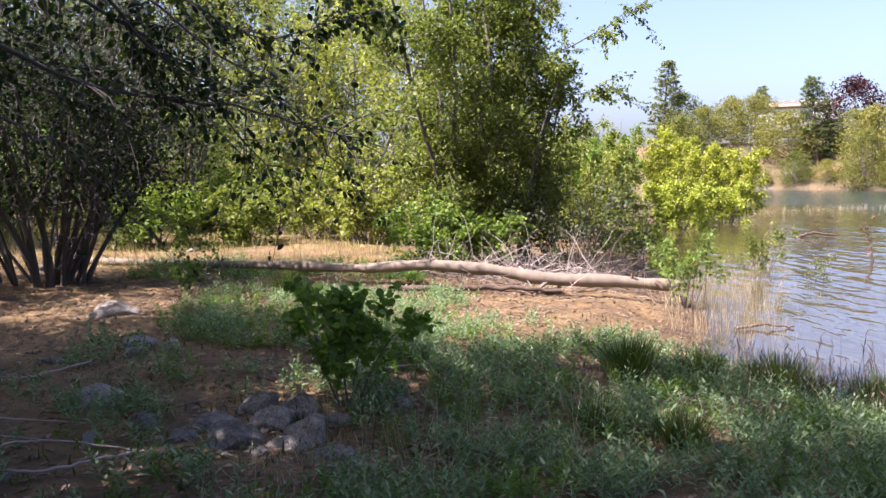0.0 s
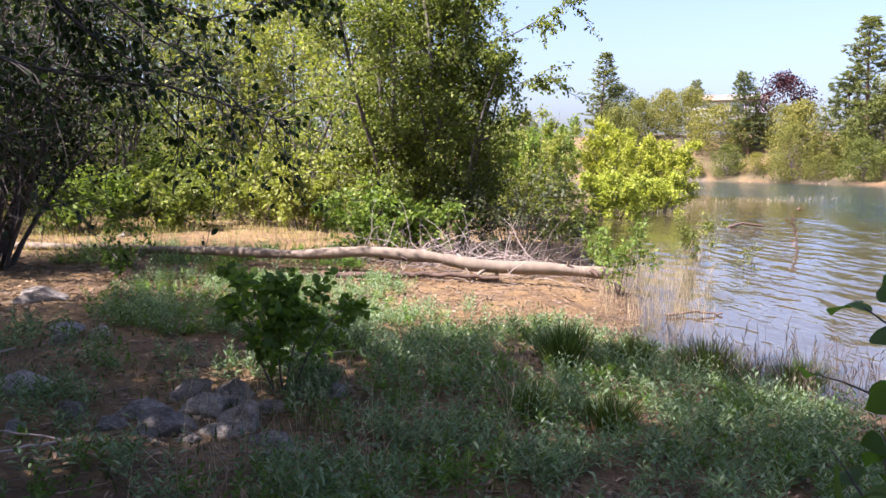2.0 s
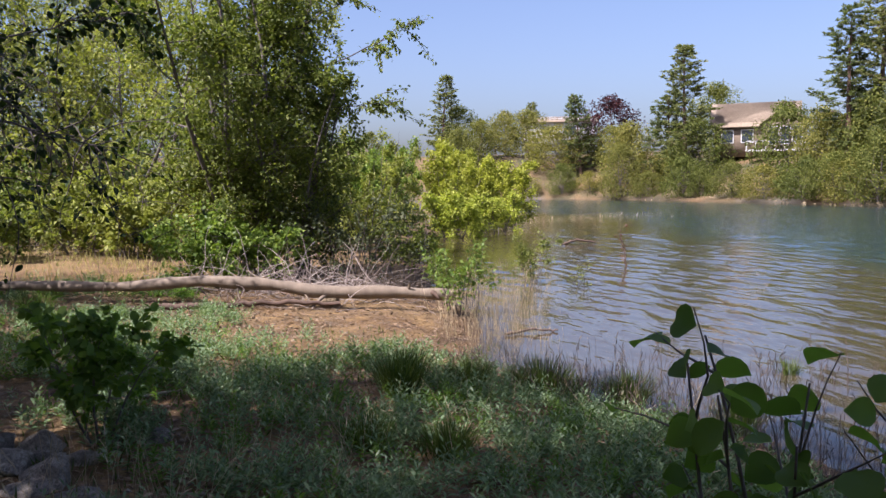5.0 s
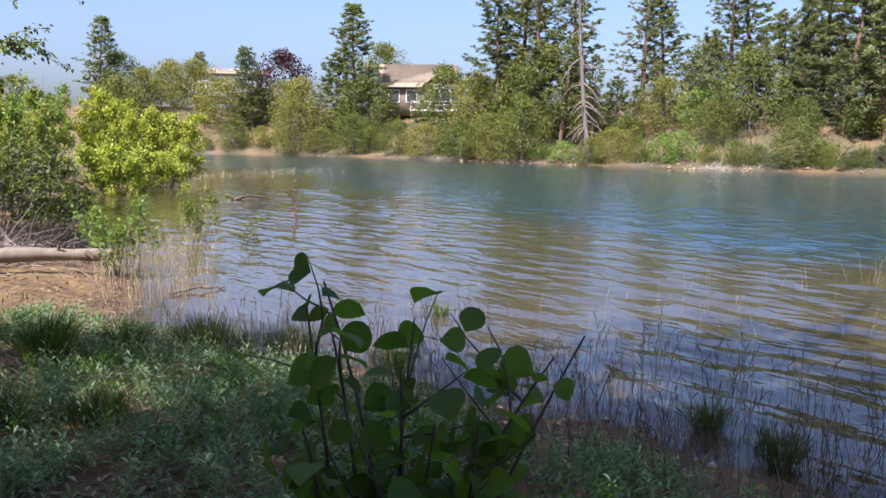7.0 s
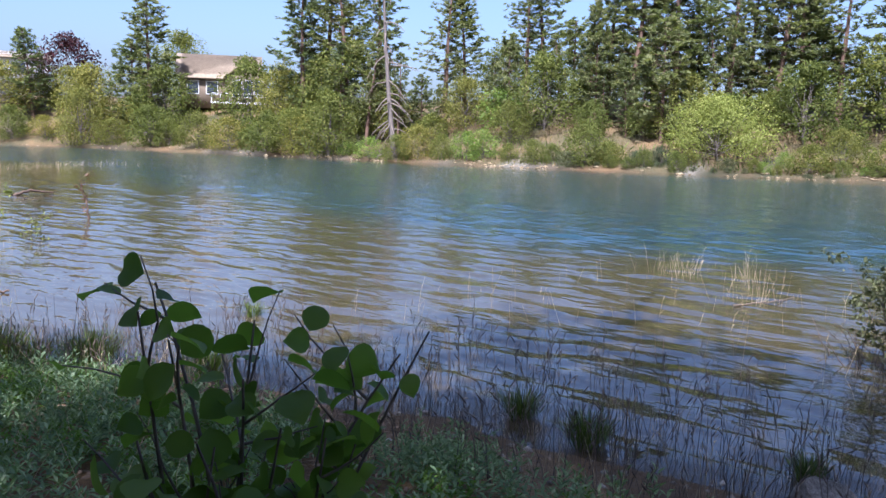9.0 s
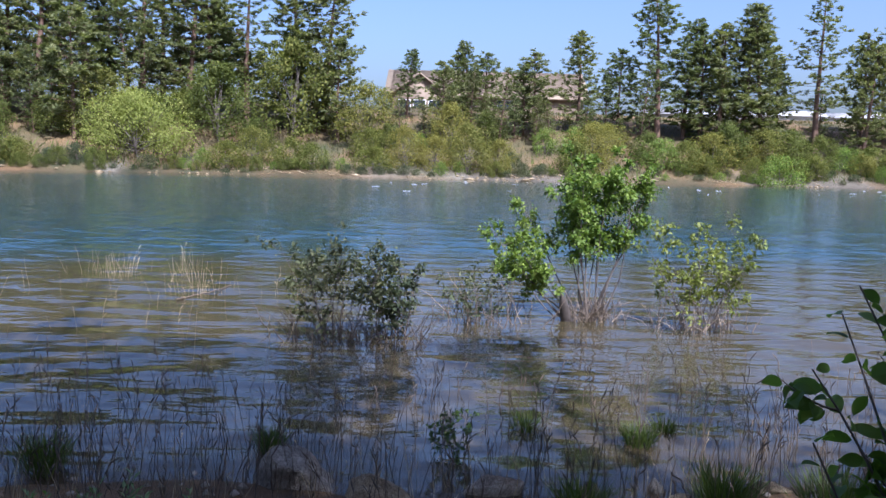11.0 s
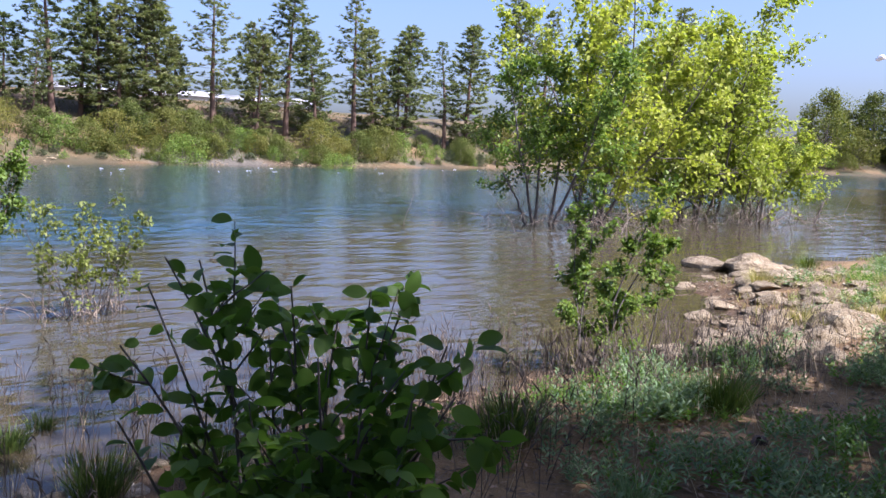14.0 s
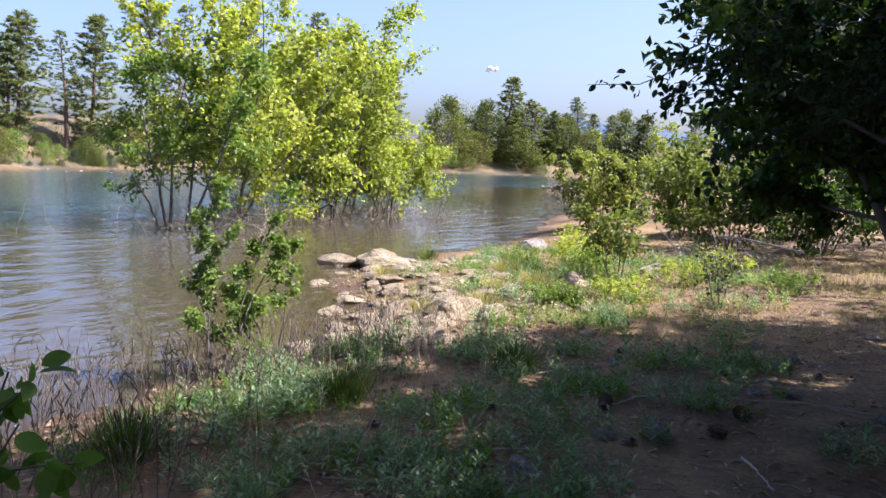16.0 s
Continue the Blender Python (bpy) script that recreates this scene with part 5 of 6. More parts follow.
    tube(a, np.array([q + (-0.04, -0.05, 0.03), q + (0.0, -0.085, 0.015), q + (0.03, -0.125, -0.03), q + (0.05, -0.14, -0.06)]), [0.045, 0.04, 0.028, 0.006], 7)
    part("broken_knot", a.mesh("broken_knot", M_LOG_DARK), ob, "dark rotten knot")
    return ob


log_thing()


def pole(seed, name, label, pts, r, mat, cat="branch"):
    ob = thing(name, label, cat)
    acc = Acc()
    pts = np.array(pts, float)
    t = np.linspace(0, 1, 26)
    k = np.linspace(0, 1, len(pts))
    p = np.stack([np.interp(t, k, pts[:, i]) for i in range(3)], 1)
    rng = np.random.default_rng(seed)
    p[1:-1] += rng.normal(size=(24, 3)) * r * 0.35
    tube(acc, p, np.linspace(r, r * 0.55, 26) * (1 + 0.06 * rng.normal(size=26)), 8)
    part("stem", acc.mesh("stem", mat), ob)
    return ob


pole(510, "fallen_branch", "thin dark fallen branch beneath the log", [(-1.6, 11.6, 0.02), (-0.4, 11.5, 0.04), (0.6, 11.55, 0.02), (1.6, 11.5, -0.02)], 0.05, M_LOG_DARK)
pole(511, "fallen_branch", "dark forked branch leaning beyond the log", [(-0.5, 16.0, 0.1), (0.1, 15.2, 0.28), (0.5, 14.8, 0.4)], 0.035, M_LOG_DARK)


def brush_pile(seed, x, y, sx, sy, n, h, label, mat, reach=1.0, upright=0.35):
    """Dead twigs in a loose tangle, rising from the ground or out of the water."""
    rng = np.random.default_rng(seed)
    acc = Acc()
    for _ in range(n):
        bx, by = x + rng.normal() * sx, y + rng.normal() * sy
        st = np.array([bx, by, max(gz(bx, by), WATER_Z - 0.08) + rng.uniform(0, h * 0.4)])
        d = unit(rng.normal(size=3) * (1, 0.7, 0.5) + (0, 0, upright))
        p = limb(rng, st, d, rng.uniform(0.3, 1.0) * reach, 5, 0.2, -0.05)
        p[:, 2] = np.maximum(p[:, 2], ground_z(p[:, 0], p[:, 1]) + 0.01)
        r = rng.uniform(0.003, 0.011) * min(1.0, 0.3 + 0.7 * reach)
        tube(acc, p, np.linspace(r, r * 0.35, len(p)), 3)
    return tagged(new("brush_pile", acc.mesh("brush_pile", mat)), label, "brush", kind="stuff")


brush_pile(520, 1.2, 12.7, 0.9, 0.45, 330, 0.7, "tangle of grey dead twigs behind the log", M_TWIG)
brush_pile(521, 2.3, 13.3, 0.6, 0.5, 160, 0.7, "tangle of brown dead twigs beside the water", M_WEED)
brush_pile(522, -3.0, 20.5, 1.4, 0.8, 120, 0.5, "brown dead brush under bushes", M_WEED)


# ---- overhead limbs reaching across from the left ----
def reaching_limb(seed, pts, r, leaves, label, leaf=None, size=0.06):
    rng = np.random.default_rng(seed)
    ob = thing("overhanging_branch", label, "branch", "overhanging branches")
    acc, twigs = Acc(), []
    pts = np.array(pts, float)
    t = np.linspace(0, 1, 18)
    k = np.linspace(0, 1, len(pts))
    p = np.stack([np.interp(t, k, pts[:, i]) for i in range(3)], 1) + rng.normal(size=(18, 3)) * 0.02
    r *= 0.72
    tube(acc, p, np.linspace(r, r * 0.2, 18), 6)
    for b in range(26):
        q, d = along(p, rng.uniform(0.15, 1))
        bp = limb(rng, q, unit(d * 0.7 + rand_dirs(rng, 1)[0] * 0.8), rng.uniform(0.25, 0.9), 5, 0.2, -0.04)
        one = Acc()
        tube(one, bp, np.linspace(r * 0.35, 0.002, len(bp)), 4)
        twigs.append(bp)
        part("twig", one.mesh("twig", M_BARK_DARK), ob)
    part("limb", acc.mesh("limb", M_BARK_DARK), ob)
    if leaves:
        lf = Acc()
        foliage(rng, lf, twigs, leaves, size, 0.6, 0.03, 0.4, near=True)
        part("leaves", lf.mesh("leaves", leaf or M_LEAF_SHADE, False), ob)
    return ob


LIMB = "thin overhanging branch with sparse leaves toned for shade"
reaching_limb(601, [(-5.2, 4.3, 3.1), (-3.13, 5.4, 2.55), (-2.61, 5.93, 2.28), (-1.95, 6.43, 2.17), (-1.51, 6.8, 2.11), (-1.1, 7.13, 1.96), (-0.79, 7.42, 1.94)], 0.03, 10, LIMB, None, 0.07)
reaching_limb(602, [(-3.0, 4.9, 3.6), (-2.35, 5.77, 2.83), (-2.1, 6.12, 2.45), (-1.83, 6.46, 2.15), (-1.52, 6.8, 1.72), (-1.44, 7.07, 1.53)], 0.022, 10, LIMB, None, 0.07)
reaching_limb(603, [(-3.4, 4.8, 3.4), (-1.86, 5.94, 2.86), (-1.59, 6.27, 2.68), (-1.23, 6.6, 2.73), (-0.72, 6.92, 2.91), (-0.5, 7.19, 3.06)], 0.02, 20, LIMB, None, 0.07)
reaching_limb(604, [(-3.6, 4.8, 3.3), (-2.48, 5.71, 2.82), (-2.24, 6.07, 2.65), (-2.03, 6.41, 2.41), (-1.85, 6.72, 2.31), (-1.51, 7.05, 2.29)], 0.024, 18, LIMB, None, 0.07)
reaching_limb(605, [(-4.2, 5.0, 2.6), (-2.92, 5.51, 1.97), (-2.73, 5.88, 1.84), (-2.56, 6.22, 1.47), (-2.51, 6.51, 1.19)], 0.016, 3, LIMB)
reaching_limb(606, [(-2.2, 5.6, 2.9), (-1.35, 6.07, 2.28), (-1.04, 6.38, 1.92), (-0.81, 6.66, 1.52), (-0.52, 6.94, 1.18)], 0.012, 3, LIMB)
reaching_limb(607, [(-5.0, 4.2, 3.0), (-4.0, 5.6, 2.6), (-3.3, 6.6, 2.5), (-2.4, 7.6, 2.6)], 0.022, 18, LIMB)
reaching_limb(608, [(-5.5, 4.6, 3.2), (-4.6, 6.2, 2.9), (-4.0, 7.6, 2.6), (-3.4, 8.6, 2.2)], 0.022, 20, LIMB)
reaching_limb(609, [(-6.5, 5.2, 3.0), (-5.8, 6.8, 2.6), (-5.2, 8.2, 2.4)], 0.022, 20, LIMB)
reaching_limb(610, [(-2.2, -5.8, 2.9), (-0.9, -5.6, 2.6), (0.1, -5.4, 2.5), (0.75, -5.2, 2.4)], 0.02, 30, "leafy branch hanging into view, toned for shade")
reaching_limb(611, [(-1.9, -5.8, 2.3), (-0.9, -5.6, 2.0), (-0.2, -5.4, 2.15), (0.6, -5.2, 2.1)], 0.014, 40, "leafy branch hanging into view, toned for shade")

HAW = "sunlit leafy hawthorn branch reaching towards the river"
reaching_limb(613, [(0.6, 15.6, 3.2), (1.5, 15.0, 3.6), (2.4, 14.3, 3.9), (3.25, 13.6, 4.4)], 0.03, 42, HAW, M_LEAF, 0.07)
reaching_limb(614, [(0.6, 15.6, 2.6), (1.5, 15.0, 2.95), (2.3, 14.6, 3.0), (3.05, 14.2, 3.1)], 0.025, 42, HAW, M_LEAF, 0.07)
reaching_limb(615, [(0.6, 15.6, 3.8), (1.2, 15.3, 4.3), (1.9, 15.0, 4.7), (2.5, 14.8, 5.0)], 0.03, 42, HAW, M_LEAF, 0.07)

# ---- broad-leaved bushes by the camera ----
def near_bush(seed, x, y, tips, label, leaf_len, width=0.72, per=9, leaf=M_LEAF_DARK):
    """Stems from one foot to chosen tips, with broad leaves along them."""
    rng = np.random.default_rng(seed)
    ob = thing("alder_bush", label, "bush")
    twigs = []
    z0 = gz(x, y)
    for tx, ty, tz in tips:
        st = Acc()
        a = np.array([x + rng.normal() * 0.05, y + rng.normal() * 0.05, z0 - 0.03])
        b = np.array([tx, ty, tz])
        m = (a + b) / 2 + (0, 0, 0.12) + rng.normal(size=3) * 0.05
        t = np.linspace(0, 1, 9)[:, None]
        p = (1 - t) ** 2 * a + 2 * t * (1 - t) * m + t * t * b
        tube(st, p, np.linspace(0.009, 0.0025, 9), 6)
        twigs.append(p[4:])
        for k in range(4):
            q, d = along(p, rng.uniform(0.35, 0.95))
            tp = limb(rng, q, unit(d + rand_dirs(rng, 1)[0] * 0.9), rng.uniform(0.12, 0.32), 4, 0.15, 0.02)
            tube(st, tp, np.linspace(0.004, 0.0015, 5), 4)
            twigs.append(tp)
        part("stem", st.mesh("stem", M_BARK), ob)
    lf = Acc()
    b, d = [], []
    for t in twigs:
        for s in (np.arange(per) + rng.uniform(0, 1, per)) / per:
            q, way = along(t, min(s * 0.9 + 0.1, 0.999))
            b.append(q)
            d.append(unit(way * 0.35 + rand_dirs(rng, 1)[0] * (1, 1, 0.5) + (0, 0, -0.25)))
    b, d = np.array(b), np.array(d)
    n = unit(rng.normal(size=b.shape) * (0.9, 0.9, 0.3) + np.array([0, 0, 0.75]))
    L = leaf_len * rng.uniform(0.6, 1.15, len(b))
    leaves6(lf, b + d * 0.008, d, n, L, L * width, rng)
    part("leaves", lf.mesh("leaves", leaf), ob)
    return ob


near_bush(701, 1.28, 1.72, [(1.05, 1.62, 1.29), (0.99, 1.59, 1.24), (1.01, 1.51, 1.19), (1.25, 1.54, 1.19), (1.46, 1.28, 1.12), (1.55, 1.27, 1.16), (1.15, 1.45, 1.09), (1.17, 1.35, 1.0), (1.0, 1.4, 1.0), (1.27, 1.32, 0.96), (0.93, 1.5, 1.0), (1.4, 1.36, 0.9), (1.09, 1.47, 0.95), (1.09, 1.32, 0.85), (1.2, 1.28, 0.82), (1.31, 1.22, 0.78), (1.15, 1.4, 0.7), (1.3, 1.3, 0.66), (1.0, 1.42, 0.75)], "young alder bush with broad fresh green leaves", 0.085, 0.88, 4, M_LEAF_ALDER)
near_bush(702, 1.9, -1.2, [(2.23, -0.93, 1.27), (2.14, -0.99, 1.27), (2.19, -0.87, 1.2), (2.1, -1.05, 1.17), (2.14, -0.78, 1.06), (2.02, -1.14, 1.05), (1.98, -1.18, 1.21), (2.03, -1.17, 1.13), (1.86, -1.26, 1.16), (1.81, -1.32, 1.16), (1.72, -1.37, 1.2), (1.59, -1.41, 1.1), (1.67, -1.31, 1.08), (1.78, -1.15, 1.06), (1.54, -1.27, 1.0), (1.61, -1.17, 0.94), (1.62, -1.02, 0.85), (1.48, -1.2, 0.85), (1.97, -0.72, 0.92), (1.5, -1.37, 1.0), (1.75, -1.25, 0.85), (1.65, -1.4, 0.8), (1.85, -1.05, 0.9), (1.6, -1.2, 0.65), (1.75, -1.35, 0.65)], "dark green alder bush with broad serrated leaves", 0.074, 0.58, 12, M_LEAF_ALDER)

shrub("sapling", "young broad-leaved sapling in the shade among stones", "sapling", 710, (-0.75, 5.6, gz(-0.75, 5.6)), 1.05, 0.6, M_LEAF_ALDER, 6, 0.07, 0.75, near=True, stems=5, nb=9, nt=3, r0=0.011, base=0.06, low=0.35, jitter=0.02)
shrub("sapling", "small dark sapling in shaded soil", "sapling", 711, (-3.45, 10.9, gz(-3.45, 10.9)), 0.75, 0.3, M_LEAF_DARK, 8, 0.07, 0.7, stems=3, nb=5, nt=2, r0=0.01, base=0.08, low=0.2)
# ---- bushes standing in the river ----
FLOOD = "bushes flooded by the river"
shrub("bush", "grey-green leafy bush standing in the river", "bush", 720, (8.32, 1.35, WATER_Z - 0.15), 1.35, 0.65, M_LEAF_DULL, 11, 0.06, 0.55, group=FLOOD, stems=8, nb=6, nt=2, r0=0.009, base=0.12, low=0.35, jitter=0.03)
shrub("bush", "grey-green leafy bush standing in the river", "bush", 721, (8.4, 0.78, WATER_Z - 0.15), 1.15, 0.35, M_LEAF_DULL, 11, 0.06, 0.55, group=FLOOD, stems=7, nb=6, nt=2, r0=0.009, base=0.1, low=0.35, jitter=0.03)
shrub("bush", "bright green leafy bush standing in the river", "bush", 722, (9.7, -1.5, WATER_Z - 0.15), 2.2, 0.5, M_LEAF_BRIGHT, 17, 0.055, 0.6, group=FLOOD, stems=11, nb=11, nt=3, r0=0.013, base=0.1, low=0.46, jitter=0.03)
shrub("bush", "bright green branch leaning out over the river", "bush", 723, (9.66, -1.46, WATER_Z - 0.15), 1.8, 0.56, M_LEAF_BRIGHT, 15, 0.058, 0.6, group=FLOOD, stems=7, nb=7, nt=3, r0=0.013, base=0.1, low=0.55, lean=(-0.1, 0.95), jitter=0.03)
shrub("bush", "yellowing twiggy bush standing in the river", "bush", 724, (9.25, -2.65, WATER_Z - 0.15), 1.5, 0.55, M_LEAF_OLIVE, 11, 0.06, 0.55, group=FLOOD, stems=8, nb=7, nt=2, r0=0.008, base=0.15, low=0.3, jitter=0.03)
shrub("bush", "thin twiggy bush standing in the river", "bush", 725, (9.3, -0.15, WATER_Z - 0.15), 0.85, 0.45, M_LEAF_DULL, 4, 0.055, 0.55, group=FLOOD, stems=8, nb=6, nt=2, r0=0.006, base=0.15, low=0.3, jitter=0.03)
shrub("bush", "small dark shrub standing in shallow water", "bush", 726, (5.12, 0.12, WATER_Z - 0.06), 0.42, 0.22, M_LEAF_DARK, 5, 0.035, 0.55, group=FLOOD, stems=6, nb=5, nt=1, r0=0.004, base=0.03, low=0.3, jitter=0.01)
_stump = Acc()
_p = limb(np.random.default_rng(3), (9.62, -1.25, WATER_Z - 0.1), (-0.35, 0.35, 0.8), 0.5, 4, 0.05)
tube(_stump, _p, [0.075, 0.07, 0.06, 0.05, 0.01], 9)
tagged(new("dead_stump", _stump.mesh("dead_stump", M_BARK_DARK)), "dark wet broken stump in the river", "stump")
brush_pile(530, 9.7, -1.55, 0.13, 0.17, 170, 0.3, "pale dead twigs caught round a flooded bush", M_DRY_TWIG, 0.55, 2.0)
brush_pile(531, 9.3, -2.65, 0.2, 0.26, 120, 0.3, "pale dead twigs caught round a flooded bush", M_DRY_TWIG, 0.55, 2.0)
brush_pile(532, 9.4, -0.3, 0.2, 0.35, 70, 0.3, "thin dead twigs standing in the river", M_DRY_TWIG, 0.65, 2.4)
brush_pile(536, 8.35, 1.1, 0.16, 0.4, 200, 0.2, "dark thin twigs at the foot of a flooded bush", M_WEED, 0.6, 1.8)

# ---- cottonwoods standing in the river downstream ----
shrub("cottonwood_tree", "yellow-green young cottonwood standing in the river", "tree", 740, (15.8, -18.1, WATER_Z - 0.2), 7.3, 3.5, M_LEAF_YELLOW, 24, 0.155, 0.72, group="flooded cottonwoods", stems=5, nb=20, nt=4, r0=0.06, base=0.7, low=0.1, jitter=0.09, bark=M_BARK)
shrub("cottonwood_tree", "yellow-green young cottonwood standing in the river", "tree", 741, (15.9, -16.4, WATER_Z - 0.2), 5.8, 2.8, M_LEAF_BRIGHT, 32, 0.12, 0.72, group="flooded cottonwoods", stems=4, nb=13, nt=4, r0=0.05, base=0.6, low=0.22, jitter=0.1)
shrub("cottonwood_tree", "yellow-green young cottonwood standing in the river", "tree", 742, (15.7, -23.4, WATER_Z - 0.2), 6.8, 3.7, M_LEAF_YELLOW, 25, 0.155, 0.72, group="flooded cottonwoods", stems=6, nb=20, nt=4, r0=0.06, base=0.6, low=0.06, jitter=0.1)
shrub("cottonwood_tree", "yellow-green young cottonwood standing in the river", "tree", 743, (14.6, -25.2, WATER_Z - 0.2), 3.2, 2.6, M_LEAF_YELLOW, 46, 0.115, 0.72, group="flooded cottonwoods", stems=5, nb=9, nt=3, r0=0.04, base=0.5, low=0.2, jitter=0.1)
for _k, (_x, _y, _dx, _dy, _L) in enumerate(((15.9, -15.9, 0.25, 0.6, 1.5), (13.6, -26.9, -0.3, -0.5, 1.0), (14.1, -23.2, -0.5, 0.3, 1.6), (14.9, -25.0, -0.6, -0.6, 1.8))):
    pole(750 + _k, "leaning_stem", "dark bare stem leaning out of the river", [(_x, _y, WATER_Z - 0.2), (_x + _dx * 0.5, _y + _dy * 0.5, 0.25), (_x + _dx * 1.2, _y + _dy * 1.2, 0.25 + _L * 0.5)], 0.035, M_BARK, "stem")
brush_pile(533, 15.2, -17.6, 0.9, 1.6, 420, 0.6, "bare flooded twigs round the cottonwoods", M_DRY_TWIG, 1.5, 0.8)
brush_pile(534, 14.5, -24.3, 1.0, 1.8, 420, 0.6, "bare flooded twigs round the cottonwoods", M_DRY_TWIG, 1.5, 0.8)
shrub("sapling", "slim leafy green sapling at the waterline", "sapling", 745, (4.62, -5.5, gz(4.62, -5.5)), 1.75, 0.42, M_LEAF_BRIGHT, 22, 0.055, 0.55, stems=4, nb=10, nt=3, r0=0.012, base=0.07, low=0.12, jitter=0.03)
shrub("sapling", "slim leafy green sapling at the waterline", "sapling", 746, (4.5, -6.15, gz(4.5, -6.15)), 1.15, 0.38, M_LEAF_BRIGHT, 14, 0.055, 0.55, stems=2, nb=8, nt=3, r0=0.011, base=0.05, low=0.4, jitter=0.03)
# ---- downstream bank bushes ----
shrub("bush", "upright leafy green bush on the sunlit shore", "bush", 760, (2.76, -11.4, gz(2.76, -11.4)), 1.25, 0.7, M_LEAF, 10, 0.075, 0.6, stems=6, nb=7, nt=2, r0=0.012, base=0.08, low=0.3)
shrub("bush", "small upright bush on the sunlit shore", "bush", 761, (1.23, -10.35, gz(1.23, -10.35)), 0.8, 0.5, M_LEAF_DULL, 7, 0.06, 0.6, stems=3, nb=7, nt=2, r0=0.012, base=0.05, low=0.3)
shrub("bush", "low yellow-green bush on the sunlit shore", "bush", 762, (3.75, -12.8, gz(3.75, -12.8)), 0.65, 0.75, M_LEAF_YELLOW, 12, 0.06, 0.6, stems=9, nb=6, nt=2, r0=0.008, base=0.2, low=0.1)
for _k, (_x, _y, _h, _s, _m) in enumerate(((6.6, -23.6, 2.4, 1.15, M_LEAF_OLIVE), (3.7, -21.8, 2.5, 1.3, M_LEAF), (2.2, -18.5, 2.6, 1.8, M_LEAF), (0.5, -18.5, 2.6, 2.0, M_LEAF_DARK), (1.2, -21.5, 3.4, 2.0, M_LEAF_DARK), (-1.5, -19, 3.4, 2.2, M_LEAF_DARK), (6.0, -30, 3.2, 2.2, M_LEAF_OLIVE), (9.0, -36, 3.4, 2.2, M_LEAF_OLIVE), (6.2, -24.6, 3.4, 0.9, M_LEAF_DULL))):
    shrub("bush", "leafy green bush along the near bank", "bush", 770 + _k, (_x, _y, gz(_x, _y)), _h, _s, _m, 17, 0.13, 0.62, group="near bank bushes", stems=8, nb=8, nt=3, r0=0.02, base=0.3, low=0.08, jitter=0.07)
for _k, (_x, _y, _h, _s) in enumerate(((-3.5, -16, 7, 4), (-2.5, -24, 8, 4.5), (1, -30, 6, 4), (-7, -10, 8, 5))):
    shrub("broadleaf_tree", "green tree on the near bank, leaves toned for shade", "tree", 785 + _k, (_x, _y, gz(_x, _y)), _h, _s, M_LEAF_SHADE, 26, 0.15, 0.6, group="near bank trees", stems=5, nb=11, nt=4, r0=0.06, base=0.3, low=0.1, jitter=0.14)
pole(790, "fallen_branch", "pale bare branch lying under bushes", [(0.6, -15.6, 0.35), (1.6, -15.9, 0.5), (2.3, -16.3, 0.5)], 0.02, M_TWIG)
brush_pile(535, 2.2, -15.8, 0.8, 0.5, 130, 0.5, "dry twigs under bank bushes", M_TWIG)
for _k, _x in enumerate((17, 20, 22.5)):
    pole(795 + _k, "driftwood", "pale driftwood on a gravel spit", [(_x, -66.5 - _k * 0.8, WATER_Z + 0.15), (_x + 2.2, -66.8 - _k * 0.8, WATER_Z + 0.25)], 0.15, M_TWIG)


for _k, (_x, _y, _h, _s) in enumerate(((3.3, -12.0, 0.55, 0.5), (2.0, -11.9, 0.45, 0.5), (4.6, -12.4, 0.4, 0.45), (2.4, -10.2, 0.35, 0.4), (3.0, -9.6, 0.35, 0.42), (1.6, -13.0, 0.5, 0.5), (0.6, -12.2, 0.4, 0.4))):
    shrub("bush", "low yellow-green plant on the sunlit shore", "bush", 800 + _k, (_x, _y, gz(_x, _y)), _h, _s, M_LEAF_YELLOW if _k % 2 else M_LEAF_BRIGHT, 9, 0.05, 0.5, group="low shore plants", stems=8, nb=5, nt=2, r0=0.006, base=0.15, low=0.1, jitter=0.03)


# ---- low plants, joined by kind ----
def herb_density(x, y):
    """How thickly the silver-leaved herb grows."""
    s = np.interp(y, NEAR_Y, NEAR_X) - x
    w = 0.5 + 0.5 * wob(x, y, 2.1, 1.0) + 0.25 * wob(y, x, 5.3, 1.0)
    pile = ((x + 1.15) / 0.65) ** 2 + ((y - 4.9) / 0.75) ** 2 < 1
    silt = (x > 0.35) & (y > 8.6)
    up = (y > 2.6) & (y < 9.2) & (x > -0.75 - 0.1 * (y - 4)) & (s > 0.5)
    up_mid = (y > 7.4) & (y < 11.2) & (x > -3.2) & (x < 0.35 - (y - 9) * 0.1)
    sparse = (y > 3.2) & (y < 8) & (x > -3.4) & (x < -0.6)
    strip = (y > 12.2) & (y < 14.5) & (x > -5) & (x < -0.4)
    mid = (y > 1.0) & (y < 4.5) & (x > 1.6) & (s > 0.7)
    dn = (y < -3.2) & (y > -7.6) & (s > 0.6) & (x > 0.2 + 0.35 * (y + 7.6) * 0.6)
    sunny = (y < -8.2) & (y > -16) & (x > 0.6) & (s > 1.2)
    back = (y < -3.5) & (y > -10) & (x > -2) & (x < 1.0)
    return np.clip(up * 0.8 + up_mid * 0.6 + sparse * 0.2 + strip * 0.4 + mid * 0.5 + dn * 1.0 + sunny * 0.45 + back * 0.04, 0, 1) * np.clip(0.35 + w, 0, 1.1) * np.where(pile, 0.0, 1.0) * np.where(silt, 0.12, 1.0) * np.where(y < -2, np.clip(0.5 + 1.8 * wob(x, y, 3.1, 1.0) + 0.8 * wob(y, x, 7.0, 1.0), 0.04, 1.5), 1.0)


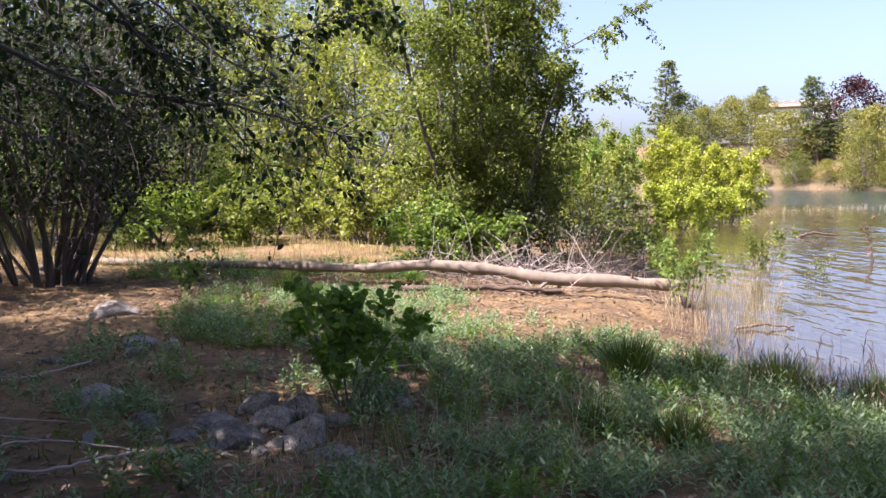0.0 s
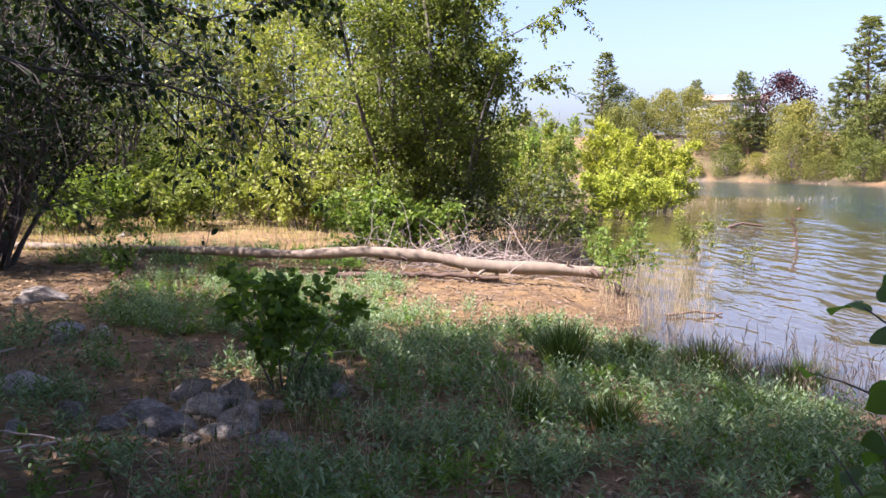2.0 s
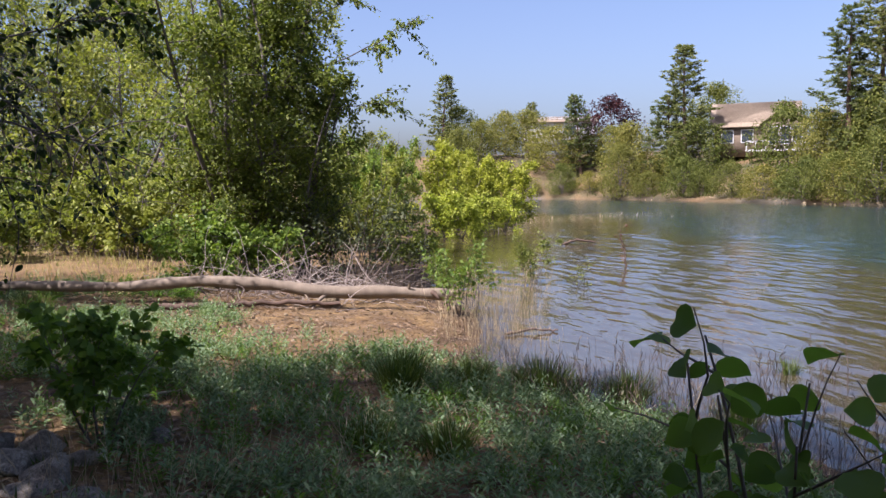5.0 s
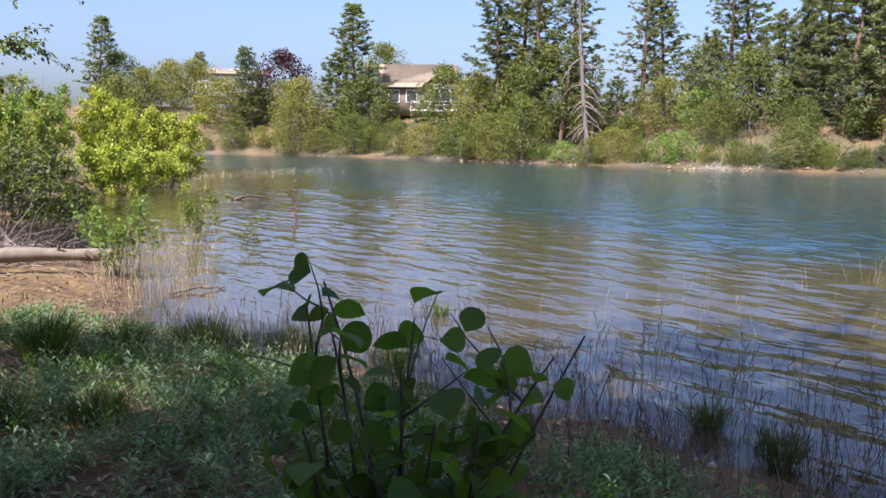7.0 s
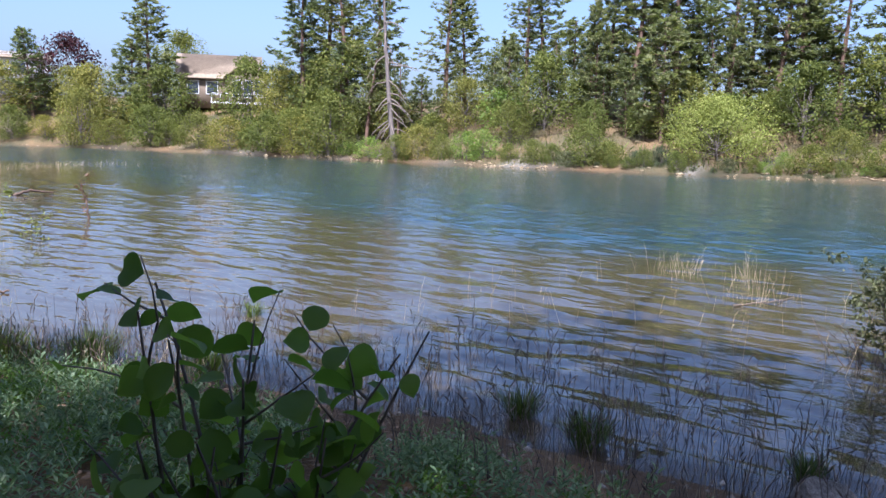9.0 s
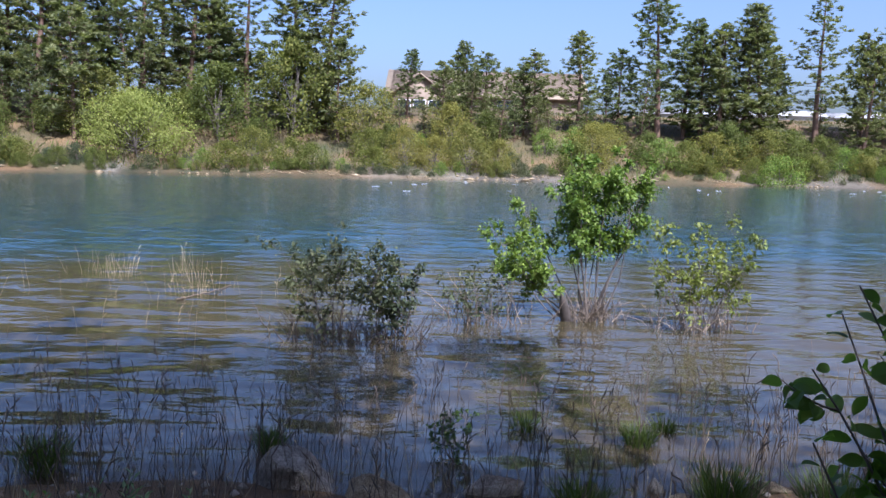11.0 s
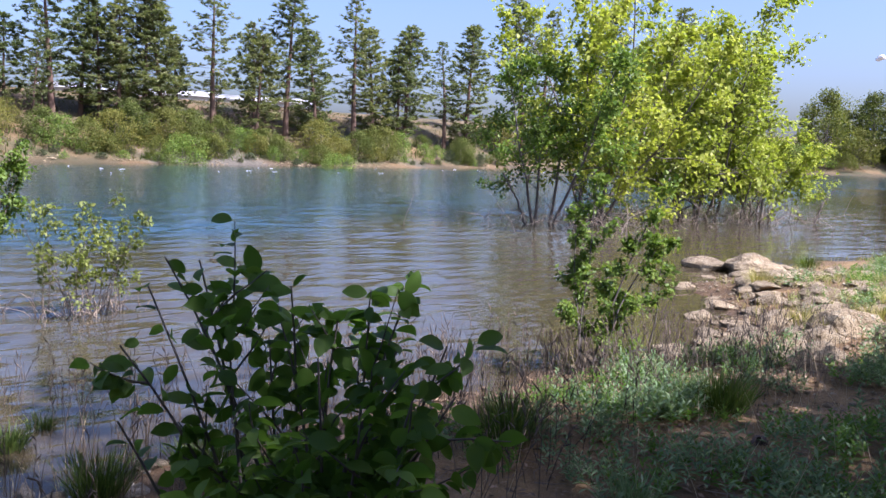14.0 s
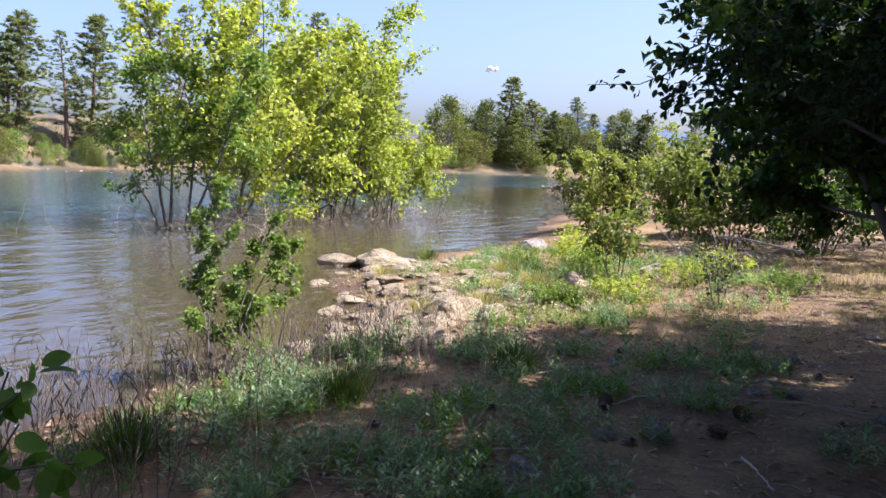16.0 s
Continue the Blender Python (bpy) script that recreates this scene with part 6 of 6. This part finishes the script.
def herbs(seed, n, keep, h0, h1, leaf, ratio, spires, mat):
    """Leafy sprigs in uneven cushions, with bare soil between the cushions."""
    rng = np.random.default_rng(seed)
    acc = Acc()
    cx, cy = rng.uniform(-6, 6, n), rng.uniform(-17, 15, n)
    k = rng.random(n) < keep(cx, cy)
    cx, cy = cx[k], cy[k]
    base, out, size = [], [], []
    for px, py in zip(cx, cy):
        big = rng.uniform(0.3, 1.0) ** 1.4
        count = int(3 + spires * big)
        rr = (0.04 + 0.17 * big) * np.sqrt(rng.random(count))
        aa = rng.uniform(0, 6.28, count)
        sx, sy = px + np.cos(aa) * rr, py + np.sin(aa) * rr
        sz = ground_z(sx, sy)
        for qx, qy, qz, r1 in zip(sx, sy, sz, rr):
            h = (h0 + (h1 - h0) * big) * rng.uniform(0.5, 1.2) * (1.1 - 1.5 * r1)
            d = unit(np.array([(qx - px) * 2.2 + rng.normal() * 0.2, (qy - py) * 2.2 + rng.normal() * 0.2, 1.0]))
            m = int(rng.integers(8, 13))
            s = np.linspace(0.2, 1.0, m)
            a = np.arange(m) * 2.4 + rng.uniform(0, 6)
            base.append(np.array([qx, qy, qz]) + d * (h * s)[:, None])
            out.append(np.stack([np.cos(a), np.sin(a), 0.2 + 1.0 * s], 1) + rng.normal(size=(m, 3)) * 0.2)
            size.append(rng.uniform(0.7, 1.3, m) * leaf * (0.7 + 0.4 * big) * (1.15 - 0.45 * s))
    base, out, size = np.concatenate(base), np.concatenate(out), np.concatenate(size)
    blades(acc, base, out, np.array([0, 0, 1.0]) + rng.normal(size=base.shape) * 0.2, size, size * ratio * rng.uniform(0.75, 1.2, len(size)), 0.2, 0.55)
    return acc.mesh("herbs", mat, False)


def clumped(x, y):
    """Soft patches a hand to a stride across."""
    return np.clip(0.5 + 0.9 * wob(x, y, 3.7, 1.0) + 0.6 * wob(y, x, 8.3, 1.0), 0, 1.4)


tagged(new("herb_cover", herbs(900, 17000, lambda x, y: herb_density(x, y) * (0.12 + 1.15 * clumped(x, y)) * np.where(y < -8.2, 0.35, 1.0), 0.07, 0.27, 0.06, 0.3, 10, M_HERB)), "low silvery green mugwort covering the bank", "herbs", kind="stuff")
tagged(new("sunlit_herbs", herbs(902, 9000, lambda x, y: (y < -8.0) * herb_density(x, y) * (0.3 + clumped(x, y)), 0.06, 0.22, 0.05, 0.34, 9, M_HERB_SUN)), "pale yellow-green herbs on the sunlit shore", "herbs", kind="stuff")
tagged(new("green_herbs", herbs(901, 12000, lambda x, y: herb_density(x, y) * clumped(y + 3.1, x) * 0.8, 0.06, 0.2, 0.05, 0.42, 8, M_LEAF_ALDER)), "dark green leafy weeds among the mugwort", "herbs", kind="stuff")


def stalks(seed, n, region, h0, h1, mat, name, label, seeds=0.4, lean=0.15, r=0.0022, clump=0.0):
    rng = np.random.default_rng(seed)
    acc = Acc()
    made = 0
    while made < n:
        x, y = region(rng)
        for _ in range(1 + int(clump)):
            xx, yy = x + rng.normal() * 0.05 * min(clump, 4), y + rng.normal() * 0.05 * min(clump, 4)
            z = max(gz(xx, yy), WATER_Z - 0.25)
            h = rng.uniform(h0, h1)
            p = limb(rng, (xx, yy, z - 0.02), (rng.normal() * lean, rng.normal() * lean, 1), h, 4, 0.08)
            tube(acc, p, np.linspace(r, r * 0.5, 5), 3)
            if rng.random() < seeds:
                for s in (0.7, 0.85, 1.0):
                    q, d = along(p, s * 0.999)
                    t = limb(rng, q, unit(d + rand_dirs(rng, 1)[0] * 0.6), h * 0.14, 2, 0.1)
                    tube(acc, t, [r * 0.9, r * 1.7, r * 0.5], 3)
            made += 1
    return tagged(new(name, acc.mesh(name, mat)), label, "weeds", kind="stuff")


def along_shore(y0, y1, a, b):
    def pick(rng):
        y = rng.uniform(y0, y1)
        return np.interp(y, NEAR_Y, NEAR_X) + rng.uniform(a, b), y
    return pick


def round_spot(spots, sx, sy):
    def pick(rng):
        x, y = spots[int(rng.integers(len(spots)))]
        return x + rng.normal() * sx, y + rng.normal() * sy
    return pick


stalks(910, 900, along_shore(-9, 8.0, -1.1, 0.9), 0.18, 0.5, M_WEED, "dead_weeds", "dark dead weed stalks along the shore", 0.5, 0.15, 0.003)
stalks(911, 640, along_shore(-5, 7.5, 0.2, 2.4), 0.25, 0.62, M_WEED, "flooded_weeds", "dark dead weed stalks standing in the water", 0.4, 0.13, 0.003, clump=1)
stalks(917, 60, along_shore(-6.5, -1.2, -1.2, 1.0), 0.3, 0.65, M_WEED, "dead_weeds", "dark dead weed stalks along the shore", 0.6)
stalks(918, 200, along_shore(-9.5, -5.0, -2.2, -0.5), 0.2, 0.42, M_WEED, "dead_weeds", "dark dead weed stalks at the edge of the shade", 0.6)
stalks(921, 330, along_shore(-6.6, -2.6, -2.0, 0.3), 0.3, 0.6, M_WEED, "dead_weeds", "dark dead weed stalks with seed heads", 0.8, 0.2, 0.003)
stalks(922, 420, along_shore(0.8, 8.0, -1.1, 0.9), 0.15, 0.42, M_WEED, "dead_weeds", "dark dead weed stalks along the shore", 0.5)
stalks(923, 330, along_shore(-1.5, 8.6, -1.2, 0.5), 0.12, 0.36, M_STRAW, "straw", "pale dry stalks among weeds along the shore", 0.3, 0.25, 0.0018)
stalks(912, 480, along_shore(9.3, 13.6, -0.45, 1.0), 0.18, 0.5, M_STRAW, "straw", "dry straw-coloured reeds at the waterline", 0.1, 0.12, clump=3)
stalks(913, 460, round_spot([(4.6, 13.2), (5.0, 14.4), (5.6, 14.9), (4.2, 12.2), (5.9, 15.6), (4.7, 15.6)], 0.3, 0.5), 0.3, 0.7, M_STRAW, "straw", "dry reeds standing in the shallows", 0.1, 0.1, clump=2)
stalks(914, 130, round_spot([(11.9, 4.95), (12.1, 5.2), (12.3, 4.1), (10.7, 3.4)], 0.18, 0.22), 0.35, 0.7, M_STRAW, "straw", "dry reeds standing in the river", 0.1, 0.12, clump=2)
stalks(915, 700, round_spot([(12.6, 37), (14.5, 39), (17, 41), (20, 43), (21.6, 44), (23.5, 44.5), (12.8, 45)], 1.0, 0.8), 0.2, 0.6, M_STRAW, "straw", "dry reeds along a flooded bar", 0.3, 0.3, 0.004, clump=3)
stalks(916, 260, along_shore(-24, -11, 0.2, 4.5), 0.3, 0.8, M_WEED, "flooded_weeds", "thin dark stalks standing in the water", 0.3, r=0.004)
stalks(919, 90, along_shore(1, 7, 2.5, 7.5), 0.3, 0.7, M_STRAW, "straw", "single dry stalks standing in the river", 0.1)
stalks(920, 60, round_spot([(-0.3, 4.3), (0.4, 4.5), (-0.9, 4.1)], 0.25, 0.2), 0.35, 0.6, M_STRAW, "straw", "pale thin grass stalks among herbs", 0.1, 0.3, 0.0015)


stalks(924, 260, lambda r: (r.uniform(-1.2, 3.2), r.uniform(3.2, 7.2)), 0.2, 0.5, M_STRAW, "straw", "pale thin grass stalks among herbs", 0.15, 0.35, 0.0016)
stalks(925, 160, lambda r: (r.uniform(1.6, 4.0), r.uniform(-7, -2.6)), 0.2, 0.45, M_STRAW, "straw", "pale thin grass stalks among herbs", 0.15, 0.35, 0.0018)


def tuft(seed, x, y, n, h, mat, label, spread=0.12, z=None):
    rng = np.random.default_rng(seed)
    acc = Acc()
    zz = gz(x, y) if z is None else z
    a = rng.uniform(0, 2 * np.pi, n)
    b = np.stack([np.cos(a), np.sin(a), np.zeros(n)], 1) * (rng.random(n) ** 0.7 * spread)[:, None]
    d = np.stack([np.cos(a) * 0.35, np.sin(a) * 0.35, np.ones(n)], 1) + rng.normal(size=(n, 3)) * (0.2, 0.2, 0)
    L = h * rng.uniform(0.5, 1.1, n)
    nn = np.stack([np.cos(a), np.sin(a), np.full(n, 0.3)], 1)
    blades(acc, b, d, nn, L, rng.uniform(0.006, 0.011, n), 0.1, 0.4)
    tip = b + unit(d) * L[:, None] * 0.55
    blades(acc, tip, unit(d) + np.stack([np.cos(a), np.sin(a), np.zeros(n)], 1) * 0.5, nn, L * 0.5, rng.uniform(0.005, 0.009, n), 0.1, 0.25)
    ob = tagged(new("grass_tuft", acc.mesh("grass_tuft", mat, False)), label, "grass")
    ob.matrix_basis = Matrix.Translation((x, y, zz))
    return ob


GT = "dense green grass tuft on the shore"
for _k, (_x, _y, _n, _h, _s) in enumerate(((1.41, 6.5, 330, 0.42, 0.16), (2.72, 6.75, 380, 0.38, 0.18), (3.45, 6.6, 300, 0.34, 0.2), (2.1, 6.9, 240, 0.3, 0.18), (3.9, 5.6, 220, 0.3, 0.16), (3.15, 7.0, 160, 0.2, 0.2), (5.17, 1.3, 120, 0.22, 0.07), (5.47, -1.15, 160, 0.2, 0.09), (5.75, -1.4, 80, 0.16, 0.06), (5.7, -0.4, 80, 0.2, 0.07), (4.35, -1.35, 240, 0.28, 0.14), (4.2, -0.55, 220, 0.24, 0.1), (4.15, -1.9, 260, 0.3, 0.18), (4.9, 3.2, 160, 0.26, 0.1), (4.7, 2.55, 180, 0.28, 0.12), (3.0, -5.0, 320, 0.3, 0.16), (2.3, -6.5, 240, 0.26, 0.2), (3.5, -3.5, 300, 0.3, 0.2), (1.35, 4.9, 240, 0.24, 0.16), (0.9, 5.2, 200, 0.24, 0.16), (-2.2, 11.0, 200, 0.4, 0.2), (5.6, 7.2, 90, 0.22, 0.1), (-7.6, 9.9, 180, 0.35, 0.12))):
    tuft(940 + _k, _x, _y, _n, _h, M_GRASS, GT, _s, max(gz(_x, _y), WATER_Z - 0.05))
tuft(980, 2.4, -3.3, 90, 0.2, M_HERB, "pale sunlit herb tuft in the shade", 0.12)
for _k in range(14):
    _rr = random.Random(970 + _k)
    _y = _rr.uniform(-15, -8.5)
    _x = float(np.interp(_y, NEAR_Y, NEAR_X)) - _rr.uniform(0.8, 4.0)
    tuft(990 + _k, _x, _y, 180, 0.26, M_GRASS_DRY if _k % 3 else M_GRASS, "sunlit yellow-green grass tuft among stones", 0.18)


def grass_field(seed, n, x0, x1, y0, y1, h, mat, name, label, keep, wide=1.0):
    rng = np.random.default_rng(seed)
    acc = Acc()
    x, y = rng.uniform(x0, x1, n), rng.uniform(y0, y1, n)
    k = keep(x, y, rng)
    x, y = x[k], y[k]
    b = np.stack([x, y, ground_z(x, y) - 0.01], 1)
    d = np.stack([rng.normal(size=len(x)) * 0.35, rng.normal(size=len(x)) * 0.35, np.ones(len(x))], 1)
    blades(acc, b, d, rand_dirs(rng, len(x)), h * rng.uniform(0.4, 1.2, len(x)), rng.uniform(0.008, 0.016, len(x)) * wide, 0.1, 0.4)
    return tagged(new(name, acc.mesh(name, mat, False)), label, "grass", kind="stuff")


grass_field(950, 26000, -12, 1.0, 13.2, 30, 0.22, M_GRASS_DRY, "glade_grass", "sunlit dry yellow-green grass in the glade", lambda x, y, r: r.random(len(x)) < 0.45 + 0.5 * wob(x, y, 0.9, 1.0) + 0.25 * (y > 17))
grass_field(951, 9000, -12, -4, 17, 28, 0.4, M_GRASS, "tall_grass", "tall green grass under bushes", lambda x, y, r: r.random(len(x)) < 0.2 + 0.7 * wob(x, y, 0.6, 1.0))
grass_field(952, 20000, -2, 8, -20, -8, 0.14, M_GRASS_DRY, "shore_grass", "sparse dry grass on the sunlit shore", lambda x, y, r: (r.random(len(x)) < 0.3 + 0.5 * wob(x, y, 1.3, 1.0)) & (x < np.interp(y, NEAR_Y, NEAR_X) - 0.3))
grass_field(953, 6000, -3, 4, 3, 10, 0.1, M_GRASS, "shade_grass", "thin grass in the shade", lambda x, y, r: r.random(len(x)) < 0.25 + 0.5 * wob(x, y, 1.7, 1.0))
grass_field(955, 26000, 44, 84, -65, 112, 0.75, M_GRASS, "far_shore_grass", "green grass and weeds along the far waterline", lambda x, y, r: (x > np.interp(y, FAR_Y, FAR_X) + 0.4 + r.random(len(x)) * 1.6) & (x < np.interp(y, FAR_Y, FAR_X) + 5.5), 7.0)
grass_field(954, 40000, 48, 80, -65, 100, 0.34, M_GRASS_FAR, "far_grass", "dry grass on the far slope", lambda x, y, r: (x > np.interp(y, FAR_Y, FAR_X) + 1.0), 6.0)


def litter(seed, n, x0, x1, y0, y1, size):
    rng = np.random.default_rng(seed)
    x, y = rng.uniform(x0, x1, n), rng.uniform(y0, y1, n)
    k = x < np.interp(y, NEAR_Y, NEAR_X) - 0.1
    x, y = x[k], y[k]
    acc = Acc()
    d = unit(np.stack([rng.normal(size=len(x)), rng.normal(size=len(x)), rng.normal(size=len(x)) * 0.15], 1))
    nn = unit(np.stack([rng.normal(size=len(x)) * 0.3, rng.normal(size=len(x)) * 0.3, np.ones(len(x))], 1))
    L = size * rng.uniform(0.4, 1.3, len(x))
    blades(acc, np.stack([x, y, ground_z(x, y) + 0.012], 1), d, nn, L, L * rng.uniform(0.08, 0.4, len(x)), 0.15)
    return acc


_l = litter(960, 26000, -9, 4.5, 2.5, 14, 0.075)
tagged(new("leaf_litter", _l.mesh("leaf_litter", M_LITTER, False)), "dry leaves, needles and bits of straw on soil", "litter", kind="stuff")
_l = litter(961, 20000, -4, 5, -14, -2.5, 0.065)
tagged(new("leaf_litter", _l.mesh("leaf_litter", M_LITTER, False)), "dry leaves and bits of straw on soil", "litter", kind="stuff")


def twig_litter(seed, n, x0, x1, y0, y1):
    """Broken twigs and straws lying every way on the soil."""
    rng = np.random.default_rng(seed)
    x, y = rng.uniform(x0, x1, n), rng.uniform(y0, y1, n)
    k = x < np.interp(y, NEAR_Y, NEAR_X) - 0.15
    acc = Acc()
    for px, py in zip(x[k], y[k]):
        a, L = rng.uniform(0, 6.28), rng.uniform(0.05, 0.3) ** 1.2
        q = np.array([[px, py], [px + math.cos(a) * L * 0.5, py + math.sin(a) * L * 0.5], [px + math.cos(a + 0.3) * L, py + math.sin(a + 0.3) * L]])
        tube(acc, np.column_stack([q, ground_z(q[:, 0], q[:, 1]) + np.array([0.006, 0.012, 0.008])]), np.array([1, 0.8, 0.5]) * rng.uniform(0.0015, 0.004), 3)
    return acc.mesh("twig_litter", M_DRY_TWIG)


tagged(new("twig_litter", twig_litter(962, 5200, -8, 3, 3, 13)), "broken twigs and straws scattered on shaded soil", "litter", kind="stuff")
tagged(new("twig_litter", twig_litter(963, 2400, -3.5, 4, -13, -3)), "broken twigs and straws scattered on shaded soil", "litter", kind="stuff")


def pebbles(seed, n, region, mat=M_ROCK_TAN):
    rng = np.random.default_rng(seed)
    base = np.array([[1, 0, 0], [-0.9, 0.2, 0], [0, 1, 0], [0.1, -1, 0], [0.1, 0, 0.7], [0, 0, -0.6]], float)
    tri = np.array([[0, 2, 4], [2, 1, 4], [1, 3, 4], [3, 0, 4], [2, 0, 5], [1, 2, 5], [3, 1, 5], [0, 3, 5]])
    v, f = [], []
    for k in range(n):
        x, y = region(rng)
        s = rng.uniform(0.012, 0.04)
        v.append(base * rng.uniform(0.7, 1.3, (6, 1)) * s + (x, y, gz(x, y) + s * 0.2))
        f.append(tri + 6 * k)
    return make_mesh("pebbles", np.concatenate(v), np.concatenate(f), mat, True)


tagged(new("pebbles", pebbles(965, 1400, along_shore(-14, -5.5, -2.6, 0.2))), "tan pebbles and gravel on the shore", "pebbles", kind="stuff")
tagged(new("pebbles", pebbles(966, 120, along_shore(-4, 4, -0.7, 0.3), M_ROCK)), "grey gravel at the waterline", "pebbles", kind="stuff")
tagged(new("pebbles", pebbles(967, 1500, lambda r: (r.uniform(-9, 1.5), r.uniform(3, 12)))), "small grit and pebbles on soil", "pebbles", kind="stuff")


# ---- twigs and cones on the ground ----
def ground_twig(seed, pts, r, label="pale dry branch lying on bare soil"):
    p = [(x, y, gz(x, y) + 0.02 + h) for x, y, h in pts]
    return pole(seed, "fallen_branch", label, p, r, M_TWIG)


ground_twig(1001, [(-5.35, 6.3, 0.02), (-5.2, 7.2, 0.05), (-5.0, 8.0, 0.12)], 0.035, "thick pale dead branch lying on bare soil")
ground_twig(1002, [(-4.6, 5.6, 0), (-3.8, 6.1, 0.03), (-3.2, 6.0, 0.02), (-2.9, 6.5, 0.06)], 0.012)
ground_twig(1003, [(-3.6, 4.4, 0), (-2.9, 4.7, 0.04), (-2.2, 4.5, 0.05), (-1.6, 4.45, 0.0)], 0.01)
ground_twig(1004, [(-3.1, 3.9, 0), (-2.5, 4.1, 0.03), (-2.1, 4.0, 0.04), (-1.75, 4.35, 0.03)], 0.012)
ground_twig(1005, [(-3.8, 4.7, 0), (-3.0, 4.95, 0.05), (-2.2, 4.9, 0.02)], 0.008)
ground_twig(1006, [(-2.9, 3.8, 0.0), (-2.4, 4.3, 0.12), (-2.35, 4.6, 0.02)], 0.007)
ground_twig(1007, [(-5.8, 5.3, 0), (-4.6, 5.7, 0.03), (-3.8, 5.75, 0.02)], 0.012)
ground_twig(1008, [(-0.9, 6.5, 0), (-0.4, 6.6, 0.03), (0.0, 6.9, 0.02)], 0.01)


for _k, (_x, _y, _a, _L) in enumerate(((1.4, -4.6, 0.6, 0.7), (0.3, -5.0, 2.0, 0.5), (1.0, -6.1, 1.2, 0.6), (-0.4, -6.4, 0.2, 0.9), (2.0, -5.9, 2.6, 0.5), (0.6, -7.4, 1.7, 0.8), (1.7, -6.9, 0.9, 0.6))):
    _dx, _dy = math.cos(_a) * _L, math.sin(_a) * _L
    ground_twig(1020 + _k, [(_x, _y, 0.0), (_x + _dx * 0.5, _y + _dy * 0.5, 0.03), (_x + _dx, _y + _dy, 0.01)], 0.006 + 0.002 * (_k % 3), "dry twig lying on shaded soil")


def cone_mesh():
    rng = np.random.default_rng(55)
    acc = Acc()
    tube(acc, np.array([(0, 0, 0), (0, 0, 0.03), (0, 0, 0.07), (0, 0, 0.09)]), [0.012, 0.022, 0.016, 0.003], 8)
    n = 70
    s = np.linspace(0.02, 1, n)
    a = np.arange(n) * 2.4
    rad = 0.022 * np.sin(np.pi * (0.2 + 0.75 * s))
    b = np.stack([np.cos(a) * rad, np.sin(a) * rad, s * 0.085], 1)
    d = np.stack([np.cos(a), np.sin(a), np.full(n, 0.5)], 1)
    blades(acc, b, d, np.tile([0, 0, 1.0], (n, 1)), 0.022, 0.016, 0.1, 0.7)
    return acc.mesh("pine_cone", M_CONE, False)


_cone = cone_mesh()
for _k, (_x, _y) in enumerate(((1.25, -5.5), (0.35, -5.7), (0.42, -5.3), (1.95, -5.3), (1.1, -8.0), (0.75, -7.2), (0.2, -6.6), (1.7, -7.6), (2.5, -4.6), (0.9, -4.9), (-0.2, -5.9), (1.5, -6.3), (0.0, -7.5), (0.6, -6.0))):
    _ob = tagged(new("pine_cone", _cone), "dark open pine cone on shaded soil", "pine cone", "pine cones")
    _ob.matrix_basis = pose(_x, _y, gz(_x, _y) + 0.035, 70 + 9 * _k, 0, 47 * _k) @ Matrix.Diagonal((1.3, 1.3, 1.3, 1))


# ---- small things in the river ----
def foam():
    """Flecks of white water in the fast channel."""
    rng = np.random.default_rng(1100)
    acc = Acc()
    for _ in range(34):
        az = rng.uniform(84, 138)
        x, y = bearing(az, far_dist(az) - rng.uniform(4, 20))
        L, W = rng.uniform(0.15, 0.6), rng.uniform(0.006, 0.015)
        p = limb(rng, (x, y, WATER_Z + 0.01), (rng.normal() * 0.4, 1, 0), L, 4, 0.3)
        p[:, 2] = WATER_Z + 0.012
        tube(acc, p, np.array([0.2, 1, 0.7, 1, 0.2]) * W, 4)
    return acc.mesh("foam", M_FOAM)


M_FOAM = plain_mat("foam", (0.4, 0.43, 0.45), (0.6, 0.62, 0.63), 9, 0.6)
tagged(new("foam", foam()), "white flecks of foam on the fast channel", "foam", kind="stuff")
_st = pole(1101, "river_stick", "brown stick with withered red leaves standing in the river", [(9.2, 17.6, WATER_Z - 0.15), (9.12, 17.6, WATER_Z + 0.35), (9.0, 17.62, WATER_Z + 0.75)], 0.028, M_LOG_DARK, "stick")
_rng = np.random.default_rng(1102)
_lf = Acc()
foliage(_rng, _lf, [limb(_rng, (9.1, 17.6, WATER_Z + 0.2 + 0.18 * k), (_rng.normal(), _rng.normal(), 0.4), 0.22, 3) for k in range(5)], 9, 0.09, 0.5, 0.03)
part("leaves", _lf.mesh("leaves", leaf_mat("withered_leaves", (0.10, 0.05, 0.03), (0.20, 0.09, 0.05), (0.28, 0.14, 0.08)), False), _st, "withered red-brown leaves")
pole(1103, "driftwood", "thin pale driftwood floating in the shallows", [(10.2, 3.6, WATER_Z + 0.01), (10.7, 3.3, WATER_Z + 0.03), (11.3, 3.2, WATER_Z + 0.02)], 0.012, M_WEED)
pole(1104, "floating_twig", "dark twig floating at the waterline", [(3.55, 10.1, WATER_Z + 0.02), (3.9, 10.2, WATER_Z + 0.05), (4.3, 10.15, WATER_Z + 0.03)], 0.022, M_LOG_DARK)
pole(1105, "river_stick", "dark driftwood snag in the shallows upstream", [(10.6, 24.8, WATER_Z), (11.2, 25.0, WATER_Z + 0.12), (11.9, 25.0, WATER_Z + 0.05)], 0.05, M_LOG_DARK, "stick")
